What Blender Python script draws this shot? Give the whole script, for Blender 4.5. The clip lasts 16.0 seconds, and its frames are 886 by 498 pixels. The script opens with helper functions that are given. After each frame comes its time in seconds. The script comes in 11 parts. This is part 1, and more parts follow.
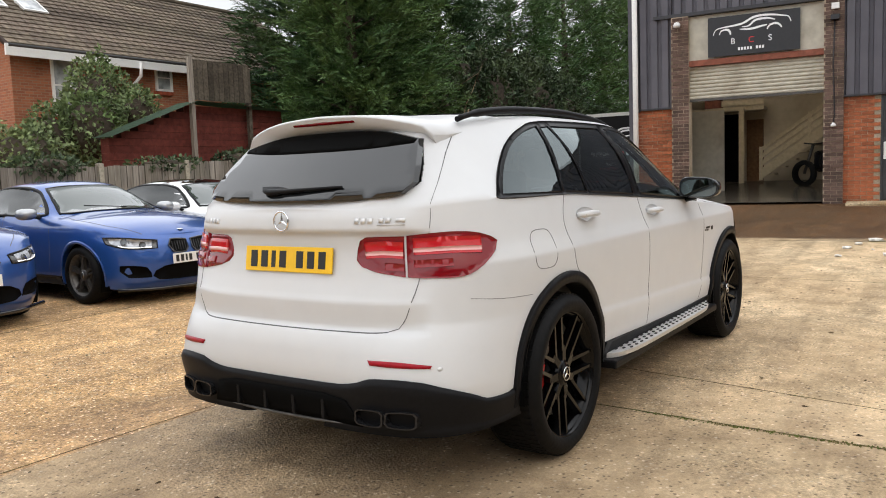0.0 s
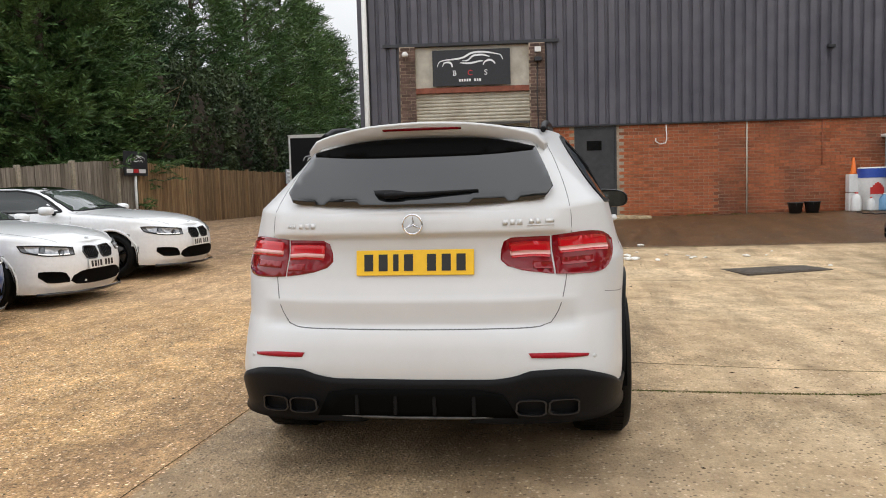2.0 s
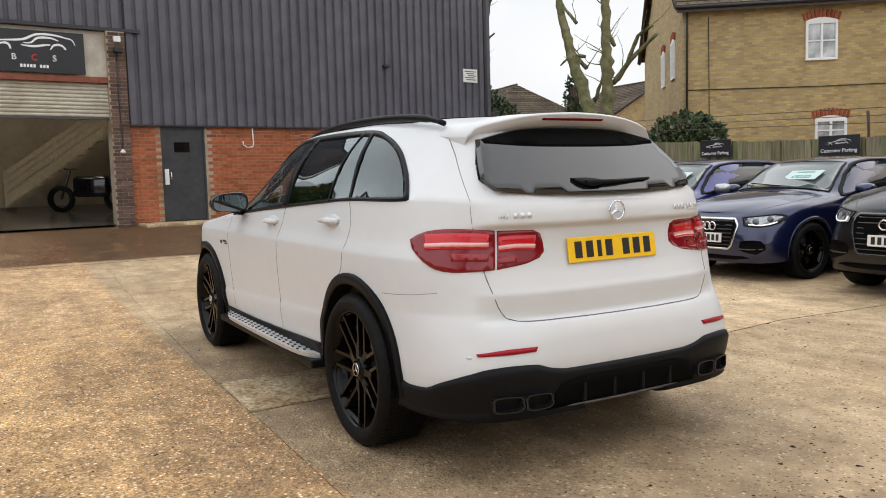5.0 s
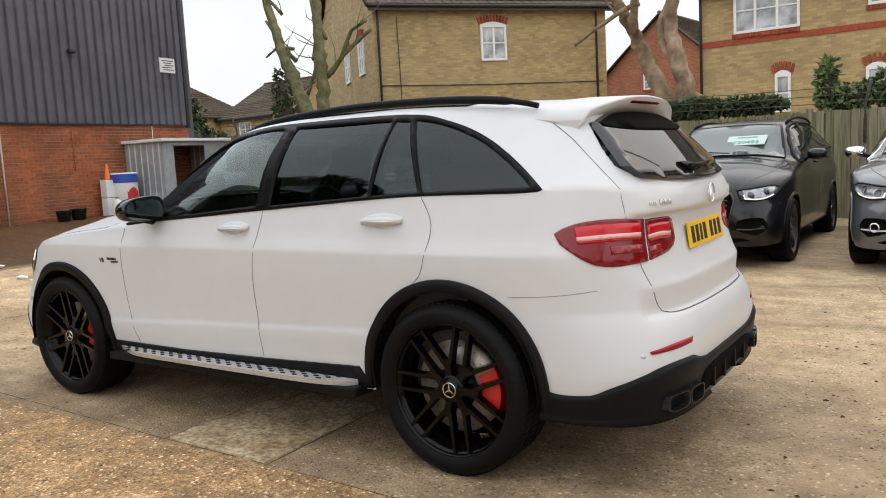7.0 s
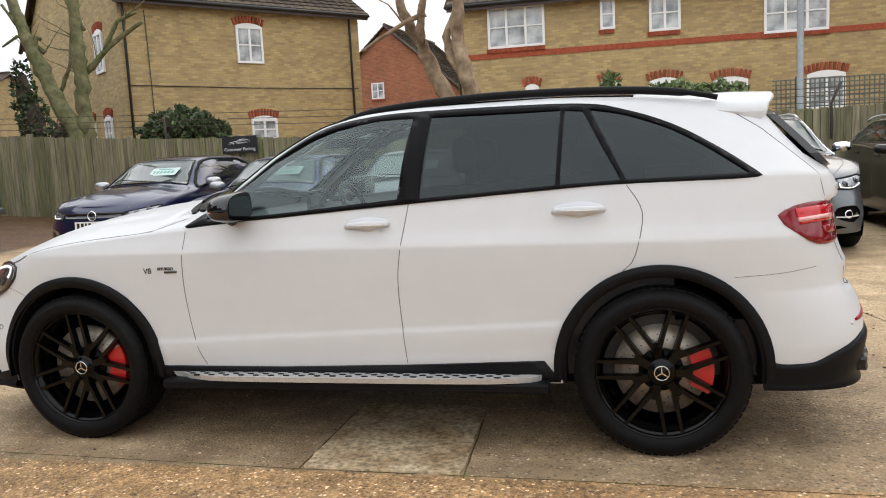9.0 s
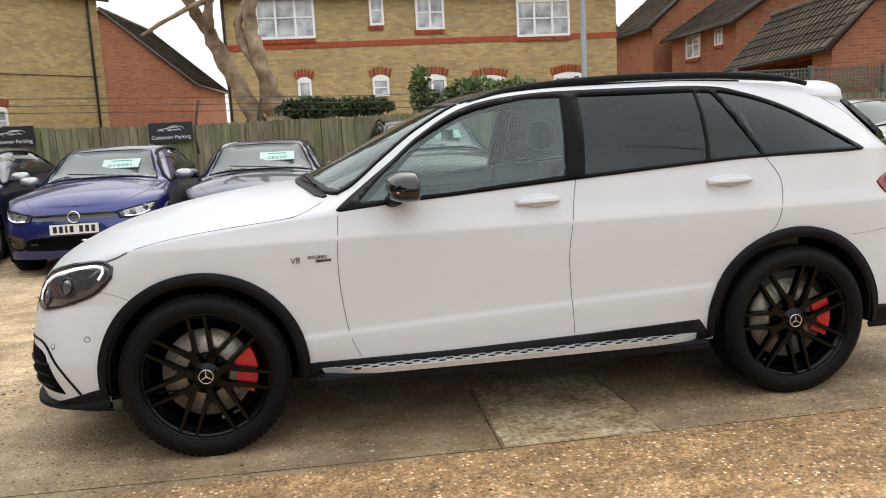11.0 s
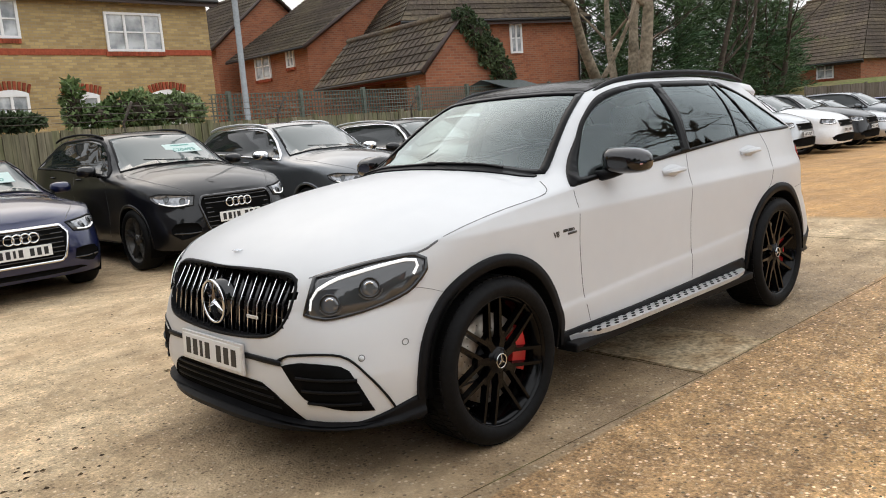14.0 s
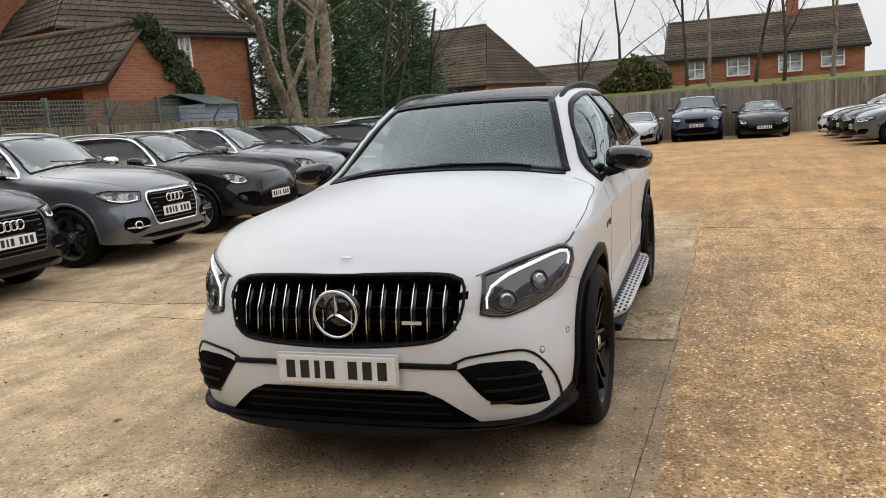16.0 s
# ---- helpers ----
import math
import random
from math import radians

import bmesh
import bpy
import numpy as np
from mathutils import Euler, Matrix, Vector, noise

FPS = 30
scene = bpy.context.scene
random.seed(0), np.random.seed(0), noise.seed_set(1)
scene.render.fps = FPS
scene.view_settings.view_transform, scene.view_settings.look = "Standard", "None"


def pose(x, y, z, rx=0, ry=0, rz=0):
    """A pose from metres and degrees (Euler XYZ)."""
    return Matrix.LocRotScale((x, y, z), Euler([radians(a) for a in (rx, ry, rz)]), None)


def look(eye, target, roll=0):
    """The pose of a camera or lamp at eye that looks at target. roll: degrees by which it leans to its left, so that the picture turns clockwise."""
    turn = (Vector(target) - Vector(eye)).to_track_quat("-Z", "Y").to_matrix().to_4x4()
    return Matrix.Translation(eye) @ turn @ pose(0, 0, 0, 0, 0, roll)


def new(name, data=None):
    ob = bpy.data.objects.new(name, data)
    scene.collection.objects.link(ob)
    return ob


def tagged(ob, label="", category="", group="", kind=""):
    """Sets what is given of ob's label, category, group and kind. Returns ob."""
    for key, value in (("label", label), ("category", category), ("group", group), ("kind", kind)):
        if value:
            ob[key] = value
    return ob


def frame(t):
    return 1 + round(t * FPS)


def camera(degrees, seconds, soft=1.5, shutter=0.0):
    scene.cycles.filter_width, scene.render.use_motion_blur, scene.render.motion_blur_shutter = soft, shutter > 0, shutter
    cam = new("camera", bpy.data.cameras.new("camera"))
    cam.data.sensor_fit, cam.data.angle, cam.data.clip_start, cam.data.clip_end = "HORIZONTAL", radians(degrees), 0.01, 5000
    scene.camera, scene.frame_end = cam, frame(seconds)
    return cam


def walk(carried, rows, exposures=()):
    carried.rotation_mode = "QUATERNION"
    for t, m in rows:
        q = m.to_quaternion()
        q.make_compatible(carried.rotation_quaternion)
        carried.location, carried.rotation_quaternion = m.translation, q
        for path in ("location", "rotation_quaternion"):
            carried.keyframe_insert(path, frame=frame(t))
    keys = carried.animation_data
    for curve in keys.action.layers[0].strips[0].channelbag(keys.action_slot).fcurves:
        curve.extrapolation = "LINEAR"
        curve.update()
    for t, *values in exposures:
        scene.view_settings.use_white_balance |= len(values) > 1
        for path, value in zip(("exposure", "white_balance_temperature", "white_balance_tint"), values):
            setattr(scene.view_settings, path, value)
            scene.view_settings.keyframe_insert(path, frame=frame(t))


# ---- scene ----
cam = camera(58.7, 16.0, soft=1.0)
PATH = [
    (0, (-4.712, -2.476, 1.287), (-3.063, -1.36, 1.1), -2.1),
    (0.5, (-5.004, -2.03, 1.261), (-3.237, -1.109, 1.086), -2.1),
    (1, (-5.236, -1.601, 1.269), (-3.378, -0.878, 1.106), -1.9),
    (1.5, (-5.458, -1.139, 1.272), (-3.533, -0.622, 1.112), -1.8),
    (2, (-5.613, -0.638, 1.277), (-3.643, -0.337, 1.116), -1.6),
    (2.1, (-5.674, -0.536, 1.277), (-3.697, -0.278, 1.116), -1.6),
    (2.5, (-5.729, -0.093, 1.275), (-3.737, -0.019, 1.113), -1.6),
    (3, (-5.656, 0.428, 1.258), (-3.668, 0.28, 1.096), -1.7),
    (3.2, (-5.612, 0.634, 1.276), (-3.632, 0.399, 1.114), -1.8),
    (5.3, (-4.739, 2.687, 1.282), (-3.091, 1.569, 1.093), -1.6),
    (5.5, (-4.577, 2.827, 1.286), (-2.985, 1.632, 1.091), -1.7),
    (6, (-4.208, 3.144, 1.297), (-2.762, 1.777, 1.093), -2.1),
    (6.5, (-3.755, 3.459, 1.303), (-2.471, 1.941, 1.087), -2.7),
    (7, (-3.283, 3.618, 1.327), (-2.162, 1.977, 1.101), -3.1),
    (7.5, (-2.821, 3.846, 1.335), (-1.864, 2.105, 1.104), -3.5),
    (8, (-2.296, 4.027, 1.334), (-1.512, 2.202, 1.101), -3.5),
    (8.5, (-1.792, 4.198, 1.348), (-1.182, 2.308, 1.112), -3.3),
    (9, (-1.265, 4.366, 1.351), (-0.831, 2.429, 1.107), -3.0),
    (9.5, (-0.737, 4.437, 1.363), (-0.49, 2.469, 1.106), -2.7),
    (10, (-0.18, 4.55, 1.376), (-0.12, 2.569, 1.108), -2.4),
    (10.2, (0.029, 4.559, 1.372), (0.017, 2.578, 1.098), -2.6),
    (12.3, (2.314, 4.146, 1.398), (1.549, 2.323, 1.097), -3.5),
    (12.5, (2.541, 4.092, 1.413), (1.702, 2.302, 1.111), -3.7),
    (13, (2.989, 3.836, 1.409), (1.98, 2.136, 1.108), -4.1),
    (13.5, (3.462, 3.53, 1.404), (2.268, 1.954, 1.101), -4.3),
    (14, (3.904, 3.194, 1.395), (2.54, 1.765, 1.083), -4.5),
    (14.5, (4.272, 2.797, 1.416), (2.748, 1.542, 1.094), -4.6),
    (15, (4.626, 2.374, 1.433), (2.966, 1.31, 1.103), -4.6),
    (15.5, (4.851, 1.916, 1.447), (3.078, 1.052, 1.11), -4.6),
    (16, (5.049, 1.459, 1.462), (3.19, 0.801, 1.126), -4.3),
]
walk(cam, [(t, look(eye, aim, roll)) for t, eye, aim, roll in PATH], exposures=[(0, 0.36), (3, 0.19), (5.5, 0.24), (7.5, 0.25), (9.5, 0.36), (12.5, 0.30), (14.5, 0.16), (16, 0.05)])

# ---- light ----
world = bpy.data.worlds.new("overcast_sky")
scene.world = world
world.use_nodes = True
wn = world.node_tree.nodes
sky = wn.new("ShaderNodeTexSky")
sky.sky_type = "NISHITA"
sky.sun_disc = False
sky.sun_elevation = radians(38)
sky.sun_rotation = radians(200)
sky.air_density, sky.dust_density, sky.ozone_density = 1.0, 6.0, 1.0
# overcast: a bright grey cloud layer over the sky's own light
cloud_pos = wn.new("ShaderNodeTexCoord")
cloud = wn.new("ShaderNodeTexNoise")
cloud.inputs["Scale"].default_value = 2.2
cloud.inputs["Detail"].default_value = 5
cloud_ramp = wn.new("ShaderNodeValToRGB")
cloud_ramp.color_ramp.elements[0].color = (5.4, 5.55, 5.8, 1)
cloud_ramp.color_ramp.elements[0].position = 0.3
cloud_ramp.color_ramp.elements[1].color = (7.9, 7.95, 8.0, 1)
cloud_ramp.color_ramp.elements[1].position = 0.7
cover = wn.new("ShaderNodeMixRGB")
cover.inputs[0].default_value = 0.88
wl = world.node_tree.links
wl.new(cloud_pos.outputs["Generated"], cloud.inputs["Vector"])
wl.new(cloud.outputs["Fac"], cloud_ramp.inputs[0])
wl.new(sky.outputs[0], cover.inputs[1])
wl.new(cloud_ramp.outputs[0], cover.inputs[2])
wl.new(cover.outputs[0], wn["Background"].inputs["Color"])
wn["Background"].inputs["Strength"].default_value = 0.123

sun = new("sun", bpy.data.lights.new("sun", "SUN"))
sun.data.energy = 1.75
sun.data.angle = radians(150)
sun.data.color = (0.955, 0.98, 1.02)
sun.matrix_world = look((-0.4, 3.4, 10.5), (0, 0, 0))

# ---- materials ----


def mat(name, color, rough=0.5, metal=0.0, grain=0.0, scale=20.0, bump=0.0, second=None, blotch=1.5, mix=0.5,
        coat=0.0, emit=None, power=0.0, trans=0.0, spec=0.5, rand=0.0, rough_var=0.0, stretch=0.0):
    """A principled surface with fine grain, large blotches towards a second colour and a little relief."""
    if rough >= 0.6 and spec == 0.5:
        spec = 0.18
    m = bpy.data.materials.new(name)
    m.use_nodes = True
    n, l = m.node_tree.nodes, m.node_tree.links
    p = n["Principled BSDF"]
    p.inputs["Base Color"].default_value = (*color, 1)
    p.inputs["Roughness"].default_value = rough
    p.inputs["Metallic"].default_value = metal
    p.inputs["Specular IOR Level"].default_value = spec
    p.inputs["Coat Weight"].default_value = coat
    p.inputs["Coat Roughness"].default_value = 0.03
    p.inputs["Transmission Weight"].default_value = trans
    if emit:
        p.inputs["Emission Color"].default_value = (*emit, 1)
        p.inputs["Emission Strength"].default_value = power
    if not (grain or second or bump or rand):
        return m
    pos = n.new("ShaderNodeTexCoord")
    where = pos.outputs["Object"]
    if stretch:
        # grain drawn out along the height, shifted from board to board
        own = n.new("ShaderNodeObjectInfo")
        shift = n.new("ShaderNodeVectorMath")
        shift.operation = "SCALE"
        shift.inputs[0].default_value = (17.0, 5.0, 11.0)
        l.new(own.outputs["Random"], shift.inputs["Scale"])
        draw = n.new("ShaderNodeMapping")
        draw.inputs["Scale"].default_value = (1.0, 1.0, stretch)
        l.new(where, draw.inputs["Vector"])
        l.new(shift.outputs[0], draw.inputs["Location"])
        where = draw.outputs[0]
    fine = n.new("ShaderNodeTexNoise")
    fine.inputs["Scale"].default_value = scale
    fine.inputs["Detail"].default_value = 6
    l.new(where, fine.inputs["Vector"])
    col = n.new("ShaderNodeMixRGB")
    col.inputs[1].default_value = (*color, 1)
    col.inputs[2].default_value = (*(second or color), 1)
    col.inputs[0].default_value = 0
    if second:
        big = n.new("ShaderNodeTexNoise")
        big.inputs["Scale"].default_value = blotch
        big.inputs["Detail"].default_value = 5
        l.new(where, big.inputs["Vector"])
        r = n.new("ShaderNodeValToRGB")
        r.color_ramp.elements[0].position = max(0.0, 0.62 - mix * 0.4)
        r.color_ramp.elements[1].position = min(1.0, 0.82 - mix * 0.3)
        l.new(big.outputs["Fac"], r.inputs[0])
        l.new(r.outputs[0], col.inputs[0])
    hsv = n.new("ShaderNodeHueSaturation")
    l.new(col.outputs[0], hsv.inputs["Color"])
    val = n.new("ShaderNodeMapRange")
    val.inputs["From Min"].default_value, val.inputs["From Max"].default_value = 0.32, 0.68
    val.inputs["To Min"].default_value = max(0.05, 1 - grain)
    val.inputs["To Max"].default_value = 1 + grain
    l.new(fine.outputs["Fac"], val.inputs["Value"])
    if rand:
        info = n.new("ShaderNodeObjectInfo")
        isl = n.new("ShaderNodeNewGeometry")
        add = n.new("ShaderNodeMath")
        add.operation = "ADD"
        l.new(info.outputs["Random"], add.inputs[0])
        l.new(isl.outputs["Random Per Island"], add.inputs[1])
        frac = n.new("ShaderNodeMath")
        frac.operation = "FRACT"
        l.new(add.outputs[0], frac.inputs[0])
        rr = n.new("ShaderNodeMapRange")
        rr.inputs["To Min"].default_value = 1 - rand
        rr.inputs["To Max"].default_value = 1 + rand
        l.new(frac.outputs[0], rr.inputs["Value"])
        mul = n.new("ShaderNodeMath")
        mul.operation = "MULTIPLY"
        l.new(val.outputs[0], mul.inputs[0])
        l.new(rr.outputs[0], mul.inputs[1])
        l.new(mul.outputs[0], hsv.inputs["Value"])
    else:
        l.new(val.outputs[0], hsv.inputs["Value"])
    l.new(hsv.outputs[0], p.inputs["Base Color"])
    if rough_var:
        rv = n.new("ShaderNodeMapRange")
        rv.inputs["To Min"].default_value = rough - rough_var
        rv.inputs["To Max"].default_value = rough + rough_var
        l.new(fine.outputs["Fac"], rv.inputs["Value"])
        l.new(rv.outputs[0], p.inputs["Roughness"])
    if bump:
        b = n.new("ShaderNodeBump")
        b.inputs["Strength"].default_value = min(1.0, bump)
        b.inputs["Distance"].default_value = 0.01 * max(1.0, bump)
        l.new(fine.outputs["Fac"], b.inputs["Height"])
        l.new(b.outputs[0], p.inputs["Normal"])
    return m


def glass_mat(name, tint, clear, base_gloss=0.08):
    """Car glass: a tinted see-through pane with a real gloss on it."""
    m = bpy.data.materials.new(name)
    m.use_nodes = True
    n, l = m.node_tree.nodes, m.node_tree.links
    n.remove(n["Principled BSDF"])
    see = n.new("ShaderNodeBsdfTransparent")
    see.inputs[0].default_value = (*[c * clear for c in tint], 1)
    gloss = n.new("ShaderNodeBsdfGlossy")
    gloss.inputs["Roughness"].default_value = 0.02
    gloss.inputs["Color"].default_value = (0.86, 0.96, 0.97, 1)
    # the gloss grows towards grazing angles, alike on both sides of the pane
    lw = n.new("ShaderNodeLayerWeight")
    lw.inputs["Blend"].default_value = 0.5
    power = n.new("ShaderNodeMath")
    power.operation = "POWER"
    power.inputs[1].default_value = 4.0
    l.new(lw.outputs["Facing"], power.inputs[0])
    fr = n.new("ShaderNodeMapRange")
    fr.inputs["To Min"].default_value = base_gloss
    l.new(power.outputs[0], fr.inputs["Value"])
    mixs = n.new("ShaderNodeMixShader")
    l.new(fr.outputs[0], mixs.inputs[0])
    l.new(see.outputs[0], mixs.inputs[1])
    l.new(gloss.outputs[0], mixs.inputs[2])
    l.new(mixs.outputs[0], n["Material Output"].inputs["Surface"])
    return m


M = {}
M["white"] = mat("white_car_paint", (0.625, 0.63, 0.635), 0.34, coat=0.14, spec=0.22, grain=0.012, scale=9, second=(0.64, 0.64, 0.64), blotch=1.1, mix=0.2)
M["trim"] = mat("satin_black_plastic", (0.0075, 0.0075, 0.0083), 0.45, grain=0.15, scale=60, rough_var=0.08, spec=0.11)
M["gloss_black"] = mat("gloss_black", (0.005, 0.005, 0.006), 0.08, coat=0.6, spec=0.4)
M["wheel_black"] = mat("gloss_black_alloy", (0.0014, 0.0014, 0.0016), 0.18, metal=0.0, coat=0.18, spec=0.12)
M["rubber"] = mat("tyre_rubber", (0.0042, 0.0042, 0.0045), 0.6, spec=0.14, grain=0.3, scale=40, second=(0.009, 0.0082, 0.0075), blotch=5, mix=0.2, bump=0.2)
M["roof_glass"] = mat("black_roof_glass", (0.006, 0.006, 0.007), 0.18, spec=0.08)
M["frame_black"] = mat("black_window_trim", (0.005, 0.005, 0.0055), 0.3, spec=0.08)
M["chrome"] = mat("chrome", (0.75, 0.76, 0.78), 0.10, metal=1.0)
# dark metal: what the mirror reflects is put into its colour
M["mirror_glass"] = mat("dark_reflection_mirror", (0.22, 0.25, 0.25), 0.03, metal=1.0)
M["alu"] = mat("brushed_aluminium", (0.66, 0.66, 0.66), 0.38, metal=0.45, grain=0.08, scale=50)
M["brake_steel"] = mat("worn_brake_steel", (0.36, 0.32, 0.27), 0.42, metal=0.6, grain=0.15, scale=60, second=(0.26, 0.20, 0.14), blotch=14, mix=0.4)
M["dark_metal"] = mat("dark_steel", (0.10, 0.095, 0.09), 0.45, metal=0.8, grain=0.2, scale=30)
M["red_caliper"] = mat("red_caliper_paint", (0.55, 0.012, 0.015), 0.35, coat=0.4, grain=0.05)
# near-black for hollows, their darkness put into the colour
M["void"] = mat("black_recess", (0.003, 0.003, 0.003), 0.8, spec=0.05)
M["seam"] = mat("shadow_gap_rubber", (0.12, 0.12, 0.12), 0.8)
M["tint"] = glass_mat("privacy_glass", (0.9, 0.95, 1.0), 0.09, 0.042)
M["clear"] = glass_mat("clear_car_glass", (0.84, 0.96, 0.93), 0.80, 0.075)
M["lamp_red"] = mat("red_lamp_lens", (0.50, 0.006, 0.012), 0.14, coat=0.3, spec=0.4)
M["lamp_mid_red"] = mat("mid_red_lamp_lens", (0.24, 0.003, 0.008), 0.14, coat=0.3, spec=0.4)
M["reflector_red"] = mat("red_reflector", (0.30, 0.004, 0.014), 0.3, grain=0.15, scale=80, spec=0.25)
M["lamp_dark_red"] = mat("dark_red_lamp_lens", (0.19, 0.003, 0.008), 0.10, coat=0.3, spec=0.4)
M["lamp_clear"] = mat("clear_lamp_strip", (0.72, 0.36, 0.34), 0.15, coat=0.3)
M["lamp_white"] = mat("daylight_strip", (0.72, 0.73, 0.74), 0.2, emit=(1, 0.98, 0.95), power=0.55)
M["lamp_glass"] = mat("headlamp_smoked_lens", (0.045, 0.047, 0.05), 0.05, coat=1.0)
M["lens_inner"] = mat("headlamp_projector", (0.16, 0.165, 0.175), 0.08, metal=0.5, coat=0.5)
M["plate_yellow"] = mat("yellow_plate", (0.86, 0.52, 0.012), 0.35, grain=0.03, scale=30)
M["plate_white"] = mat("white_plate", (0.75, 0.75, 0.73), 0.35, grain=0.03, scale=30)
M["ink"] = mat("black_ink", (0.012, 0.012, 0.012), 0.45)
M["leather"] = mat("black_leather", (0.02, 0.019, 0.018), 0.5, grain=0.2, scale=60)
M["paper"] = mat("price_card_paper", (0.52, 0.63, 0.60), 0.6, grain=0.03)
M["paper_ink"] = mat("price_card_ink", (0.16, 0.36, 0.32), 0.6)


def paint(name, c, m=0.45):
    return mat(name, c, 0.3, metal=m, coat=1.0, grain=0.04, scale=25)


M["blue_bmw"] = paint("estoril_blue_paint", (0.020, 0.085, 0.33))
M["blue_dark"] = paint("deep_blue_paint", (0.005, 0.009, 0.050))
M["blue_royal"] = paint("royal_blue_paint", (0.012, 0.017, 0.14))
M["black_paint"] = mat("black_car_paint", (0.006, 0.006, 0.007), 0.3, coat=0.75, spec=0.1, grain=0.04, scale=25)
M["grey_paint"] = paint("daytona_grey_paint", (0.115, 0.125, 0.135))
M["silver_paint"] = paint("silver_paint", (0.42, 0.43, 0.44), 0.7)
M["white_flat"] = paint("white_solid_paint", (0.78, 0.79, 0.80), 0.0)
M["car_glass"] = mat("parked_car_glass", (0.018, 0.022, 0.022), 0.03, spec=0.5)

# ---- building helpers ----


def part(name, bm, material, parent=None, label="", smooth=False):
    me = bpy.data.meshes.new(name)
    bm.normal_update()
    if smooth:
        for f in bm.faces:
            f.smooth = True
    bm.to_mesh(me)
    bm.free()
    for mm in (material if isinstance(material, (list, tuple)) else [material]):
        me.materials.append(mm)
    ob = new(name, me)
    if parent is not None:
        ob.parent = parent
    if label:
        tagged(ob, label)
    return ob


def empty(name, m=None, label="", category="", group="", kind=""):
    ob = new(name)
    if m is not None:
        ob.matrix_world = m
    return tagged(ob, label, category, group, kind)


def add_box(bm, x0, x1, y0, y1, z0, z1, bevel=0.0, mi=0, m=None):
    vs = [bm.verts.new(m @ Vector(p) if m else p) for p in
          ((x0, y0, z0), (x1, y0, z0), (x1, y1, z0), (x0, y1, z0), (x0, y0, z1), (x1, y0, z1), (x1, y1, z1), (x0, y1, z1))]
    fs = [bm.faces.new([vs[i] for i in q]) for q in
          ((3, 2, 1, 0), (4, 5, 6, 7), (0, 1, 5, 4), (1, 2, 6, 5), (2, 3, 7, 6), (3, 0, 4, 7))]
    for f in fs:
        f.material_index = mi
    if bevel:
        es = list({e for f in fs for e in f.edges})
        bmesh.ops.bevel(bm, geom=es, offset=bevel, segments=2, affect="EDGES", profile=0.5)
    return fs


def box(name, x0, x1, y0, y1, z0, z1, material, parent=None, label="", bevel=0.0):
    bm = bmesh.new()
    add_box(bm, min(x0, x1), max(x0, x1), min(y0, y1), max(y0, y1), z0, z1, bevel)
    return part(name, bm, material, parent, label)


def add_tube(bm, pts, radius, sides=8, mi=0, caps=True):
    """A round tube along points; radius is one number or one a point."""
    pts = [Vector(p) for p in pts]
    rad = radius if isinstance(radius, (list, tuple)) else [radius] * len(pts)
    rings, ref = [], None
    for i, p in enumerate(pts):
        d = (pts[min(i + 1, len(pts) - 1)] - pts[max(i - 1, 0)]).normalized()
        if ref is None:
            ref = Vector((0, 0, 1)) if abs(d.z) < 0.9 else Vector((1, 0, 0))
        a = d.cross(ref).normalized()
        b = d.cross(a).normalized()
        ref = -b if b.dot(ref) < 0 else b
        rings.append([bm.verts.new(p + (a * math.cos(t) + b * math.sin(t)) * rad[i])
                      for t in (2 * math.pi * k / sides for k in range(sides))])
    for r, s in zip(rings, rings[1:]):
        for k in range(sides):
            f = bm.faces.new((r[k], r[(k + 1) % sides], s[(k + 1) % sides], s[k]))
            f.material_index, f.smooth = mi, True
    if caps:
        bm.faces.new(rings[0][::-1]).material_index = mi
        bm.faces.new(rings[-1]).material_index = mi


def tube(name, pts, radius, material, parent=None, label="", sides=8):
    bm = bmesh.new()
    add_tube(bm, pts, radius, sides)
    bmesh.ops.recalc_face_normals(bm, faces=bm.faces)
    return part(name, bm, material, parent, label)


def add_lathe(bm, profile, centre, axis="y", sides=48, mi=0):
    """Turns (radius, along) points round an axis."""
    c = Vector(centre)
    rings = []
    for r, h in profile:
        ring = []
        for k in range(sides):
            t = 2 * math.pi * k / sides
            u, v = r * math.cos(t), r * math.sin(t)
            ring.append(bm.verts.new(c + Vector((u, h, v) if axis == "y" else (u, v, h) if axis == "z" else (h, u, v))))
        rings.append(ring)
    for a, b in zip(rings, rings[1:]):
        for k in range(sides):
            f = bm.faces.new((a[k], a[(k + 1) % sides], b[(k + 1) % sides], b[k]))
            f.smooth, f.material_index = True, mi


def curve(x, pts):
    """A smooth curve through (x, value) pairs, in order of x: monotone cubic."""
    n = len(pts)
    if x <= pts[0][0]:
        return pts[0][1]
    if x >= pts[-1][0]:
        return pts[-1][1]
    d = [(pts[i + 1][1] - pts[i][1]) / (pts[i + 1][0] - pts[i][0]) for i in range(n - 1)]
    m = [d[0]] + [0.0 if d[i - 1] * d[i] <= 0 else 2 * d[i - 1] * d[i] / (d[i - 1] + d[i]) for i in range(1, n - 1)] + [d[-1]]
    i = max(k for k in range(n - 1) if pts[k][0] <= x)
    h = pts[i + 1][0] - pts[i][0]
    t = (x - pts[i][0]) / h
    return ((2 * t ** 3 - 3 * t * t + 1) * pts[i][1] + (t ** 3 - 2 * t * t + t) * h * m[i]
            + (3 * t * t - 2 * t ** 3) * pts[i + 1][1] + (t ** 3 - t * t) * h * m[i + 1])


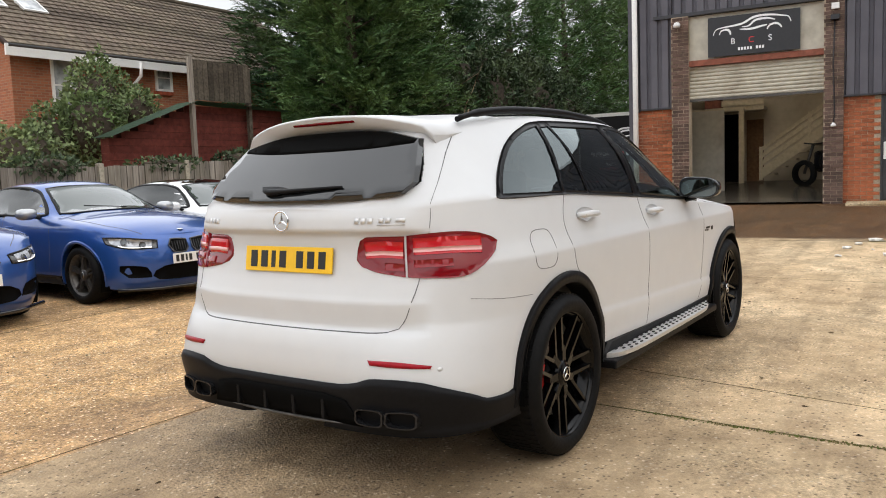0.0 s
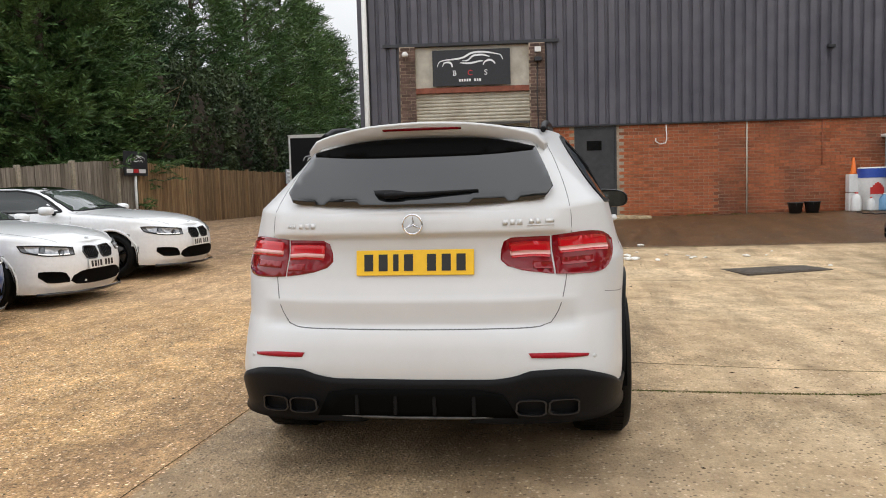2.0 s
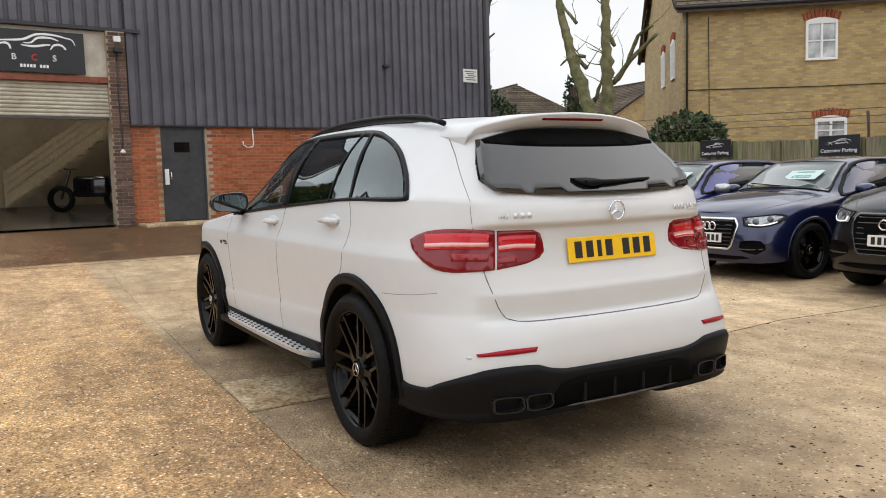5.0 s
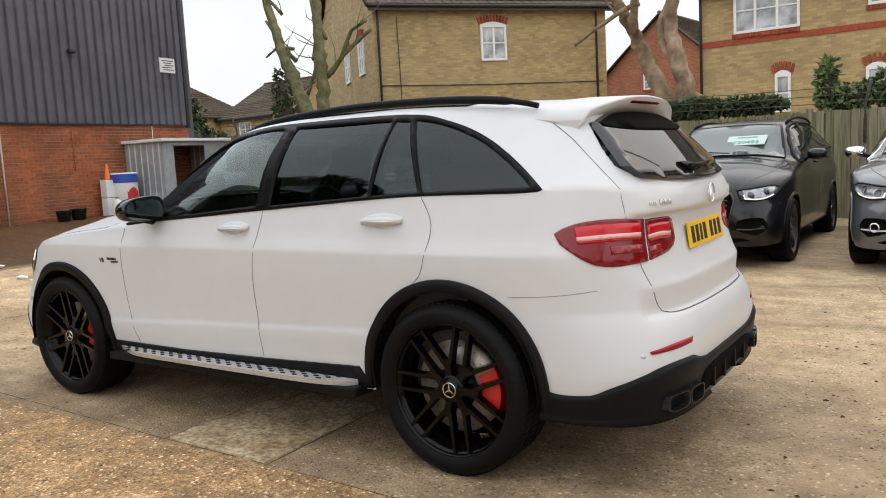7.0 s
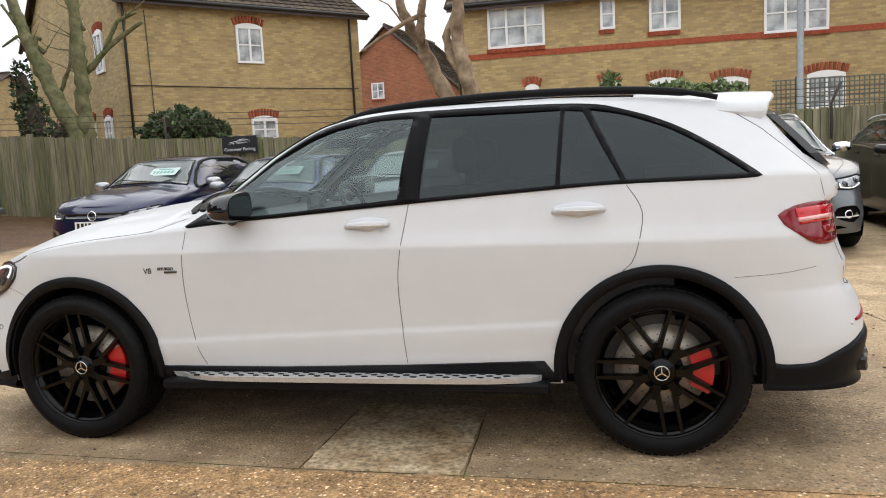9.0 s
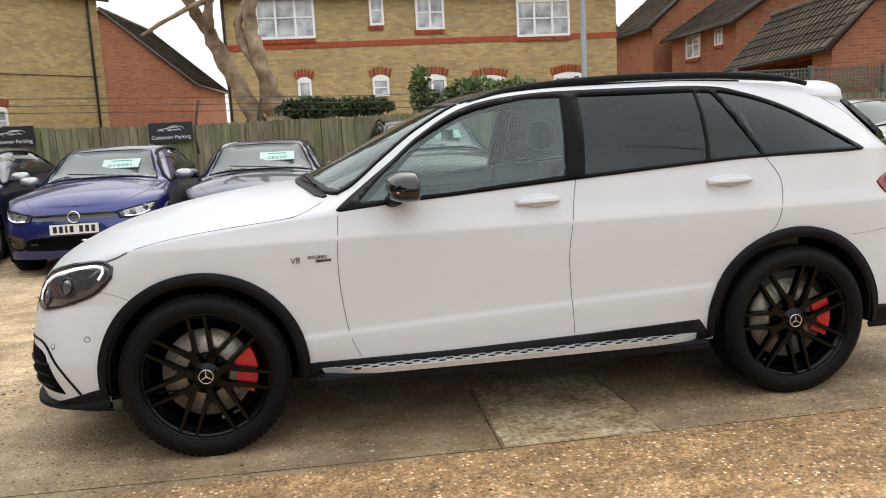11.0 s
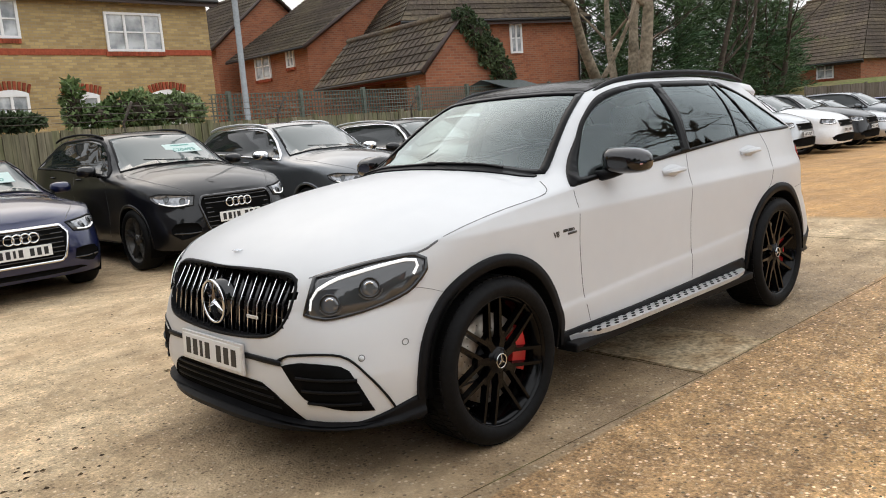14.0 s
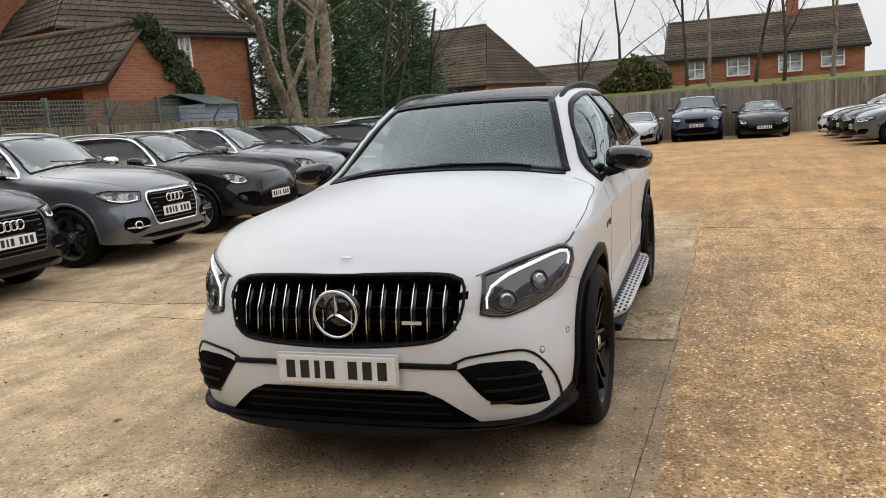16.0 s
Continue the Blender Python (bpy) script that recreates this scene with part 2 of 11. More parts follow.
def smooth_loop(pts, step=0.03, closed=True):
    """Rounds a 2D outline: Catmull-Rom through its points. A point given as (x, y, 1) stays a corner."""
    n, out = len(pts), []
    for i in range(n if closed else n - 1):
        p1, p2 = pts[i], pts[(i + 1) % n]
        p0 = pts[i - 1] if closed or i else p1
        p3 = pts[(i + 2) % n] if closed or i + 2 < n else p2
        if len(p1) > 2:
            p0 = p1
        if len(p2) > 2:
            p3 = p2
        a, b, c, d = (Vector(q[:2]) for q in (p0, p1, p2, p3))
        k = max(1, int((c - b).length / step))
        for j in range(k):
            t = j / k
            out.append(0.5 * (2 * b + (c - a) * t + (2 * a - 5 * b + 4 * c - d) * t * t + (3 * b - a - 3 * c + d) * t ** 3))
    if not closed:
        out.append(Vector(pts[-1][:2]))
    return out

# ---- car body builder ----
from mathutils.bvhtree import BVHTree
from mathutils.geometry import delaunay_2d_cdt

R2 = math.sqrt(0.5)
VIEWS = {
    "left": (Vector((1, 0, 0)), Vector((0, 0, 1)), Vector((0, -1, 0))),
    "right": (Vector((1, 0, 0)), Vector((0, 0, 1)), Vector((0, 1, 0))),
    "rear": (Vector((0, 1, 0)), Vector((0, 0, 1)), Vector((1, 0, 0))),
    "front": (Vector((0, 1, 0)), Vector((0, 0, 1)), Vector((-1, 0, 0))),
    "top": (Vector((1, 0, 0)), Vector((0, 1, 0)), Vector((0, 0, -1))),
    "rear_left": (Vector((R2, R2, 0)), Vector((0, 0, 1)), Vector((R2, -R2, 0))),
    "rear_right": (Vector((R2, -R2, 0)), Vector((0, 0, 1)), Vector((R2, R2, 0))),
    "front_left": (Vector((R2, -R2, 0)), Vector((0, 0, 1)), Vector((-R2, -R2, 0))),
    "front_right": (Vector((R2, R2, 0)), Vector((0, 0, 1)), Vector((-R2, R2, 0))),
}


def flat(points, view):
    """Lays 3D points into a view's plane."""
    e1, e2, _ = VIEWS[view]
    return [(Vector(p[:3]).dot(e1), Vector(p[:3]).dot(e2), *p[3:]) for p in points]


def body_shell(s, fine):
    """The painted skin of a car: stacked plan outlines below the belt, bonnet and greenhouse above it."""
    nose, tail, side = max(10, int(36 * fine)), max(10, int(36 * fine)), max(24, int(130 * fine))
    levels, across = max(12, int(s.get("levels", 46) * fine)), max(9, int(26 * fine))
    loop = []
    for i in range(nose):
        a = math.pi / 2 * i / nose
        loop.append(("f", math.cos(a), math.sin(a)))
    for i in range(side + 1):
        loop.append(("m", s["xef"] + (s["xer"] - s["xef"]) * i / side, 1.0))
    for i in range(1, tail + 1):
        a = math.pi / 2 * (1 - i / tail)
        loop.append(("r", math.cos(a), max(0.0, math.sin(a))))

    def spot(u, z):
        k, c, y = u
        if k != "m":
            # the corners are squarer low down
            e = 2 / (s["pf" if k == "f" else "pr"] + s.get("square", 0.0) * min(1.0, max(0.0, (0.70 - z) / 0.25)))
            c, y = c ** e, y ** e
        x = c if k == "m" else s["xef"] + (curve(z, s["xf"]) - s["xef"]) * c if k == "f" else s["xer"] + (curve(z, s["xr"]) - s["xer"]) * c
        if k == "r" and "xr_side" in s:
            f = min(1.0, max(0.0, (y - 0.70) / 0.09))
            f = f * f * (3 - 2 * f)
            x += (curve(z, s["xr_side"]) - curve(z, s["xr"])) * c * f
        w = curve(min(max(x, s["xer"] - 0.3), s["xef"] + 0.3), s["W"]) * curve(z, s["sec"])
        if "crease" in s:
            w *= 1 + curve(z + 0.042 * (x - 0.2), s["crease"]) * min(1.0, max(0.0, (1.35 - abs(x)) / 0.35))
        return Vector((x, w * y, z))

    bm = bmesh.new()
    cols = []
    for u in loop:
        x0 = spot(u, 0.8).x
        zb, zt = curve(x0, s["zbot"]), curve(x0, s["ztop"])
        cols.append([spot(u, zb + (zt - zb) * j / levels) for j in range(levels + 1)])
    for sign in (1, -1):
        g = [[bm.verts.new((p.x, p.y * sign, p.z)) for p in c] for c in cols]
        for a, b in zip(g, g[1:]):
            for j in range(levels):
                bm.faces.new((a[j], b[j], b[j + 1], a[j + 1]))
    # bonnet and greenhouse, across the car at every point of the belt
    rows = []
    for c in cols:
        e = c[-1]
        zc, zr = curve(e.x, s["zc"]), curve(e.x, s["zr"])
        zc = max(zc, e.z)
        rise = zr - e.z
        row = []
        if e.x > s["cowl"] or rise < 0.012:
            for k in range(across + 1):
                t = 1 - k / across
                q = min(1.0, max(0.0, (0.66 - t) / 0.09))
                dome = s.get("dome", 0.0) * q * q * (3 - 2 * q) * min(1.0, max(0.0, (2.05 - e.x) / 0.4), max(0.0, (e.x - 1.0) / 0.2))
                row.append(Vector((e.x, e.y * t, e.z + (zc - e.z) * (1 - t ** s["crown"]) + dome)))
        else:
            yt = min(curve(e.x, s["yt"]), e.y * 0.86)
            h = min(1.0, rise / 0.35)
            ctrl = [(e.y, e.z), (e.y - s.get("lean", 0.33 + 0.22 * min(1.0, max(0.0, (-e.x - 0.9) / 0.9))) * (e.y - yt), e.z + 0.5 * rise), (yt + 0.010 * h, zr - 0.034 * h), (yt - 0.045 * h, zr + 0.003),
                    (yt * 0.5, zc - 0.22 * (zc - zr)), (0, zc)]
            pts = smooth_loop(ctrl, 0.004, closed=False)
            arc = [0.0]
            for a, b in zip(pts, pts[1:]):
                arc.append(arc[-1] + (b - a).length)
            i = 0
            for k in range(across + 1):
                want = arc[-1] * k / across
                while i < len(arc) - 2 and arc[i + 1] < want:
                    i += 1
                f = (want - arc[i]) / max(1e-9, arc[i + 1] - arc[i])
                q = pts[i].lerp(pts[i + 1], min(1, max(0, f)))
                row.append(Vector((e.x, q.x, q.y)))
        rows.append(row)
    for sign in (1, -1):
        g = [[bm.verts.new((p.x, p.y * sign, p.z)) for p in r] for r in rows]
        for a, b in zip(g, g[1:]):
            for j in range(across):
                bm.faces.new((a[j], b[j], b[j + 1], a[j + 1]))
    bmesh.ops.remove_doubles(bm, verts=bm.verts, dist=0.0015)
    bmesh.ops.dissolve_degenerate(bm, edges=bm.edges, dist=0.0005)
    bmesh.ops.recalc_face_normals(bm, faces=bm.faces)
    return bm, BVHTree.FromBMesh(bm)


def cast(bvh, a, b, view, z_side=0.0):
    e1, e2, d = VIEWS[view]
    p = e1 * a + e2 * b - d * 8
    hit, nor, _, _ = bvh.ray_cast(p, d)
    if hit is None:
        # just past the silhouette: take the nearest skin
        hit, nor, _, _ = bvh.find_nearest(e1 * a + e2 * b - d * 1.0)
    if nor.dot(d) > 0:
        nor = -nor
    return hit, nor


def skin_fit(bvh, outline, view, degree=3, step=0.03):
    """One smooth surface over an outline that lies just outside the body everywhere: depth(x, y) along the view."""
    pts = [Vector(p[:2]) for p in outline]
    d = VIEWS[view][2]
    mx, my = sum(p.x for p in pts) / len(pts), sum(p.y for p in pts) / len(pts)
    x0, x1, y0, y1 = min(p.x for p in pts), max(p.x for p in pts), min(p.y for p in pts), max(p.y for p in pts)
    grid = [Vector((x0 + i * step, y0 + j * step)) for i in range(int((x1 - x0) / step) + 1) for j in range(int((y1 - y0) / step) + 1)]
    grid = [q for q in grid if inside(q, pts)] + pts
    terms = [(i, j) for i in range(degree + 1) for j in range(degree + 1 - i)]
    hit = np.array([cast(bvh, q.x, q.y, view)[0].dot(d) for q in grid])
    A = np.array([[((q.x - mx) * 2) ** i * ((q.y - my) * 2) ** j for i, j in terms] for q in grid])
    c = np.linalg.lstsq(A, hit, rcond=None)[0]
    out = float(min(np.max(A @ c - hit), np.percentile(A @ c - hit, 99) + 0.007))
    return lambda x, y: float(sum(k * ((x - mx) * 2) ** i * ((y - my) * 2) ** j for k, (i, j) in zip(c, terms))) - out


def strip_outline(line, width):
    """A closed outline round a line, for bars that lie on a lens."""
    pts = [Vector(p[:2]) for p in line]
    o = []
    for i, p in enumerate(pts):
        t = (pts[min(i + 1, len(pts) - 1)] - pts[max(i - 1, 0)]).normalized()
        o.append(Vector((-t.y, t.x)) * width / 2)
    return [p + q for p, q in zip(pts, o)] + [p - q for p, q in zip(pts, o)][::-1]


def drape(bvh, outline, view, lift=0.004, step=0.05, skirt=0.012, holes=(), poly=0, skin=None):
    """A sheet of an outline's shape laid on the body, with edges that go down to it."""
    pts = [Vector(p[:2]) for p in outline]
    n = len(pts)
    x0, x1 = min(p.x for p in pts), max(p.x for p in pts)
    y0, y1 = min(p.y for p in pts), max(p.y for p in pts)
    inner = []
    for i in range(int((x1 - x0) / step) + 1):
        for j in range(int((y1 - y0) / step) + 1):
            q = Vector((x0 + (i + 0.5) * step, y0 + (j + 0.5) * step))
            if inside(q, pts) and min((q - p).length for p in pts) > step * 0.45:
                inner.append(q)
    edges = [(i, (i + 1) % n) for i in range(n)]
    rims = []
    for h in holes:
        k = n + sum(map(len, rims))
        rims.append([Vector(p[:2]) for p in h])
        edges += [(k + i, k + (i + 1) % len(h)) for i in range(len(h))]
    inner = [q for q in inner if not any(inside(q, h) for h in rims)]
    verts, _, faces = delaunay_2d_cdt(pts + [p for h in rims for p in h] + inner, edges, [], 1, 1e-5)[:3]
    faces = [f for f in faces if not any(inside(sum((verts[i] for i in f), Vector((0, 0))) / len(f), h) for h in rims)]
    bm = bmesh.new()
    vs, low = [], []
    hits = [cast(bvh, v.x, v.y, view) for v in verts]
    if poly:
        # glass: one smooth curved surface through the skin
        e1, e2, d = VIEWS[view]
        mx, my = (x0 + x1) / 2, (y0 + y1) / 2
        def rows(dx, dy):
            return np.array([[((v.x + dx - mx) * 2) ** i * ((v.y + dy - my) * 2) ** j for i in range(poly + 1) for j in range(poly + 1 - i)] for v in verts])
        c = np.linalg.lstsq(rows(0, 0), np.array([h.dot(d) for h, _ in hits]), rcond=None)[0]
        fit, gx, gy = rows(0, 0) @ c, (rows(0.004, 0) - rows(-0.004, 0)) @ c / 0.008, (rows(0, 0.004) - rows(0, -0.004)) @ c / 0.008
        hits = [(e1 * v.x + e2 * v.y + d * float(q), (e1 * float(a) + e2 * float(b) - d).normalized()) for v, q, a, b in zip(verts, fit, gx, gy)]
    if skin:
        e1, e2, d = VIEWS[view]
        hits = [(e1 * v.x + e2 * v.y + d * skin(v.x, v.y), -d) for v in verts]
    for h, nr in hits:
        vs.append(bm.verts.new(h + nr * lift))
        low.append(h - nr * skirt)
    for f in faces:
        try:
            bm.faces.new([vs[i] for i in f])
        except ValueError:
            pass
    bmesh.ops.recalc_face_normals(bm, faces=bm.faces)
    d = VIEWS[view][2]
    if sum(f.normal.dot(d) * f.calc_area() for f in bm.faces) > 0:
        bmesh.ops.reverse_faces(bm, faces=bm.faces)
    for f in bm.faces:
        f.smooth = True
    if skirt:
        index = {v: i for i, v in enumerate(vs)}
        edge = [e for e in bm.edges if e.is_boundary]
        down = {}
        for e in edge:
            for v in e.verts:
                if v not in down:
                    down[v] = bm.verts.new(low[index[v]])
        for e in edge:
            a, b = e.verts
            try:
                bm.faces.new((a, b, down[b], down[a]))
            except ValueError:
                pass
    return bm


def inside(q, poly):
    c, j = False, len(poly) - 1
    for i in range(len(poly)):
        a, b = poly[i], poly[j]
        if (a.y > q.y) != (b.y > q.y) and q.x < (b.x - a.x) * (q.y - a.y) / (b.y - a.y) + a.x:
            c = not c
        j = i
    return c


def band(bvh, line, width, view, lift=0.004, closed=False, skirt=0.012, bm=None):
    """A narrow strip that follows a line on the body."""
    pts = [Vector(p[:2]) for p in line]
    n = len(pts)
    bm = bm or bmesh.new()
    rows = []
    for i, p in enumerate(pts):
        a = pts[(i - 1) % n] if closed or i else p
        b = pts[(i + 1) % n] if closed or i < n - 1 else p
        t = (b - a).normalized()
        o = Vector((-t.y, t.x)) * width / 2
        r = []
        for q, up in ((p - o, -skirt), (p - o, lift), (p + o, lift), (p + o, -skirt)):
            h, nr = cast(bvh, q.x, q.y, view)
            r.append(bm.verts.new(h + nr * up))
        rows.append(r)
    for i in range(n if closed else n - 1):
        a, b = rows[i], rows[(i + 1) % n]
        for k in range(3):
            f = bm.faces.new((a[k], b[k], b[k + 1], a[k + 1]))
            f.smooth = k == 1
    bmesh.ops.recalc_face_normals(bm, faces=bm.faces)
    return bm


def grown(outline, by):
    """An outline pushed outwards."""
    pts = [Vector(p[:2]) for p in outline]
    n = len(pts)
    area = sum(pts[i].x * pts[(i + 1) % n].y - pts[(i + 1) % n].x * pts[i].y for i in range(n))
    out = []
    for i in range(n):
        t = (pts[(i + 1) % n] - pts[i - 1]).normalized()
        out.append(pts[i] + Vector((t.y, -t.x)) * (by if area > 0 else -by))
    return out


def carve(bm, outline, view, side=None, grow=0.012, cuts=0):
    """Opens the skin within an outline, and a little under its frame; cuts make the edge of the opening finer."""
    pts = grown(outline, grow)
    e1, e2, d = VIEWS[view]
    if cuts:
        x0, x1, y0, y1 = min(p.x for p in pts), max(p.x for p in pts), min(p.y for p in pts), max(p.y for p in pts)
        isin = {}
        for v in bm.verts:
            a, b = v.co.dot(e1), v.co.dot(e2)
            isin[v] = x0 <= a <= x1 and y0 <= b <= y1 and inside(Vector((a, b)), pts)
        edges = set()
        for f in bm.faces:
            k = sum(isin[v] for v in f.verts)
            if 0 < k < len(f.verts) and f.normal.dot(d) < 0.05 and (side is None or f.calc_center_median().y * side > 0):
                edges.update(f.edges)
        bmesh.ops.subdivide_edges(bm, edges=list(edges), cuts=cuts, use_grid_fill=True)
        bm.normal_update()
    gone = []
    for f in bm.faces:
        c = f.calc_center_median()
        if f.normal.dot(d) < 0.05 and inside(Vector((c.dot(e1), c.dot(e2))), pts) and (side is None or c.y * side > 0):
            gone.append(f)
    bmesh.ops.delete(bm, geom=gone, context="FACES")


def arch_cut(bm, x, z, r, flat_below=True):
    gone = [f for f in bm.faces if abs(f.calc_center_median().y) > 0.55
            and (Vector((f.calc_center_median().x - x, max(0.0, f.calc_center_median().z - z)))).length < r]
    bmesh.ops.delete(bm, geom=gone, context="FACES")


def ring_text_bars(parent, centre, along, up, width, height, blocks, material, name="bar"):
    """Plain upright bars in place of characters, set along a plate."""
    total = sum(blocks) + 0.62 * (len(blocks) - 1)
    c, a, u = Vector(centre), Vector(along).normalized(), Vector(up).normalized()
    rot = Matrix((a, u, a.cross(u))).transposed().to_4x4()
    x = -total / 2
    for b in blocks:
        if b > 0.5:
            w = width * b / total
            bm = bmesh.new()
            add_box(bm, -w / 2, w / 2, -height / 2, height / 2, -0.001, 0.0015, m=Matrix.Translation(c + a * (width * (x + b / 2) / total)) @ rot)
            part(name, bm, material, parent)
        x += b + 0.62


PLATE = (1, 1, 0.6, 1, 0.3, 1, 1, 1)


def number_plate(parent, centre, along, up, material, width=0.52, height=0.111, surround=None):
    c, a, u = Vector(centre), Vector(along).normalized(), Vector(up).normalized()
    n = a.cross(u)
    rot = Matrix((a, u, n)).transposed().to_4x4()
    m = Matrix.Translation(c) @ rot
    bm = bmesh.new()
    add_box(bm, -width / 2, width / 2, -height / 2, height / 2, -0.004, 0.004, 0.003, m=m)
    plate = part("number_plate", bm, material, parent, "plate with plain dark bars")
    if surround:
        bm = bmesh.new()
        add_box(bm, -width / 2 - 0.012, width / 2 + 0.012, -height / 2 - 0.012, height / 2 + 0.012, -0.012, 0.001, 0.003, m=m)
        part("plate_holder", bm, surround, parent)
    ring_text_bars(plate, c + n * 0.0045, a, u, width * 0.86, height * 0.66, PLATE, M["ink"])
    return plate


def wheel(parent, x, y, r, style, rim_r, hub_y, material, caliper=None, width=0.26, detail=1.0, drop=0.0, turn=0.0):
    """Tyre, rim, spokes, disc; the outer face looks away from the car's middle."""
    s = 1 if y > 0 else -1
    w = empty("wheel")
    w.parent = parent
    w.location = (x, 0, r + drop)
    sides = int(64 * detail) if detail >= 1 else 28
    o = hub_y * s

    def P(pr):
        return [(a, o + s * b) for a, b in pr]

    bm = bmesh.new()
    add_lathe(bm, P([(rim_r, 0.012), (rim_r + 0.012, 0.026), (rim_r + 0.045, 0.032), (r - 0.03, 0.026), (r - 0.008, 0.006), (r, -0.03),
                     (r, -width + 0.06), (r - 0.01, -width + 0.02), (rim_r + 0.03, -width), (rim_r, -width + 0.01)]), (0, 0, 0), sides=sides)
    bmesh.ops.recalc_face_normals(bm, faces=bm.faces)
    tyre = part("tyre", bm, M["rubber"], w)
    if detail >= 1:
        # tread blocks across the outer shoulder
        bm = bmesh.new()
        for k in range(72):
            t = Matrix.Rotation(2 * math.pi * k / 72, 4, "Y")
            add_box(bm, -0.0125, 0.0125, min(o - s * 0.004, o - s * 0.055), max(o - s * 0.004, o - s * 0.055), r - 0.012, r + 0.0015, m=t)
            add_box(bm, -0.0125, 0.0125, min(o - s * 0.064, o - s * 0.13), max(o - s * 0.064, o - s * 0.13), r - 0.012, r + 0.0025, m=t @ Matrix.Rotation(0.04, 4, "Y"))
            add_box(bm, -0.0125, 0.0125, min(o - s * 0.138, o - s * 0.21), max(o - s * 0.138, o - s * 0.21), r - 0.012, r + 0.002, m=t)
        part("tread", bm, M["rubber"], tyre)
    bm = bmesh.new()
    add_lathe(bm, P([(rim_r - 0.008, -0.004), (rim_r - 0.003, 0.012), (rim_r + 0.002, 0.014), (rim_r + 0.002, -0.02), (rim_r - 0.006, -width + 0.02), (rim_r - 0.030, -width + 0.03), (rim_r - 0.036, -0.05), (rim_r - 0.022, -0.035), (rim_r - 0.020, -0.012), (rim_r - 0.008, -0.004)]),
              (0, 0, 0), sides=sides)
    bmesh.ops.recalc_face_normals(bm, faces=bm.faces)
    rim = part("rim", bm, material, w)
    n, split = style
    bm = bmesh.new()

    def spoke(bm, a0, r0, a1, r1, w0, w1, y0, y1, t):
        """One tapered bar from angle and radius to angle and radius."""
        p0 = Vector((math.sin(a0) * r0, 0, math.cos(a0) * r0))
        p1 = Vector((math.sin(a1) * r1, 0, math.cos(a1) * r1))
        d = (p1 - p0).normalized()
        side = Vector((d.z, 0, -d.x))
        q = []
        for p, ww, yy in ((p0, w0, y0), (p1, w1, y1)):
            for sg, dy in ((1, 0), (-1, 0), (-1, -t), (1, -t)):
                k = 0.62 if dy == 0 else 1.0
                q.append(bm.verts.new(p + side * sg * ww / 2 * k + Vector((0, o + s * (yy + dy), 0))))
        for k in range(4):
            bm.faces.new((q[k], q[(k + 1) % 4], q[4 + (k + 1) % 4], q[4 + k]))
        bm.faces.new(q[:4][::-1])
        bm.faces.new(q[4:])

    for k in range(n):
        a = 2 * math.pi * k / n
        if split:
            g = split
            a += turn
            mid = rim_r * 0.42
            spoke(bm, a, 0.035, a, mid + 0.010, 0.058, 0.052, -0.012, -0.020, 0.034)
            for sg in (-1, 1):
                spoke(bm, a + sg * 0.085, mid - 0.022, a + sg * g, rim_r - 0.004, 0.030, 0.021, -0.020, 0.002, 0.03)
        else:
            for g in (-0.11, 0.11):
                spoke(bm, a + g * 1.6, 0.04, a + g, rim_r - 0.005, 0.034, 0.026, -0.018, -0.002, 0.035)
    bmesh.ops.recalc_face_normals(bm, faces=bm.faces)
    part("spokes", bm, material, rim)
    bm = bmesh.new()
    add_lathe(bm, P([(0.066, -0.045), (0.064, -0.016), (0.05, -0.008), (0.036, -0.008), (0.034, -0.001), (0.0005, 0.001)]), (0, 0, 0), sides=24)
    bmesh.ops.recalc_face_normals(bm, faces=bm.faces)
    part("hub", bm, material, rim)
    bm = bmesh.new()
    add_lathe(bm, P([(0.0295, 0.0015), (0.033, 0.0035), (0.0335, 0.0), ]), (0, 0, 0), sides=24)
    if detail >= 1:
        for k in range(3):
            spoke(bm, 2 * math.pi * k / 3, 0.0, 2 * math.pi * k / 3, 0.029, 0.009, 0.003, 0.003, 0.003, 0.004)
    bmesh.ops.recalc_face_normals(bm, faces=bm.faces)
    part("hub_cap", bm, M["chrome"], rim)
    bm = bmesh.new()
    rd = rim_r * 0.70
    add_lathe(bm, P([(rd * 0.45, -0.075), (rd, -0.075), (rd, -0.105), (rd * 0.45, -0.105)]), (0, 0, 0), sides=sides)
    add_lathe(bm, P([(0.001, -0.055), (rd * 0.46, -0.06), (rd * 0.47, -0.09)]), (0, 0, 0), sides=24)
    bmesh.ops.recalc_face_normals(bm, faces=bm.faces)
    disc = part("brake_disc", bm, M["brake_steel"] if caliper else M["dark_metal"], w, "worn steel brake disc")
    if caliper:
        # drilled holes in three rings
        bm = bmesh.new()
        for k in range(42):
            a, rr = 2 * math.pi * k / 42, rd * (0.66 + 0.11 * (k % 3))
            ring = [bm.verts.new((math.cos(a) * rr + math.cos(t) * 0.0035, o - s * 0.0745, math.sin(a) * rr + math.sin(t) * 0.0035)) for t in (math.pi * j / 3 for j in range(6))]
            bm.faces.new(ring)
        tagged(part("drilled_holes", bm, M["void"], disc), kind="stuff")
        bm = bmesh.new()
        add_lathe(bm, P([(0.001, -0.05), (rd * 0.47, -0.055), (rd * 0.48, -0.074)]), (0, 0, 0), sides=32)
        bmesh.ops.recalc_face_normals(bm, faces=bm.faces)
        part("disc_hat", bm, M["trim"], disc)
    # black disc in place of the shade behind the spokes
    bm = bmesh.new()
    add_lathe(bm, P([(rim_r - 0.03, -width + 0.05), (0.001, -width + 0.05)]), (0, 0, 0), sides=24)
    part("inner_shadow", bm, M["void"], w)
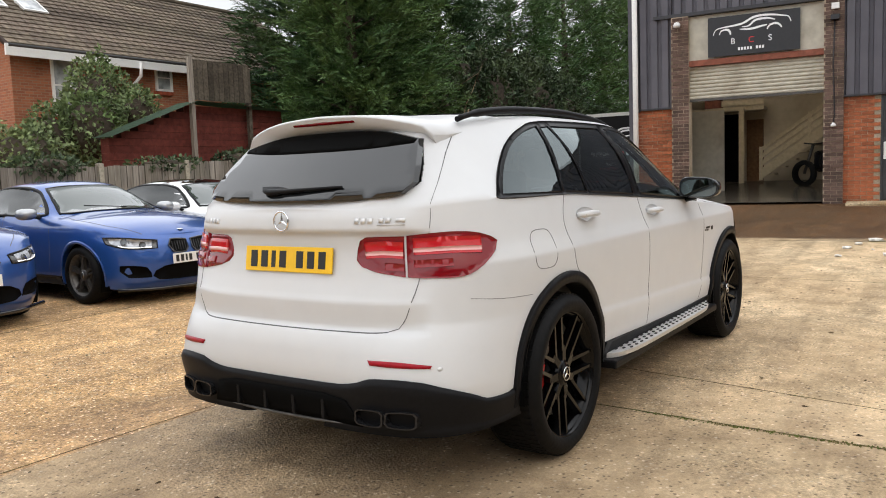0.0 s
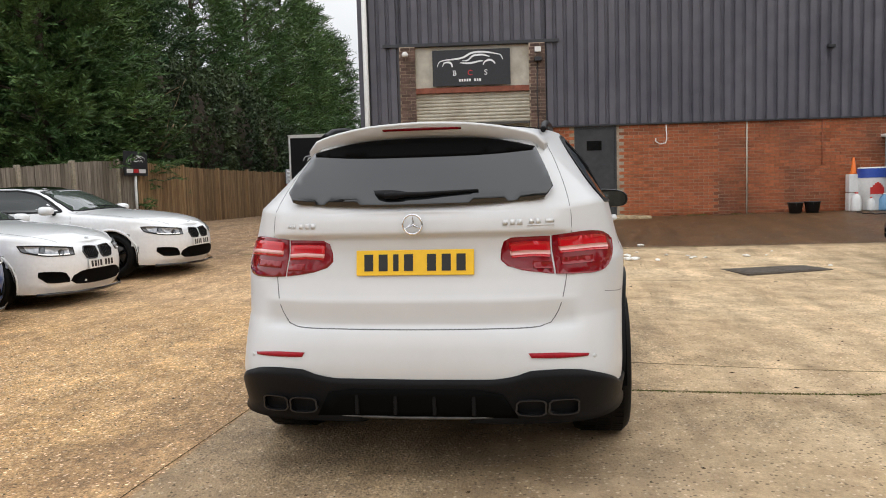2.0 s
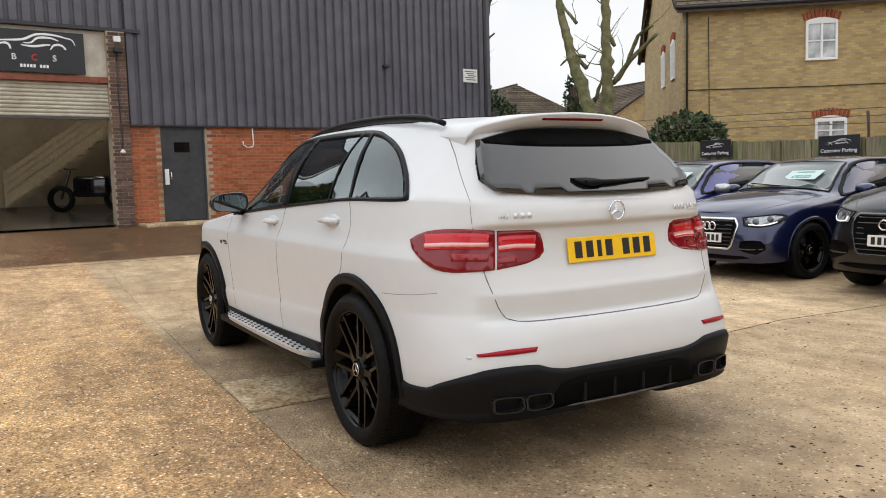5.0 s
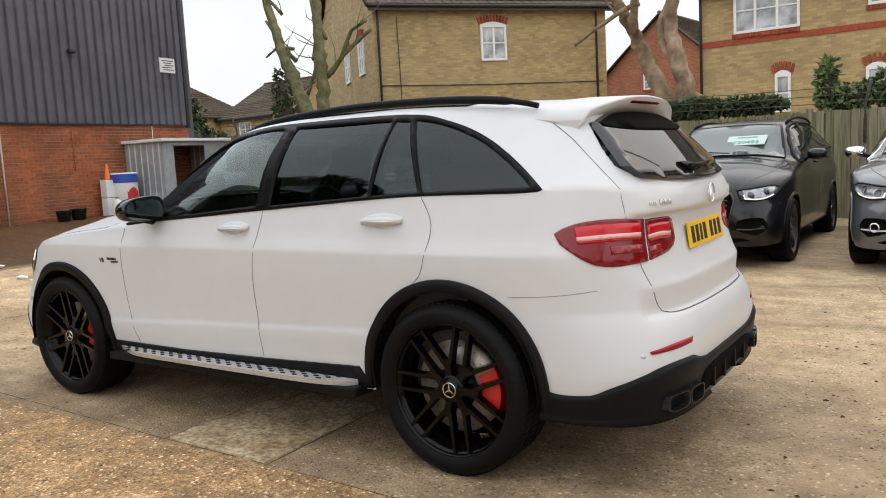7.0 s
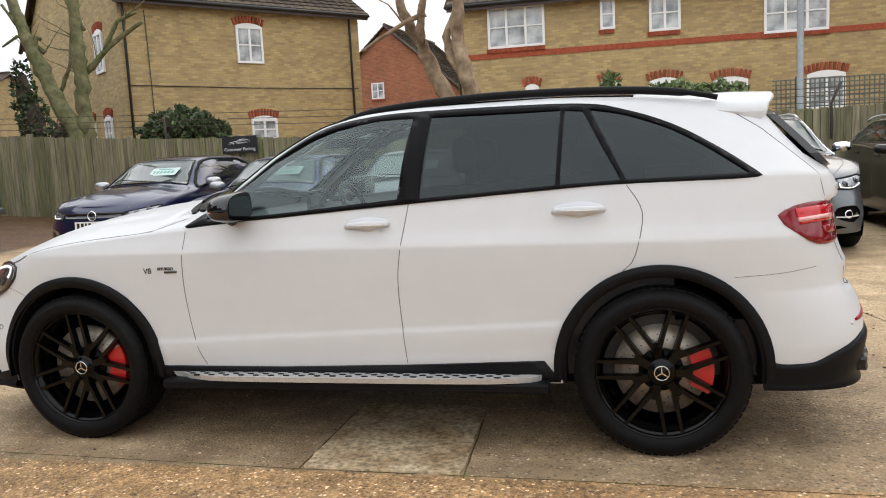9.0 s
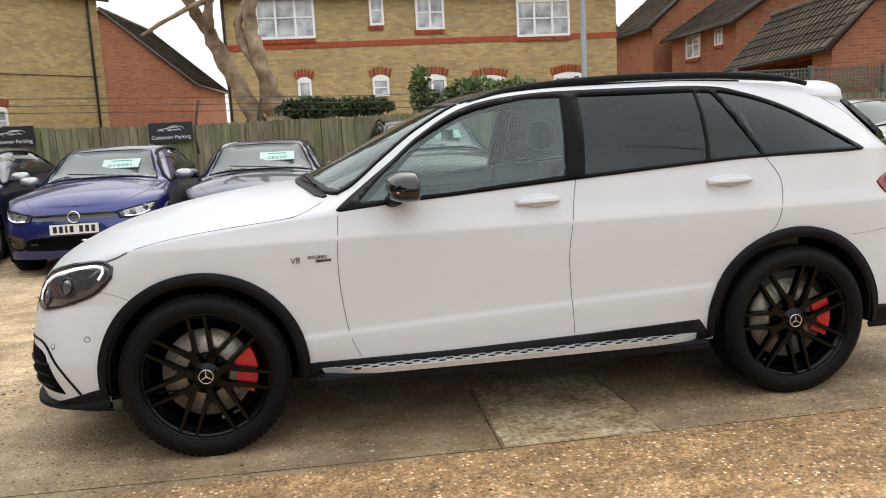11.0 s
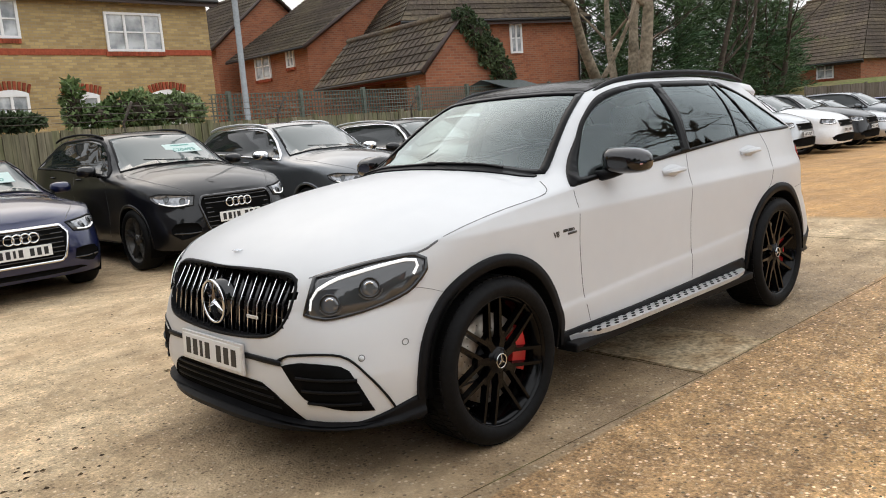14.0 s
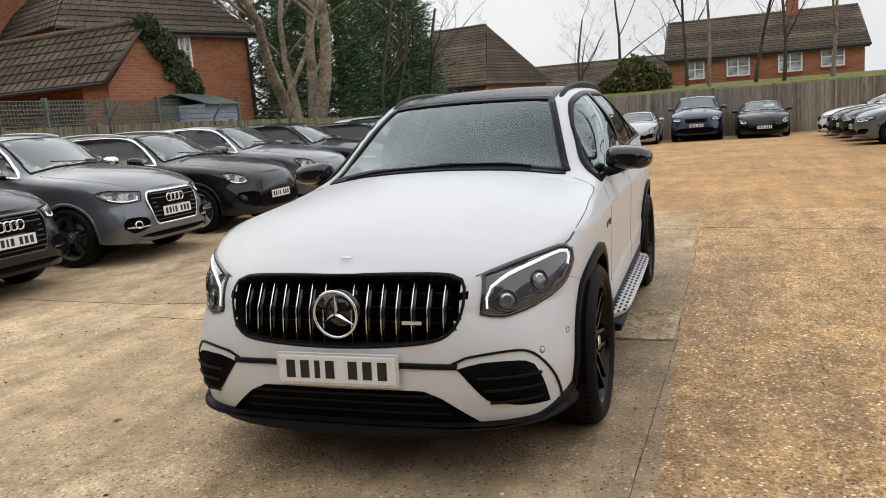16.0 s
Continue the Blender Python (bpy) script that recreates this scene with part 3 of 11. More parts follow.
    if caliper:
        # a broad caliper clasps the disc on the side towards the cabin's rear
        bm = bmesh.new()
        for k in range(8):
            a0 = radians(62 + k * 7)
            r0, r1 = rd * 0.66, rd + 0.022
            c0, s0 = math.sin(a0) * -1, math.cos(a0)
            a1 = a0 + radians(7.2)
            c1, s1 = math.sin(a1) * -1, math.cos(a1)
            ya, yb = o - s * 0.05, o - s * 0.125
            q = [bm.verts.new((c * rr, yy, z * rr)) for yy in (ya, yb) for c, z, rr in ((c0, s0, r0), (c0, s0, r1), (c1, s1, r1), (c1, s1, r0))]
            for idx in ((0, 1, 2, 3), (4, 5, 6, 7), (1, 2, 6, 5), (0, 3, 7, 4), (0, 1, 5, 4), (2, 3, 7, 6)):
                bm.faces.new([q[i] for i in idx])
        bmesh.ops.remove_doubles(bm, verts=bm.verts, dist=0.001)
        bmesh.ops.recalc_face_normals(bm, faces=bm.faces)
        cal = part("brake_caliper", bm, caliper, w)
    return w


def text(parent, body, size, m, material, name="lettering"):
    cu = bpy.data.curves.new(name, "FONT")
    cu.body, cu.size, cu.align_x, cu.align_y, cu.extrude = body, size, "CENTER", "CENTER", 0.002
    tmp = new(name, cu)
    dg = bpy.context.evaluated_depsgraph_get()
    me = bpy.data.meshes.new_from_object(tmp.evaluated_get(dg))
    bpy.data.objects.remove(tmp)
    me.materials.clear()
    me.materials.append(material)
    ob = new(name, me)
    ob.parent = parent
    ob.matrix_local = m
    return ob


# ---- the white car ----
SUV = dict(
    xef=1.42, xer=-1.45, pf=2.9, pr=3.5, cowl=1.0, crown=2.3,
    W=[(-2.2, 0.90), (-1.9, 0.918), (-1.44, 0.938), (-0.9, 0.925), (0, 0.922), (0.9, 0.925), (1.44, 0.938), (1.75, 0.92), (2.1, 0.89)],
    sec=[(0.18, 0.945), (0.30, 0.965), (0.42, 0.983), (0.56, 0.988), (0.75, 0.996), (0.90, 1.0025), (0.925, 1.0025), (0.95, 0.9935), (1.0, 0.972), (1.1, 0.945), (1.2, 0.92)],
    levels=84, square=1.2, dome=0.008, crease=[(0.40, 0.0), (0.485, 0.006), (0.505, 0.0056), (0.535, -0.002), (0.56, -0.002), (0.72, 0.0)],
    xr_side=[(0.22, -2.27), (0.28, -2.315), (0.42, -2.35), (0.50, -2.36), (0.60, -2.35), (0.80, -2.30), (1.0, -2.255), (1.17, -2.24)],
    xf=[(0.18, 2.20), (0.26, 2.27), (0.40, 2.30), (0.56, 2.30), (0.70, 2.285), (0.80, 2.24), (0.86, 2.17), (0.95, 2.0)],
    xr=[(0.22, -2.27), (0.28, -2.315), (0.42, -2.35), (0.50, -2.36), (0.58, -2.352), (0.655, -2.325), (0.675, -2.298), (0.78, -2.305), (0.80, -2.295), (0.89, -2.263),
        (1.0, -2.244), (1.05, -2.244), (1.075, -2.275), (1.12, -2.27), (1.17, -2.25)],
    ztop=[(-2.3, 1.155), (-2.0, 1.185), (-1.8, 1.185), (-1.3, 1.175), (-1.02, 1.165), (-0.34, 1.122), (0.44, 1.068), (0.80, 1.04), (1.04, 1.02), (1.26, 1.0), (1.7, 0.955), (1.95, 0.91),
          (2.13, 0.862), (2.24, 0.83)],
    zbot=[(-2.35, 0.28), (-1.95, 0.28), (-1.4, 0.29), (1.4, 0.29), (1.9, 0.25), (2.3, 0.235)],
    zc=[(-2.27, 1.155), (-2.22, 1.20), (-2.1, 1.335), (-1.96, 1.475), (-1.90, 1.53), (-1.82, 1.565), (-1.6, 1.583), (-1.3, 1.598), (-0.9, 1.607), (-0.4, 1.605), (-0.1, 1.588), (0.14, 1.548),
        (0.35, 1.463), (0.6, 1.345), (0.8, 1.25), (1.0, 1.158), (1.1, 1.143), (1.4, 1.105), (1.7, 1.05), (1.95, 0.985), (2.1, 0.92), (2.2, 0.86), (2.26, 0.83)],
    zr=[(-2.26, 1.15), (-2.22, 1.185), (-2.1, 1.31), (-1.96, 1.44), (-1.88, 1.49), (-1.7, 1.525), (-1.3, 1.555), (-0.9, 1.568), (-0.4, 1.565), (-0.1, 1.55), (0.15, 1.50), (0.38, 1.388),
        (0.56, 1.262), (0.75, 1.13), (0.88, 1.09), (1.0, 1.068)],
    yt=[(-2.2, 0.50), (-1.96, 0.515), (-1.6, 0.565), (-0.9, 0.635), (-0.2, 0.64), (0.15, 0.625), (0.5, 0.67), (0.9, 0.72)],
)






def star(bm, c, nrm, up, r, w, depth):
    """A ring with three tapered arms."""
    c, nrm, up = Vector(c), Vector(nrm).normalized(), Vector(up).normalized()
    a = up.cross(nrm)
    add_ring = [c + (up * math.cos(t) + a * math.sin(t)) * r + nrm * depth * 0.5 for t in (2 * math.pi * k / 32 for k in range(33))]
    add_tube(bm, add_ring, w * 0.55, 6, caps=False)
    for k in range(3):
        t = 2 * math.pi * k / 3
        d, sd = up * math.cos(t) + a * math.sin(t), a * math.cos(t) - up * math.sin(t)
        q = [bm.verts.new(p) for p in (c + nrm * depth, c + d * r * 0.16 + sd * w * 0.75, c + d * r, c + d * r * 0.16 - sd * w * 0.75, c - d * r * 0.1 - nrm * 0.001)]
        for i in ((0, 1, 2), (0, 2, 3), (4, 2, 1), (4, 3, 2), (0, 4, 1), (0, 3, 4)):
            bm.faces.new([q[j] for j in i])
    bmesh.ops.recalc_face_normals(bm, faces=bm.faces)


def white_suv():
    car = empty("suv_car", pose(0, 0, 0), "white sports SUV with black wheels, trim and tinted windows", "car")
    bm, bvh = body_shell(SUV, 1.0)
    hub = 2.873 / 2
    # window openings, in side view
    dlo = smooth_loop([(0.80, 1.05, 1), (0.54, 1.235), (0.37, 1.365), (0.15, 1.482), (-0.12, 1.530), (-0.45, 1.540), (-1.08, 1.532), (-1.31, 1.49), (-1.52, 1.41), (-1.71, 1.295), (-1.86, 1.183, 1),
                       (-1.31, 1.178), (-1.02, 1.168), (-0.34, 1.127), (0.44, 1.078)], 0.025)
    panes = {
        "front_window": ([(0.70, 1.078, 1), (0.54, 1.213), (0.375, 1.350), (0.155, 1.460), (-0.10, 1.506), (-0.325, 1.516, 1), (-0.275, 1.144, 1), (0.44, 1.091)], "clear"),
        "rear_window": ([(-0.415, 1.516, 1), (-1.022, 1.511, 1), (-1.0, 1.178, 1), (-0.38, 1.143, 1)], "tint"),
        "quarter_pane": ([(-1.042, 1.51, 1), (-1.122, 1.503, 1), (-1.283, 1.189, 1), (-1.02, 1.179, 1)], "tint"),
        "rear_quarter_window": ([(-1.150, 1.509, 1), (-1.30, 1.478), (-1.503, 1.400), (-1.69, 1.288), (-1.815, 1.195, 1), (-1.306, 1.189, 1)], "tint"),
    }
    for sg, side in ((1, "left"), (-1, "right")):
        for name, (o, g) in panes.items():
            o = smooth_loop(o, 0.04)
            part(name, drape(bvh, grown(o, 0.006), side, 0.002, 0.07, 0, poly=3), M[g], car, "clear side glass" if g == "clear" else "dark privacy glass")
        carve(bm, dlo, side, sg, grow=-0.012, cuts=4)
        # black frame round all the panes
        f = drape(bvh, grown(dlo, 0.005), side, 0.007, 0.04, 0.035, holes=[smooth_loop(o, 0.04) for o, _ in panes.values()], poly=6)
        part("window_frame", f, M["frame_black"], car, "satin black window surround")
        part("door_seam", band(bvh, smooth_loop([(0.80, 1.03), (0.815, 0.77), (0.785, 0.50), (0.735, 0.37)], 0.03, False), 0.0032, side, 0.001), M["seam"], car)
        part("door_seam", band(bvh, smooth_loop([(-0.33, 1.125), (-0.29, 0.91), (-0.272, 0.73), (-0.292, 0.385)], 0.03, False), 0.0032, side, 0.001), M["seam"], car)
        part("door_seam", band(bvh, smooth_loop([(-1.305, 1.17), (-1.37, 1.05), (-1.335, 0.87), (-1.30, 0.82), (-1.26, 0.785)], 0.03, False), 0.0032, side, 0.001), M["seam"], car)
        part("panel_seam", band(bvh, smooth_loop([(-1.74, 0.765), (-1.93, 0.775), (-2.08, 0.792)], 0.03, False), 0.0018, side, 0.001), M["seam"], car)
        part("panel_seam", band(bvh, smooth_loop([(1.72, 0.715), (1.83, 0.755), (1.95, 0.775)], 0.03, False), 0.0018, side, 0.001), M["seam"], car)
        # door handles
        for xa, xb, z in ((-0.03, -0.235, 1.035), (-0.99, -1.21, 1.07)):
            p, _ = cast(bvh, (xa + xb) / 2, z, side)
            dish = drape(bvh, smooth_loop([(xa + 0.005, z + 0.008), ((xa + xb) / 2, z + 0.036), (xb - 0.005, z + 0.01), ((xa + xb) / 2, z - 0.034)], 0.02), side, 0.0015, 0.03, 0.002)
            part("handle_recess", dish, M["white"], car)
            bmh = bmesh.new()
            add_tube(bmh, [(xa, p.y + sg * 0.006, z - 0.006), (xa - 0.025, p.y + sg * 0.03, z), ((xa + xb) / 2, p.y + sg * 0.038, z + 0.004), (xb + 0.025, p.y + sg * 0.032, z + 0.003), (xb, p.y + sg * 0.006, z)],
                     [0.011, 0.014, 0.0165, 0.015, 0.011], 10)
            h = part("door_handle", bmh, M["white"], car)
            tube("chrome_strip", [(xa - 0.02, p.y + sg * 0.042, z - 0.002), ((xa + xb) / 2, p.y + sg * 0.051, z), (xb + 0.02, p.y + sg * 0.043, z + 0.001)], 0.005, M["alu"], h, sides=6)
        # sill and running board
        part("sill_trim", drape(bvh, [(0.99, 0.362), (0.33, 0.360), (-0.29, 0.374), (-0.93, 0.398), (-1.0, 0.30), (1.0, 0.295)], side, 0.012, 0.06, 0.04), M["trim"], car, "black sill cladding")
        bmb = bmesh.new()
        plan = [(0.94, 0.855), (0.86, 0.925), (0.74, 0.975), (0.5, 0.997), (-0.5, 0.997), (-0.80, 0.975), (-0.90, 0.935), (-0.95, 0.855)]
        tops = [bmb.verts.new((a, sg * b, 0.334)) for a, b in smooth_loop(plan, 0.05)]
        unders = [bmb.verts.new((v.co.x, v.co.y * 0.992, 0.308)) for v in tops]
        bmb.faces.new(tops)
        for i in range(len(tops)):
            bmb.faces.new((tops[i], tops[(i + 1) % len(tops)], unders[(i + 1) % len(tops)], unders[i]))
        bmesh.ops.recalc_face_normals(bmb, faces=bmb.faces)
        board = part("running_board", bmb, M["alu"], car, "brushed aluminium running board")
        bmb = bmesh.new()
        add_box(bmb, -0.95, 0.95, min(sg * 0.84, sg * 0.975), max(sg * 0.84, sg * 0.975), 0.262, 0.307, 0.01)
        part("board_base", bmb, M["trim"], car)
        bmb = bmesh.new()
        for r in range(3):
            for k in range(22):
                cx, cy = -0.80 + k * 0.078 + (0.039 if r % 2 else 0), sg * (0.915 + r * 0.028)
                if abs(cx) > 0.86 - r * 0.05:
                    continue
                ring = [(cx + math.cos(t) * 0.017, cy + math.sin(t) * 0.0075) for t in (math.pi * j / 5 for j in range(10))]
                hi, lo = ([bmb.verts.new((*q, z)) for q in ring] for z in (0.3375, 0.331))
                bmb.faces.new(hi)
                for j in range(10):
                    bmb.faces.new((hi[j], lo[j], lo[(j + 1) % 10], hi[(j + 1) % 10]))
        part("rubber_studs", bmb, M["trim"], board)
        # wheel arch cladding
        for x, z in ((hub, 0.36), (-hub, 0.365)):
            arc = [(x + math.cos(t) * 0.438, z + math.sin(t) * 0.438) for t in (radians(-7 + k * 194 / 40) for k in range(41))]
            part("wheel_arch_trim", band(bvh, arc, 0.053, side, 0.016, skirt=0.09), M["trim"], car, "black wheel arch cladding")
            bml = bmesh.new()
            rows = [[bml.verts.new((x + math.cos(t) * 0.425, sg * yy, z + math.sin(t) * 0.425)) for yy in (0.93, 0.55)] for t in (radians(-8 + k * 196 / 24) for k in range(25))]
            for a, b in zip(rows, rows[1:]):
                bml.faces.new((a[0], b[0], b[1], a[1]))
            bml.faces.new([r[1] for r in rows])
            part("arch_liner", bml, M["void"], car)
            wheel(car, x, sg, 0.375, (7, 0.322), 0.288, 0.925, M["wheel_black"], M["red_caliper"], drop=-0.025, turn=0.17 if x < 0 else 0.52)
        # side badge, plain strokes
        p, nr = cast(bvh, 0.96, 0.845, side)
        rot = Matrix(((-sg, 0, 0), (0, 0, sg), (0, 1, 0))).to_4x4()
        for body, size, x, z in (("V8", 0.040, 1.003, 0.843), ("BITURBO", 0.021, 0.905, 0.853)):
            text(car, body, size, Matrix.Translation((x, p.y + sg * 0.002, z)) @ rot @ Matrix.Rotation(-math.asin(max(-0.3, min(0.3, nr.z))), 4, "X"), M["dark_metal"], "badge_letters")
        part("badge", drape(bvh, [(0.912, 0.831), (0.845, 0.833), (0.845, 0.843), (0.912, 0.841)], side, 0.004, 0.05, 0.003), M["dark_metal"], car)
        # mirror
        bmm = bmesh.new()
        prof = [(0.580, 0.42), (0.570, 0.68), (0.545, 0.88), (0.510, 0.99), (0.460, 1.0), (0.446, 0.95)]
        rows = []
        for xx, k in prof:
            rows.append([bmm.verts.new((xx, sg * (0.995 + math.copysign(abs(math.cos(t)) ** 0.6, math.cos(t)) * 0.130 * k), 1.140 + math.copysign(abs(math.sin(t)) ** 0.7, math.sin(t)) * ((0.074 - 0.018 * math.cos(t)) if math.sin(t) > 0 else 0.060) * k))
                         for t in (2 * math.pi * i / 24 for i in range(24))])
        for a, b in zip(rows, rows[1:]):
            for i in range(24):
                f = bmm.faces.new((a[i], a[(i + 1) % 24], b[(i + 1) % 24], b[i]))
                f.smooth = True
        bmm.faces.new(rows[0])
        bmm.faces.new(rows[-1][::-1])
        bmesh.ops.recalc_face_normals(bmm, faces=bmm.faces)
        mir = part("door_mirror", bmm, M["gloss_black"], car, "gloss black door mirror")
        bmm = bmesh.new()
        q = [bmm.verts.new((0.4445, sg * (0.995 + math.copysign(abs(math.cos(t)) ** 0.6, math.cos(t)) * 0.112), 1.142 + math.copysign(abs(math.sin(t)) ** 0.7, math.sin(t)) * 0.055)) for t in (2 * math.pi * i / 20 for i in range(20))]
        bmm.faces.new(q)
        part("mirror_glass", bmm, M["mirror_glass"], mir)
        tube("mirror_foot", [(0.56, sg * 0.86, 1.075), (0.53, sg * 0.93, 1.085), (0.51, sg * 0.98, 1.11)], [0.03, 0.025, 0.03], M["trim"], mir)
        part("mirror_lamp", box_bm(0.520, 0.548, sg * 1.06, sg * 1.112, 1.128, 1.134), M["lamp_clear"], mir)
        # roof rail
        rail = smooth_loop([(0.20, 1.478), (0.02, 1.552), (-0.2, 1.592), (-0.6, 1.615), (-1.0, 1.616), (-1.35, 1.602), (-1.60, 1.575), (-1.72, 1.547)], 0.05, False)
        tube("roof_rail", [(p.x, sg * (0.572 - 0.02 * abs(p.x + 0.7)), p.y - 0.014) for p in rail], [0.019 if 1 < i < len(rail) - 3 else 0.013 for i in range(len(rail))], M["trim"], car, "black roof rail", sides=10)
    # glass roof and screens
    roof = smooth_loop([(0.15, 0.53, 1), (0.175, 0.25), (0.18, 0), (0.175, -0.25), (0.15, -0.53, 1), (-0.6, -0.565, 1), (-1.35, -0.53, 1), (-1.38, 0), (-1.35, 0.53, 1), (-0.6, 0.565, 1)], 0.06)
    carve(bm, roof, "top", grow=-0.03)
    part("glass_roof", drape(bvh, roof, "top", 0.006, 0.09, poly=5), M["roof_glass"], car, "black panoramic glass roof")
    screen = smooth_loop([(0.965, 0.0), (0.945, 0.3), (0.86, 0.62), (0.79, 0.705, 1), (0.46, 0.603), (0.17, 0.522, 1), (0.195, 0.25), (0.20, 0), (0.195, -0.25), (0.17, -0.522, 1), (0.46, -0.603),
                          (0.79, -0.705, 1), (0.86, -0.62), (0.945, -0.3)], 0.04)
    part("windscreen", drape(bvh, screen, "top", 0.002, 0.07, 0, poly=5), M["clear"], car, "clear windscreen")
    carve(bm, screen, "top", grow=-0.012, cuts=3)
    part("screen_border", band(bvh, grown(screen, -0.013), 0.042, "top", 0.007, closed=True), M["frame_black"], car)
    part("cowl", drape(bvh, smooth_loop([(1.0, 0.0), (0.985, 0.3), (0.90, 0.64), (0.84, 0.70), (0.87, 0.58), (0.945, 0.3), (0.965, 0), (0.945, -0.3), (0.87, -0.58), (0.84, -0.70), (0.90, -0.64), (0.985, -0.3)], 0.04), "top", 0.008, 0.05), M["trim"], car)
    part("wiper", band(bvh, smooth_loop([(0.925, -0.55), (0.948, -0.2), (0.945, 0.10)], 0.05, False), 0.014, "top", 0.016, skirt=0.002), M["trim"], car)
    part("wiper", band(bvh, smooth_loop([(0.935, 0.02), (0.930, 0.25), (0.89, 0.52)], 0.05, False), 0.014, "top", 0.018, skirt=0.002), M["trim"], car)
    part("mirror_housing", box_bm(0.16, 0.34, -0.09, 0.09, 1.40, 1.455), M["trim"], car)
    part("inner_mirror", box_bm(0.12, 0.15, -0.12, 0.12, 1.33, 1.39), M["gloss_black"], car)
    rear_end(car, bm, bvh)
    front_end(car, bm, bvh)
    cabin(car)
    for x, z in ((hub, 0.36), (-hub, 0.365)):
        arch_cut(bm, x, z, 0.434)
    # floor pan closes the body from below
    box("underbody", -1.95, 1.9, -0.70, 0.70, 0.24, 0.30, M["void"], car)
    part("body", bm, M["white"], car, "white painted bodywork", smooth=True)
    return car


def box_bm(x0, x1, y0, y1, z0, z1, bevel=0.0):
    b = bmesh.new()
    add_box(b, min(x0, x1), max(x0, x1), min(y0, y1), max(y0, y1), min(z0, z1), max(z0, z1), bevel)
    return b


def skirt_strip(bvh, xc, facing, half, top, bottom, lift, steps=96, rows=8):
    """A cladding strip round one end of the car, between two heights, with a turned-in lip at both edges."""
    bm = bmesh.new()
    cols = []
    for i in range(steps + 1):
        a = radians(facing - half + 2 * half * i / steps)
        d = Vector((math.cos(a), math.sin(a), 0))

        def skin(z, out):
            h = bvh.ray_cast(Vector((xc, 0, z)) + d * 4, -d)[0]
            if h is None:
                h = bvh.ray_cast(Vector((xc, 0, 0.34)) + d * 4, -d)[0]
                h = Vector((h.x, h.y, z))
            return h + d * out
        p = skin(0.40, 0.0)
        z1, z0 = top(p), bottom(p)
        col = [skin(z1, -0.02)]
        for k in range(rows + 1):
            t = k / rows
            col.append(skin(z1 + (z0 - z1) * t, lift * min(1.0, 0.35 + t * 6)))
        col.append(skin(z0, lift - 0.05) + Vector((0, 0, -0.012)))
        cols.append([bm.verts.new(v) for v in col])
    for a, b in zip(cols, cols[1:]):
        for k in range(len(a) - 1):
            f = bm.faces.new((a[k], b[k], b[k + 1], a[k + 1]))
            f.smooth = 0 < k < len(a) - 2
    bmesh.ops.recalc_face_normals(bm, faces=bm.faces)
    return bm


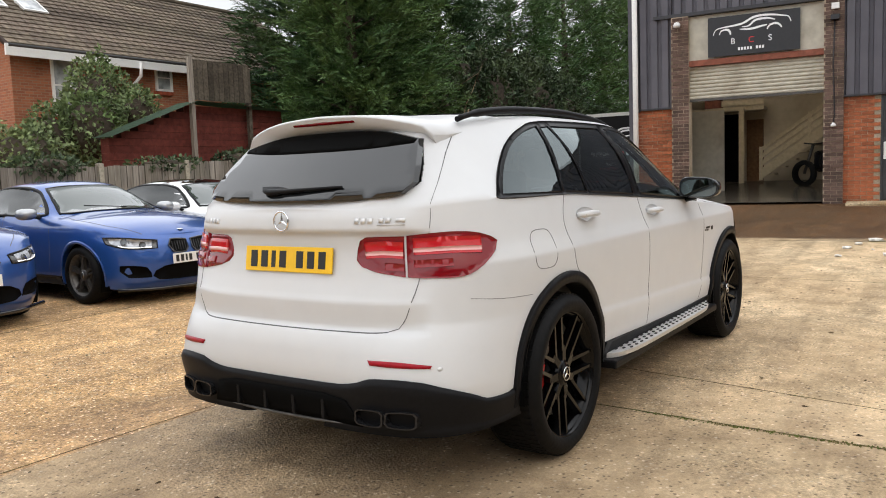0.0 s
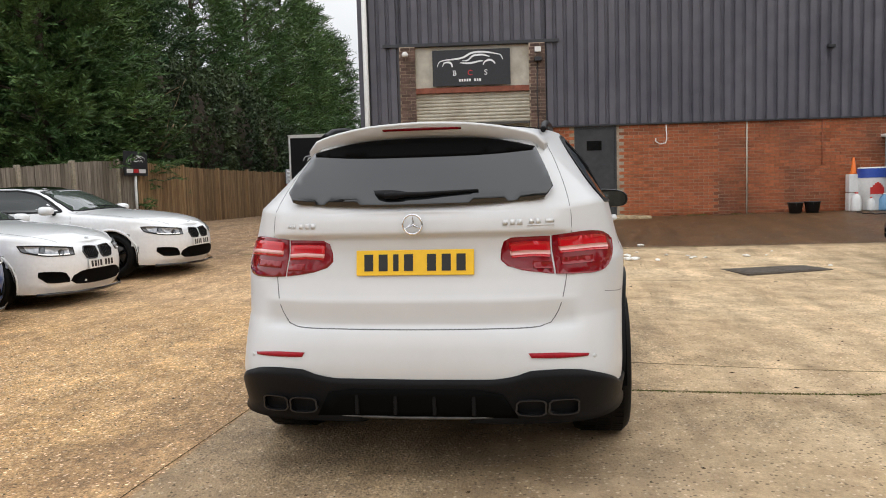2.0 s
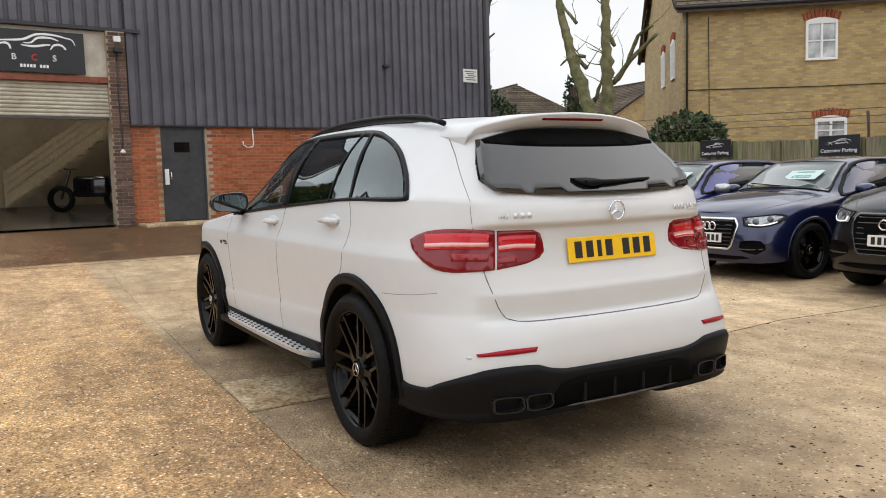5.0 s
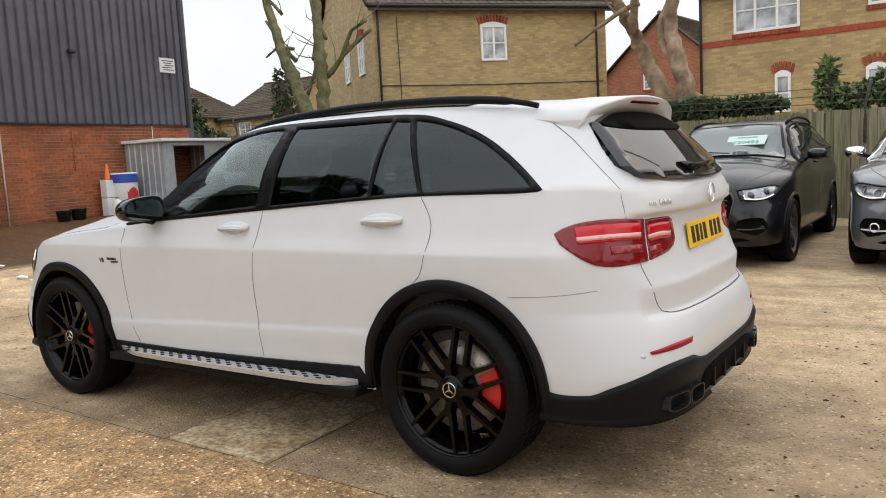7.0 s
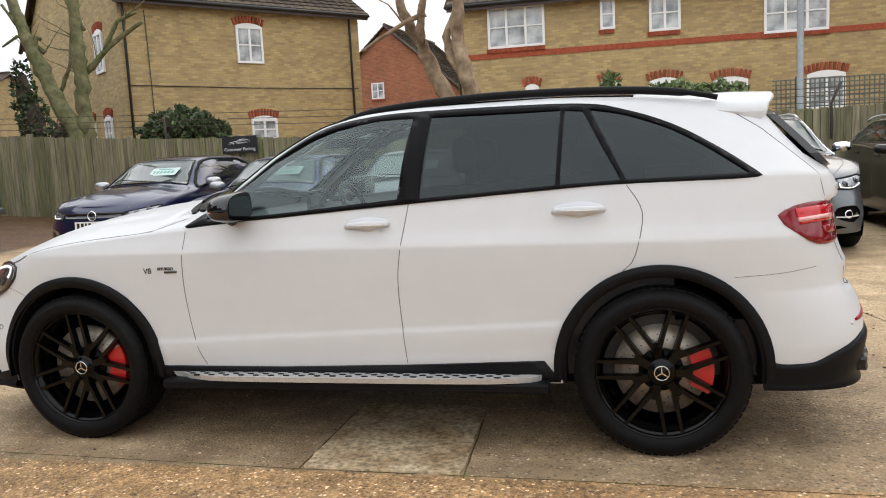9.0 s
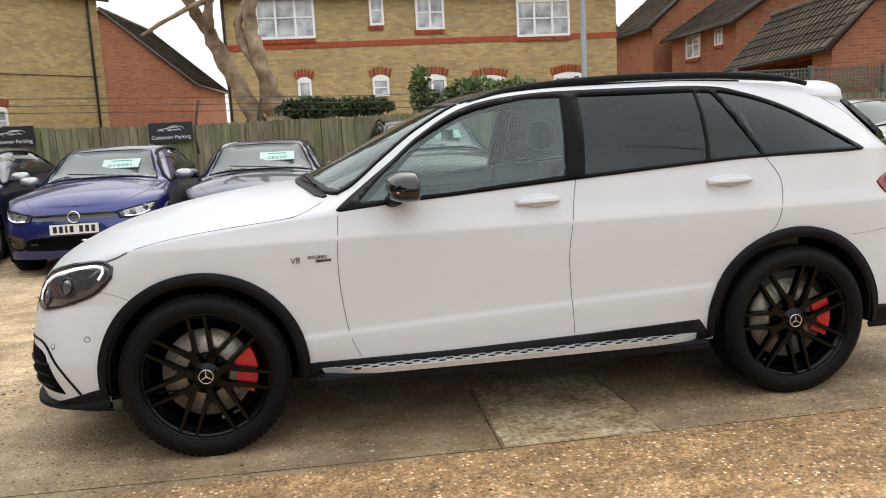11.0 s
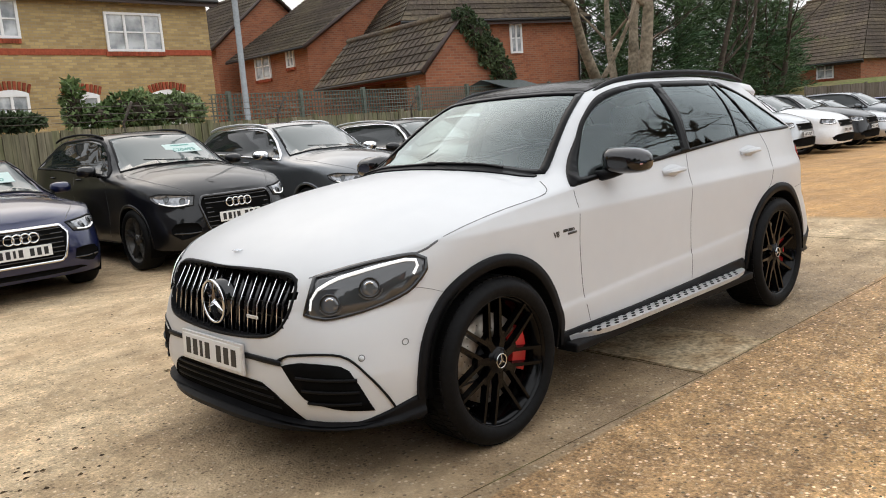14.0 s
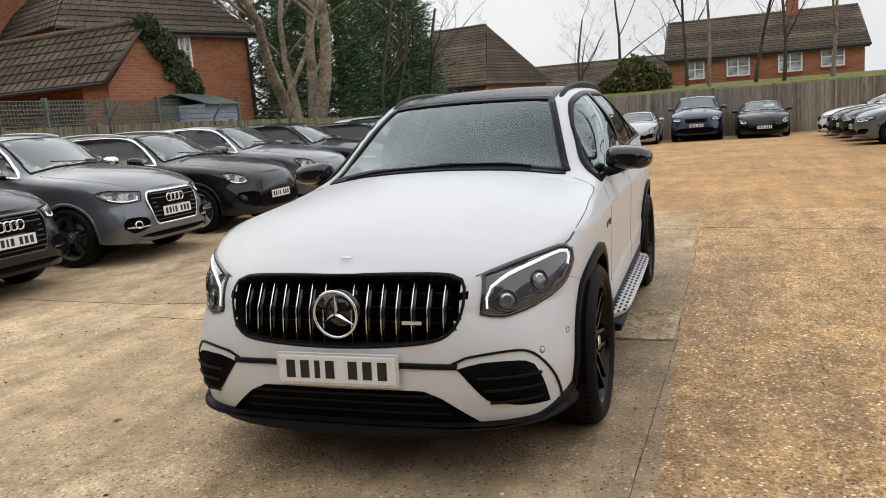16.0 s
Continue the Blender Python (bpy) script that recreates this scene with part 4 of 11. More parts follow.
def rear_end(car, bm, bvh):
    glass = smooth_loop([(0.0, 1.50), (0.3, 1.49), (0.52, 1.445, 1), (0.575, 1.33), (0.60, 1.262), (0.565, 1.216), (0.40, 1.198), (0.0, 1.191), (-0.40, 1.198), (-0.565, 1.216), (-0.60, 1.262), (-0.575, 1.33),
                         (-0.52, 1.445, 1), (-0.3, 1.49)], 0.04)
    carve(bm, glass, "rear", grow=-0.004, cuts=4)
    pane = skin_fit(bvh, glass, "rear", 2, 0.02)
    part("rear_screen", drape(bvh, glass, "rear", 0.009, 0.04, 0.03, skin=pane), M["gloss_tint"], car, "dark tinted rear screen")
    # printed band, its black also standing for the spoiler's shade and reflection
    shade = smooth_loop([(0.0, 1.497), (0.3, 1.487), (0.515, 1.443, 1), (0.51, 1.428, 1), (0.30, 1.412), (0.0, 1.408), (-0.30, 1.412), (-0.51, 1.428, 1), (-0.515, 1.443, 1), (-0.3, 1.487)], 0.04)
    part("screen_band", drape(bvh, shade, "rear", 0.011, 0.04, 0.002, skin=pane), M["void"], car, "black printed band with the spoiler's shade along the screen top")
    bs = bmesh.new()
    # roof spoiler: grows out of the roof and closes down on the tailgate at its sides
    rows = []
    for k in range(29):
        y = -0.575 + 1.15 * k / 28
        e = abs(y) / 0.575
        zf = cast(bvh, -1.70, y, "top")[0].z
        zm = cast(bvh, -1.80, y, "top")[0].z
        zu = cast(bvh, -1.88, y * 0.96, "top")[0].z
        back = -2.02 + 0.09 * e ** 3
        zb = zf - 0.006 - 0.014 * e ** 2
        rows.append([bs.verts.new(v) for v in ((-1.68, y, zf + 0.001), (-1.82, y, max(zm + 0.012, zf - 0.008 - 0.01 * e ** 2)), (back + 0.010, y * 0.98, zb), (back, y * 0.975, zb - 0.010),
                                               (back + 0.055, y * 0.972, zb - 0.048 - 0.012 * e ** 6), (-1.915 + 0.02 * e ** 4, y * 0.968, zb - 0.083 - 0.02 * e ** 6), (-1.82, y * 0.97, zm - 0.03))])
    for a, b in zip(rows, rows[1:]):
        for i in range(6):
            f = bs.faces.new((a[i], b[i], b[i + 1], a[i + 1]))
            f.smooth = True
    bs.faces.new(rows[0])
    bs.faces.new(rows[-1][::-1])
    bmesh.ops.recalc_face_normals(bs, faces=bs.faces)
    sp = part("roof_spoiler", bs, M["white"], car, "white roof spoiler")
    zc_spoiler = cast(bvh, -1.70, 0.0, "top")[0].z
    bl = bmesh.new()
    add_box(bl, -0.006, 0.006, -0.185, 0.185, -0.008, 0.008, 0.003, m=Matrix.Translation((-1.992, 0, zc_spoiler - 0.036)) @ Matrix.Rotation(radians(-52), 4, "Y"))
    part("brake_light", bl, M["lamp_dark_red"], sp)
    # wiper
    e1, e2, d = VIEWS["rear"]
    at = lambda u, z, out: e1 * u + e2 * z + d * (pane(u, z) - out)
    side = 1 if e1.y > 0 else -1
    part("wiper_base", drape(bvh, smooth_loop([(side * 0.185, 1.262, 1), (side * 0.10, 1.262), (side * 0.03, 1.250), (side * 0.04, 1.232), (side * 0.10, 1.224), (side * 0.165, 1.240)], 0.02), "rear", 0.028, 0.03, 0.02, skin=pane), M["trim"], car)
    tube("rear_wiper", [at(side * 0.13, 1.238, 0.027), at(side * -0.05, 1.243, 0.025), at(side * -0.28, 1.252, 0.019)], [0.014, 0.009, 0.006], M["trim"], car, sides=8)
    # tail lamps wrap round the corner in two pieces
    for sg, view in ((1, "rear_left"), (-1, "rear_right")):
        def q(pts):
            return smooth_loop(flat([(x, sg * y, z, *r) for x, y, z, *r in pts], view), 0.03)
        outer = q([(-2.245, 0.645, 0.885, 1), (-2.24, 0.645, 1.05, 1), (-2.15, 0.795, 1.062), (-2.02, 0.845, 1.05), (-1.93, 0.865, 1.015), (-1.95, 0.865, 0.975), (-2.06, 0.85, 0.905), (-2.15, 0.80, 0.88)])
        inner = q([(-2.252, 0.640, 0.885, 1), (-2.247, 0.640, 1.048, 1), (-2.25, 0.44, 1.045), (-2.25, 0.405, 1.03), (-2.252, 0.385, 0.95), (-2.253, 0.41, 0.925), (-2.256, 0.48, 0.905)])
        for o, nm in ((outer, "outer"), (inner, "inner")):
            lens = skin_fit(bvh, o, view, 4, 0.02)
            lamp = part("tail_lamp", drape(bvh, o, view, 0.003, 0.02, 0.03, skin=lens), M["lamp_dark_red"], car, "dark red tail lamp")
            if nm == "outer":
                a, b = [(-2.243, 0.68), (-2.15, 0.80), (-2.02, 0.848)], (1.0, 1.005, 1.0)
            else:
                a, b = [(-2.25, 0.632), (-2.25, 0.53), (-2.25, 0.43)], (0.985, 0.99, 0.985)
            ln = smooth_loop(flat([(x, sg * y, z) for (x, y), z in zip(a, b)], view), 0.03, False)
            for dz, wd, mt in ((0.006, 0.066, "lamp_red"), (-0.008, 0.017, "lamp_clear"), (-0.062, 0.030, "lamp_mid_red")):
                seg = [p + Vector((0, dz)) for p in ln]
                if dz < -0.05:
                    seg = seg[:len(seg) * 2 // 3]
                part("light_bar", drape(bvh, strip_outline(seg, wd), view, 0.0075 if mt != "lamp_clear" else 0.010, 0.02, 0.002, skin=lens), M[mt], lamp)
    # tailgate outline
    seam = smooth_loop([(0.675, 1.06), (0.66, 0.93), (0.635, 0.79), (0.60, 0.705), (0.54, 0.668), (0.3, 0.662), (0, 0.66), (-0.3, 0.662), (-0.54, 0.668), (-0.60, 0.705), (-0.635, 0.79), (-0.66, 0.93), (-0.675, 1.06)], 0.03, False)
    part("tailgate_seam", band(bvh, seam, 0.0032, "rear", 0.0012), M["seam"], car)
    for sg in (1, -1):
        part("tailgate_seam", band(bvh, smooth_loop([(sg * 0.675, 1.06), (sg * 0.675, 1.14), (sg * 0.652, 1.25), (sg * 0.605, 1.38), (sg * 0.56, 1.475)], 0.03, False), 0.0016, "rear", 0.0012), M["seam"], car)
        part("reflector", drape(bvh, smooth_loop([(sg * 0.50, 0.545, 1), (sg * 0.488, 0.564, 1), (sg * 0.62, 0.562), (sg * 0.74, 0.549, 1), (sg * 0.735, 0.538, 1), (sg * 0.62, 0.540)], 0.03), "rear", 0.005, 0.05), M["reflector_red"], car)
        part("parking_sensor", drape(bvh, [(sg * 0.765 + math.cos(t) * 0.009, 0.535 + math.sin(t) * 0.009) for t in (k * math.pi / 6 for k in range(12))], "rear", 0.001, 0.02), M["white"], car)
    # black lower bumper, one piece from arch to arch
    def top_edge(p):
        if abs(p.y) < 0.79:
            return curve(abs(p.y), [(0.0, 0.452), (0.33, 0.455), (0.42, 0.468), (0.50, 0.492), (0.60, 0.495), (0.70, 0.487), (0.79, 0.458)])
        return curve(-p.x, [(1.86, 0.405), (1.95, 0.385), (2.05, 0.388), (2.13, 0.42), (2.22, 0.458)])
    part("lower_bumper", skirt_strip(bvh, -1.45, 180, 66, top_edge, lambda p: curve(-p.x, [(1.85, 0.275), (2.1, 0.268), (2.3, 0.262)]), 0.016), M["trim"], car, "satin black lower rear bumper")
    part("diffuser", drape(bvh, [(0.44, 0.29), (0.38, 0.395), (0.27, 0.415), (-0.27, 0.415), (-0.38, 0.395), (-0.44, 0.29)], "rear", 0.022, 0.06, 0.004), M["void"], car)
    for k in range(4):
        y = -0.255 + 0.17 * k
        part("diffuser_fin", box_bm(-2.365, -2.25, y - 0.008, y + 0.008, 0.298, 0.40, 0.003), M["trim"], car)
    tube("diffuser_edge", [(-2.318, 0.46, 0.283), (-2.335, 0.2, 0.280), (-2.337, 0, 0.279), (-2.335, -0.2, 0.280), (-2.318, -0.46, 0.283)], 0.007, M["dark_metal"], car)
    for sg in (1, -1):
        for y in (0.497, 0.634):
            bmx = bmesh.new()
            o = [(-0.056, -0.028), (0.052, -0.032), (0.064, 0.002), (0.055, 0.031), (-0.052, 0.031), (-0.064, 0.004)]
            rows = []
            for dx, k in ((0.05, 1.0), (-0.044, 1.0), (-0.044, 0.88), (0.01, 0.84)):
                rows.append([bmx.verts.new((cast(bvh, sg * (y + a * k), 0.335, "rear")[0].x + dx, sg * (y + a * k), 0.335 + b * k)) for a, b in smooth_loop(o, 0.012)])
            for a, b in zip(rows, rows[1:]):
                for i in range(len(a)):
                    f = bmx.faces.new((a[i], a[(i + 1) % len(a)], b[(i + 1) % len(a)], b[i]))
            for f in bmx.faces:
                f.smooth = False
            bmx.faces.new(rows[-1])
            bmesh.ops.recalc_face_normals(bmx, faces=bmx.faces)
            tip = part("exhaust_tip", bmx, M["tip"], car, "black chrome exhaust tip")
            bmx = bmesh.new()
            bmx.faces.new([bmx.verts.new((cast(bvh, sg * (y + a * 0.84), 0.335, "rear")[0].x + 0.002, sg * (y + a * 0.855), 0.335 + b * 0.855)) for a, b in smooth_loop(o, 0.012)])
            part("tip_bore", bmx, M["void"], tip, "dark exhaust bore")
    number_plate(car, (-2.262, 0, 0.946), (0, -1, 0), (0.14, 0, 0.99), M["plate_yellow"])
    bs = bmesh.new()
    star(bs, (-2.286, 0, 1.113), (-1, 0, 0.03), (0, 0, 1), 0.042, 0.009, 0.008)
    part("star_emblem", bs, M["chrome"], car, "chrome ring emblem")
    # model lettering as plain raised strokes
    strokes = [(0.585 - k * 0.011, 0.580 - k * 0.011, 1.108, 0.012 + k * 0.002) for k in range(4)] + [(0.525 - k * 0.030, 0.505 - k * 0.030, 1.110, 0.022) for k in range(3)]
    strokes += [(-0.385 - k * 0.031, -0.406 - k * 0.031, 1.112, 0.022) for k in range(3)] + [(-0.495 - k * 0.029, -0.515 - k * 0.029, 1.114, 0.020) for k in range(2)] + [(-0.49, -0.60, 1.097, 0.005), (-0.565, -0.60, 1.114, 0.014)]
    for y0, y1, z, h in strokes:
        part("badge", drape(bvh, [(y0, z - h / 2), (y1, z - h / 2), (y1, z + h / 2), (y0, z + h / 2)], "rear", 0.005, 0.04, 0.003), M["alu"], car)
    # fuel flap on the right flank
    c = [(-1.62 + 0.095 * math.copysign(abs(math.cos(t)) ** 0.6, math.cos(t)), 0.95 + 0.085 * math.copysign(abs(math.sin(t)) ** 0.6, math.sin(t))) for t in (2 * math.pi * k / 40 for k in range(40))]
    part("fuel_flap", band(bvh, c, 0.003, "right", 0.001, closed=True), M["seam"], car)


def front_end(car, bm, bvh):
    g = smooth_loop([(0.0, 0.846), (0.28, 0.845), (0.47, 0.832), (0.522, 0.79), (0.512, 0.69), (0.46, 0.616), (0.33, 0.586), (0.0, 0.570), (-0.33, 0.586), (-0.46, 0.616), (-0.512, 0.69), (-0.522, 0.79), (-0.47, 0.832), (-0.28, 0.845)], 0.03)
    carve(bm, g, "front", grow=0.0)
    part("grille_rim", band(bvh, g, 0.012, "front", 0.003, closed=True, skirt=0.05), M["trim"], car, "black grille surround")
    part("grille_back", box_bm(2.06, 2.08, -0.56, 0.56, 0.54, 0.845), M["void"], car)
    for k in range(3):
        z = 0.64 + 0.06 * k
        part("grille_mesh_bar", box_bm(2.17, 2.18, -0.46, 0.46, z, z + 0.006), M["trim"], car)
    for k in range(15):
        y = -0.445 + 0.89 * k / 14
        if abs(y) < 0.03:
            continue
        e = abs(y) / 0.5
        zt, zb = 0.840 - 0.016 * e ** 4, 0.578 + 0.05 * e ** 4
        x0, x1 = cast(bvh, y, zb, "front")[0].x, cast(bvh, y, zt, "front")[0].x
        slat = tube("grille_slat", [(x0 - 0.02, y, zb), ((x0 + x1) / 2 + 0.012, y, (zb + zt) / 2), (x1 - 0.012, y, zt)], 0.0034, M["chrome"], car, sides=6)
        tube("slat_web", [(x0 - 0.045, y, zb), ((x0 + x1) / 2 - 0.02, y, (zb + zt) / 2), (x1 - 0.045, y, zt)], 0.008, M["gloss_black"], slat, sides=6)
    bs = bmesh.new()
    star(bs, (2.278, 0, 0.70), (1, 0, 0.06), (0, 0, 1), 0.095, 0.013, 0.014)
    part("star_emblem", bs, M["chrome"], car, "large chrome ring emblem")
    bs = bmesh.new()
    add_lathe(bs, [(0.001, 2.268), (0.094, 2.266), (0.094, 2.20)], (0, 0, 0.70), axis="x", sides=32)
    part("emblem_disc", bs, M["gloss_black"], car)
    h = cast(bvh, 2.13, 0.0, "top")
    bs = bmesh.new()
    star(bs, h[0] + h[1] * 0.002, h[1], (1, 0, 0), 0.024, 0.006, 0.004)
    part("bonnet_badge", bs, M["chrome"], car)
    part("badge", box_bm(2.285, 2.292, 0.29, 0.37, 0.665, 0.677), M["alu"], car)
    number_plate(car, (2.325, 0, 0.482), (0, 1, 0), (-0.06, 0, 0.99), M["plate_white"], surround=M["alu"])
    # plate carrier strip between the intakes
    part("bumper_strip", band(bvh, smooth_loop([(0.50, 0.495), (0.3, 0.50), (0, 0.50), (-0.3, 0.50), (-0.50, 0.495)], 0.05, False), 0.022, "front", 0.008), M["trim"], car)
    # head lamps
    for sg, view in ((1, "front_left"), (-1, "front_right")):
        def q(pts, closed=True):
            return smooth_loop(flat([(x, sg * y, z, *r) for x, y, z, *r in pts], view), 0.03, closed)
        shape = q([(2.134, 0.585, 0.826, 1), (2.03, 0.70, 0.860), (1.905, 0.807, 0.884), (1.835, 0.855, 0.888), (1.797, 0.879, 0.868), (1.803, 0.882, 0.825), (1.865, 0.866, 0.765), (1.925, 0.844, 0.735), (2.02, 0.793, 0.703), (2.09, 0.74, 0.685), (2.165, 0.665, 0.672), (2.20, 0.585, 0.688, 1)])
        lamp = part("headlamp", drape(bvh, shape, view, 0.006, 0.04), M["lamp_glass"], car, "smoked headlamp with white light strip")
        part("headlamp_rim", band(bvh, shape, 0.014, view, 0.007, closed=True), M["gloss_black"], lamp)
        part("light_strip", band(bvh, q([(2.15, 0.62, 0.782), (2.09, 0.678, 0.82), (1.96, 0.788, 0.857), (1.87, 0.842, 0.871), (1.836, 0.862, 0.866), (1.834, 0.866, 0.845), (1.857, 0.864, 0.815)], False), 0.0105, view, 0.010, skirt=0), M["lamp_white"], lamp)
        part("light_strip", band(bvh, q([(2.15, 0.62, 0.782), (2.175, 0.606, 0.745), (2.185, 0.608, 0.705)], False), 0.008, view, 0.010, skirt=0), M["lamp_white"], lamp)
        for x, y, z in ((2.14, 0.68, 0.728), (2.02, 0.785, 0.782)):
            c = Vector(flat([(x, sg * y, z)], view)[0])
            o = [(c.x + math.cos(t) * 0.038, c.y + math.sin(t) * 0.036) for t in (2 * math.pi * k / 20 for k in range(20))]
            part("projector", drape(bvh, o, view, 0.009, 0.02), M["lens_inner"], lamp)
            part("projector_ring", band(bvh, o, 0.006, view, 0.012, closed=True), M["gloss_black"], lamp)
            part("projector_brow", band(bvh, [(c.x + math.cos(t) * 0.050, c.y + math.sin(t) * 0.044) for t in (math.pi * (1.05 + 0.08 * k) for k in range(11))], 0.005, view, 0.011), M["dark_metal"], lamp)
            # bright arc laid on the lens in the shape of a highlight
            part("projector_glint", band(bvh, [(c.x + math.cos(t) * 0.020, c.y + math.sin(t) * 0.020) for t in (math.pi * (0.2 + 0.06 * k) for k in range(10))], 0.007, view, 0.0115, skirt=0), M["chrome"], lamp)
        # outer intakes with their white vane
        it = q([(2.278, 0.497, 0.484, 1), (2.252, 0.592, 0.506), (2.168, 0.748, 0.494), (2.136, 0.791, 0.44), (2.07, 0.813, 0.300, 1), (2.17, 0.733, 0.315), (2.21, 0.68, 0.330), (2.252, 0.60, 0.36)])
        part("side_intake", drape(bvh, it, view, 0.004, 0.05), M["void"], car, "black side air intake")
        for z in (0.345, 0.395, 0.445):
            part("intake_louvre", band(bvh, q([(2.245, 0.615 - (z - 0.345) * 0.6, z), (2.19, 0.70, z - 0.003), (2.115, 0.79 - (z - 0.345) * 0.1, z - 0.006)], False), 0.010, view, 0.010), M["trim"], car)
        part("intake_lip", band(bvh, q([(2.285, 0.46, 0.490), (2.265, 0.53, 0.528), (2.2, 0.688, 0.541), (2.14, 0.765, 0.52), (2.08, 0.828, 0.43), (2.02, 0.846, 0.34), (1.985, 0.848, 0.275), (1.98, 0.848, 0.25)], False), 0.009, view, 0.006), M["trim"], car)
        part("parking_sensor", drape(bvh, [(flat([(2.103, sg * 0.80, 0.52)], view)[0][0] + math.cos(t) * 0.010, 0.52 + math.sin(t) * 0.010) for t in (k * math.pi / 6 for k in range(12))], view, 0.002, 0.02), M["white"], car)
        for sx_, sy_, sz_ in ((2.103, 0.80, 0.52), (1.93, 0.868, 0.555)):
            c = Vector(flat([(sx_, sg * sy_, sz_)], view)[0])
            part("sensor_ring", band(bvh, [(c.x + math.cos(t) * 0.012, c.y + math.sin(t) * 0.012) for t in (k * math.pi / 8 for k in range(16))], 0.003, view, 0.0015, closed=True, skirt=0), M["seam"], car)
    # lower intake and splitter
    lo = smooth_loop([(-0.57, 0.255, 1), (-0.43, 0.365), (-0.36, 0.395), (0, 0.394), (0.36, 0.395), (0.43, 0.365), (0.57, 0.255, 1), (0.3, 0.240), (0.0, 0.238), (-0.3, 0.240)], 0.04)
    part("lower_intake", drape(bvh, lo, "front", 0.004, 0.06), M["void"], car, "black lower air intake")
    for z in (0.30, 0.34, 0.375):
        part("intake_bar", band(bvh, [(-0.46 + (z - 0.3) * 0.8 + k * (0.92 - 1.6 * (z - 0.3)) / 12, z) for k in range(13)], 0.009, "front", 0.008), M["trim"], car)
    sp = bmesh.new()
    path = []
    for k in range(41):
        a = math.pi * (k / 40 - 0.5)
        path.append((1.45 + 0.865 * math.cos(a) ** (2 / 2.9), 0.885 * math.copysign(abs(math.sin(a)) ** (2 / 2.9), math.sin(a))))
    rows = [[sp.verts.new(v) for v in ((x, y, 0.245 + 0.22 * max(0, abs(y) - 0.68)), (x + 0.025, y * 1.012, 0.235 + 0.22 * max(0, abs(y) - 0.68)), (x + 0.025, y * 1.012, 0.215), (x - 0.1, y * 0.95, 0.19))] for x, y in path if x > 1.80]
    for a, b in zip(rows, rows[1:]):
        for i in range(3):
            sp.faces.new((a[i], b[i], b[i + 1], a[i + 1]))
    bmesh.ops.recalc_face_normals(sp, faces=sp.faces)
    part("splitter", sp, M["trim"], car, "black front splitter")
    part("front_skirt", skirt_strip(bvh, 1.45, 0, 65, lambda p: curve(abs(p.y), [(0.0, 0.250), (0.60, 0.247), (0.72, 0.249), (0.79, 0.258), (0.845, 0.285), (0.90, 0.34)]), lambda p: 0.235, 0.012), M["trim"], car, "black lower front bumper edge")
    for sg, side in ((1, "left"), (-1, "right")):
        part("bonnet_seam", band(bvh, smooth_loop([(2.145, sg * 0.56), (2.03, sg * 0.70), (1.815, sg * 0.857), (1.55, sg * 0.895), (1.27, sg * 0.882), (1.04, sg * 0.872), (0.95, sg * 0.845), (0.87, sg * 0.74)], 0.04, False), 0.004, "top", 0.0012), M["seam"], car)


def cabin(car):
    """What shows through the clear glass: dash, wheel, seats."""
    for y in (-0.38, 0.38):
        bm = bmesh.new()
        add_box(bm, -0.35, 0.15, y - 0.25, y + 0.25, 0.55, 0.74, 0.06)
        seat = part("seat", bm, M["leather"], car, "black leather seat", smooth=True)
        bm = bmesh.new()
        add_box(bm, -0.48, -0.30, y - 0.24, y + 0.24, 0.70, 1.25, 0.07, m=Matrix.Translation((-0.12, 0, -0.02)) @ Matrix.Rotation(-0.16, 4, "Y") @ Matrix.Translation((0.08, 0, 0)))
        part("backrest", bm, M["leather"], seat, smooth=True)
        bm = bmesh.new()
        add_box(bm, -0.56, -0.46, y - 0.13, y + 0.13, 1.24, 1.42, 0.045)
        part("headrest", bm, M["leather"], seat, smooth=True)
    bm = bmesh.new()
    add_box(bm, -1.4, -1.15, -0.62, 0.62, 0.6, 1.30, 0.06)
    part("rear_bench", bm, M["leather"], car, smooth=True)
    bm = bmesh.new()
    add_box(bm, 0.42, 0.95, -0.74, 0.74, 0.70, 1.06, 0.06)
    dash = part("dashboard", bm, M["leather"], car, smooth=True)
    bm = bmesh.new()
    c = Vector((0.34, -0.38, 1.02))
    t = Matrix.Rotation(radians(24), 4, "Y")
    add_tube(bm, [c + t @ Vector((0, math.cos(a) * 0.18, math.sin(a) * 0.18)) for a in (2 * math.pi * k / 28 for k in range(29))], 0.016, 8, caps=False)
    for a in (0.1, math.pi - 0.1, -math.pi / 2):
        add_tube(bm, [c, c + t @ Vector((0, math.cos(a) * 0.18, math.sin(a) * 0.18))], 0.014, 6)
    part("steering_wheel", bm, M["leather"], dash)
    bm = bmesh.new()
    add_box(bm, 0.44, 0.47, -0.12, 0.13, 1.06, 1.17, 0.01)
    part("screen", bm, M["gloss_black"], dash)
    box("floor_pan", -2.1, 0.95, -0.80, 0.80, 0.31, 0.56, M["leather"], car)
    for sg in (1, -1):
        box("door_card", -1.5, 0.85, sg * 0.80, sg * 0.84, 0.5, 1.03, M["leather"], car)


M["gloss_tint"] = mat("dark_rear_glass", (0.010, 0.011, 0.012), 0.03, spec=0.8)
M["tip"] = mat("black_chrome", (0.03, 0.03, 0.033), 0.25, metal=0.6)

white_suv()

# ---- ground ----
RISE = [(-60, -0.8), (-28, -0.32), (-6, -0.025), (3.0, -0.025), (8, 0.145), (13, 0.43), (18, 0.31), (24, 0.28), (40, 0.30)]


def ground_z(x, y):
    k = min(1.0, max(0.0, (abs(y) - 4.0) / 6.0))
    return curve(x, RISE) + 0.06 * k * k * (3 - 2 * k)


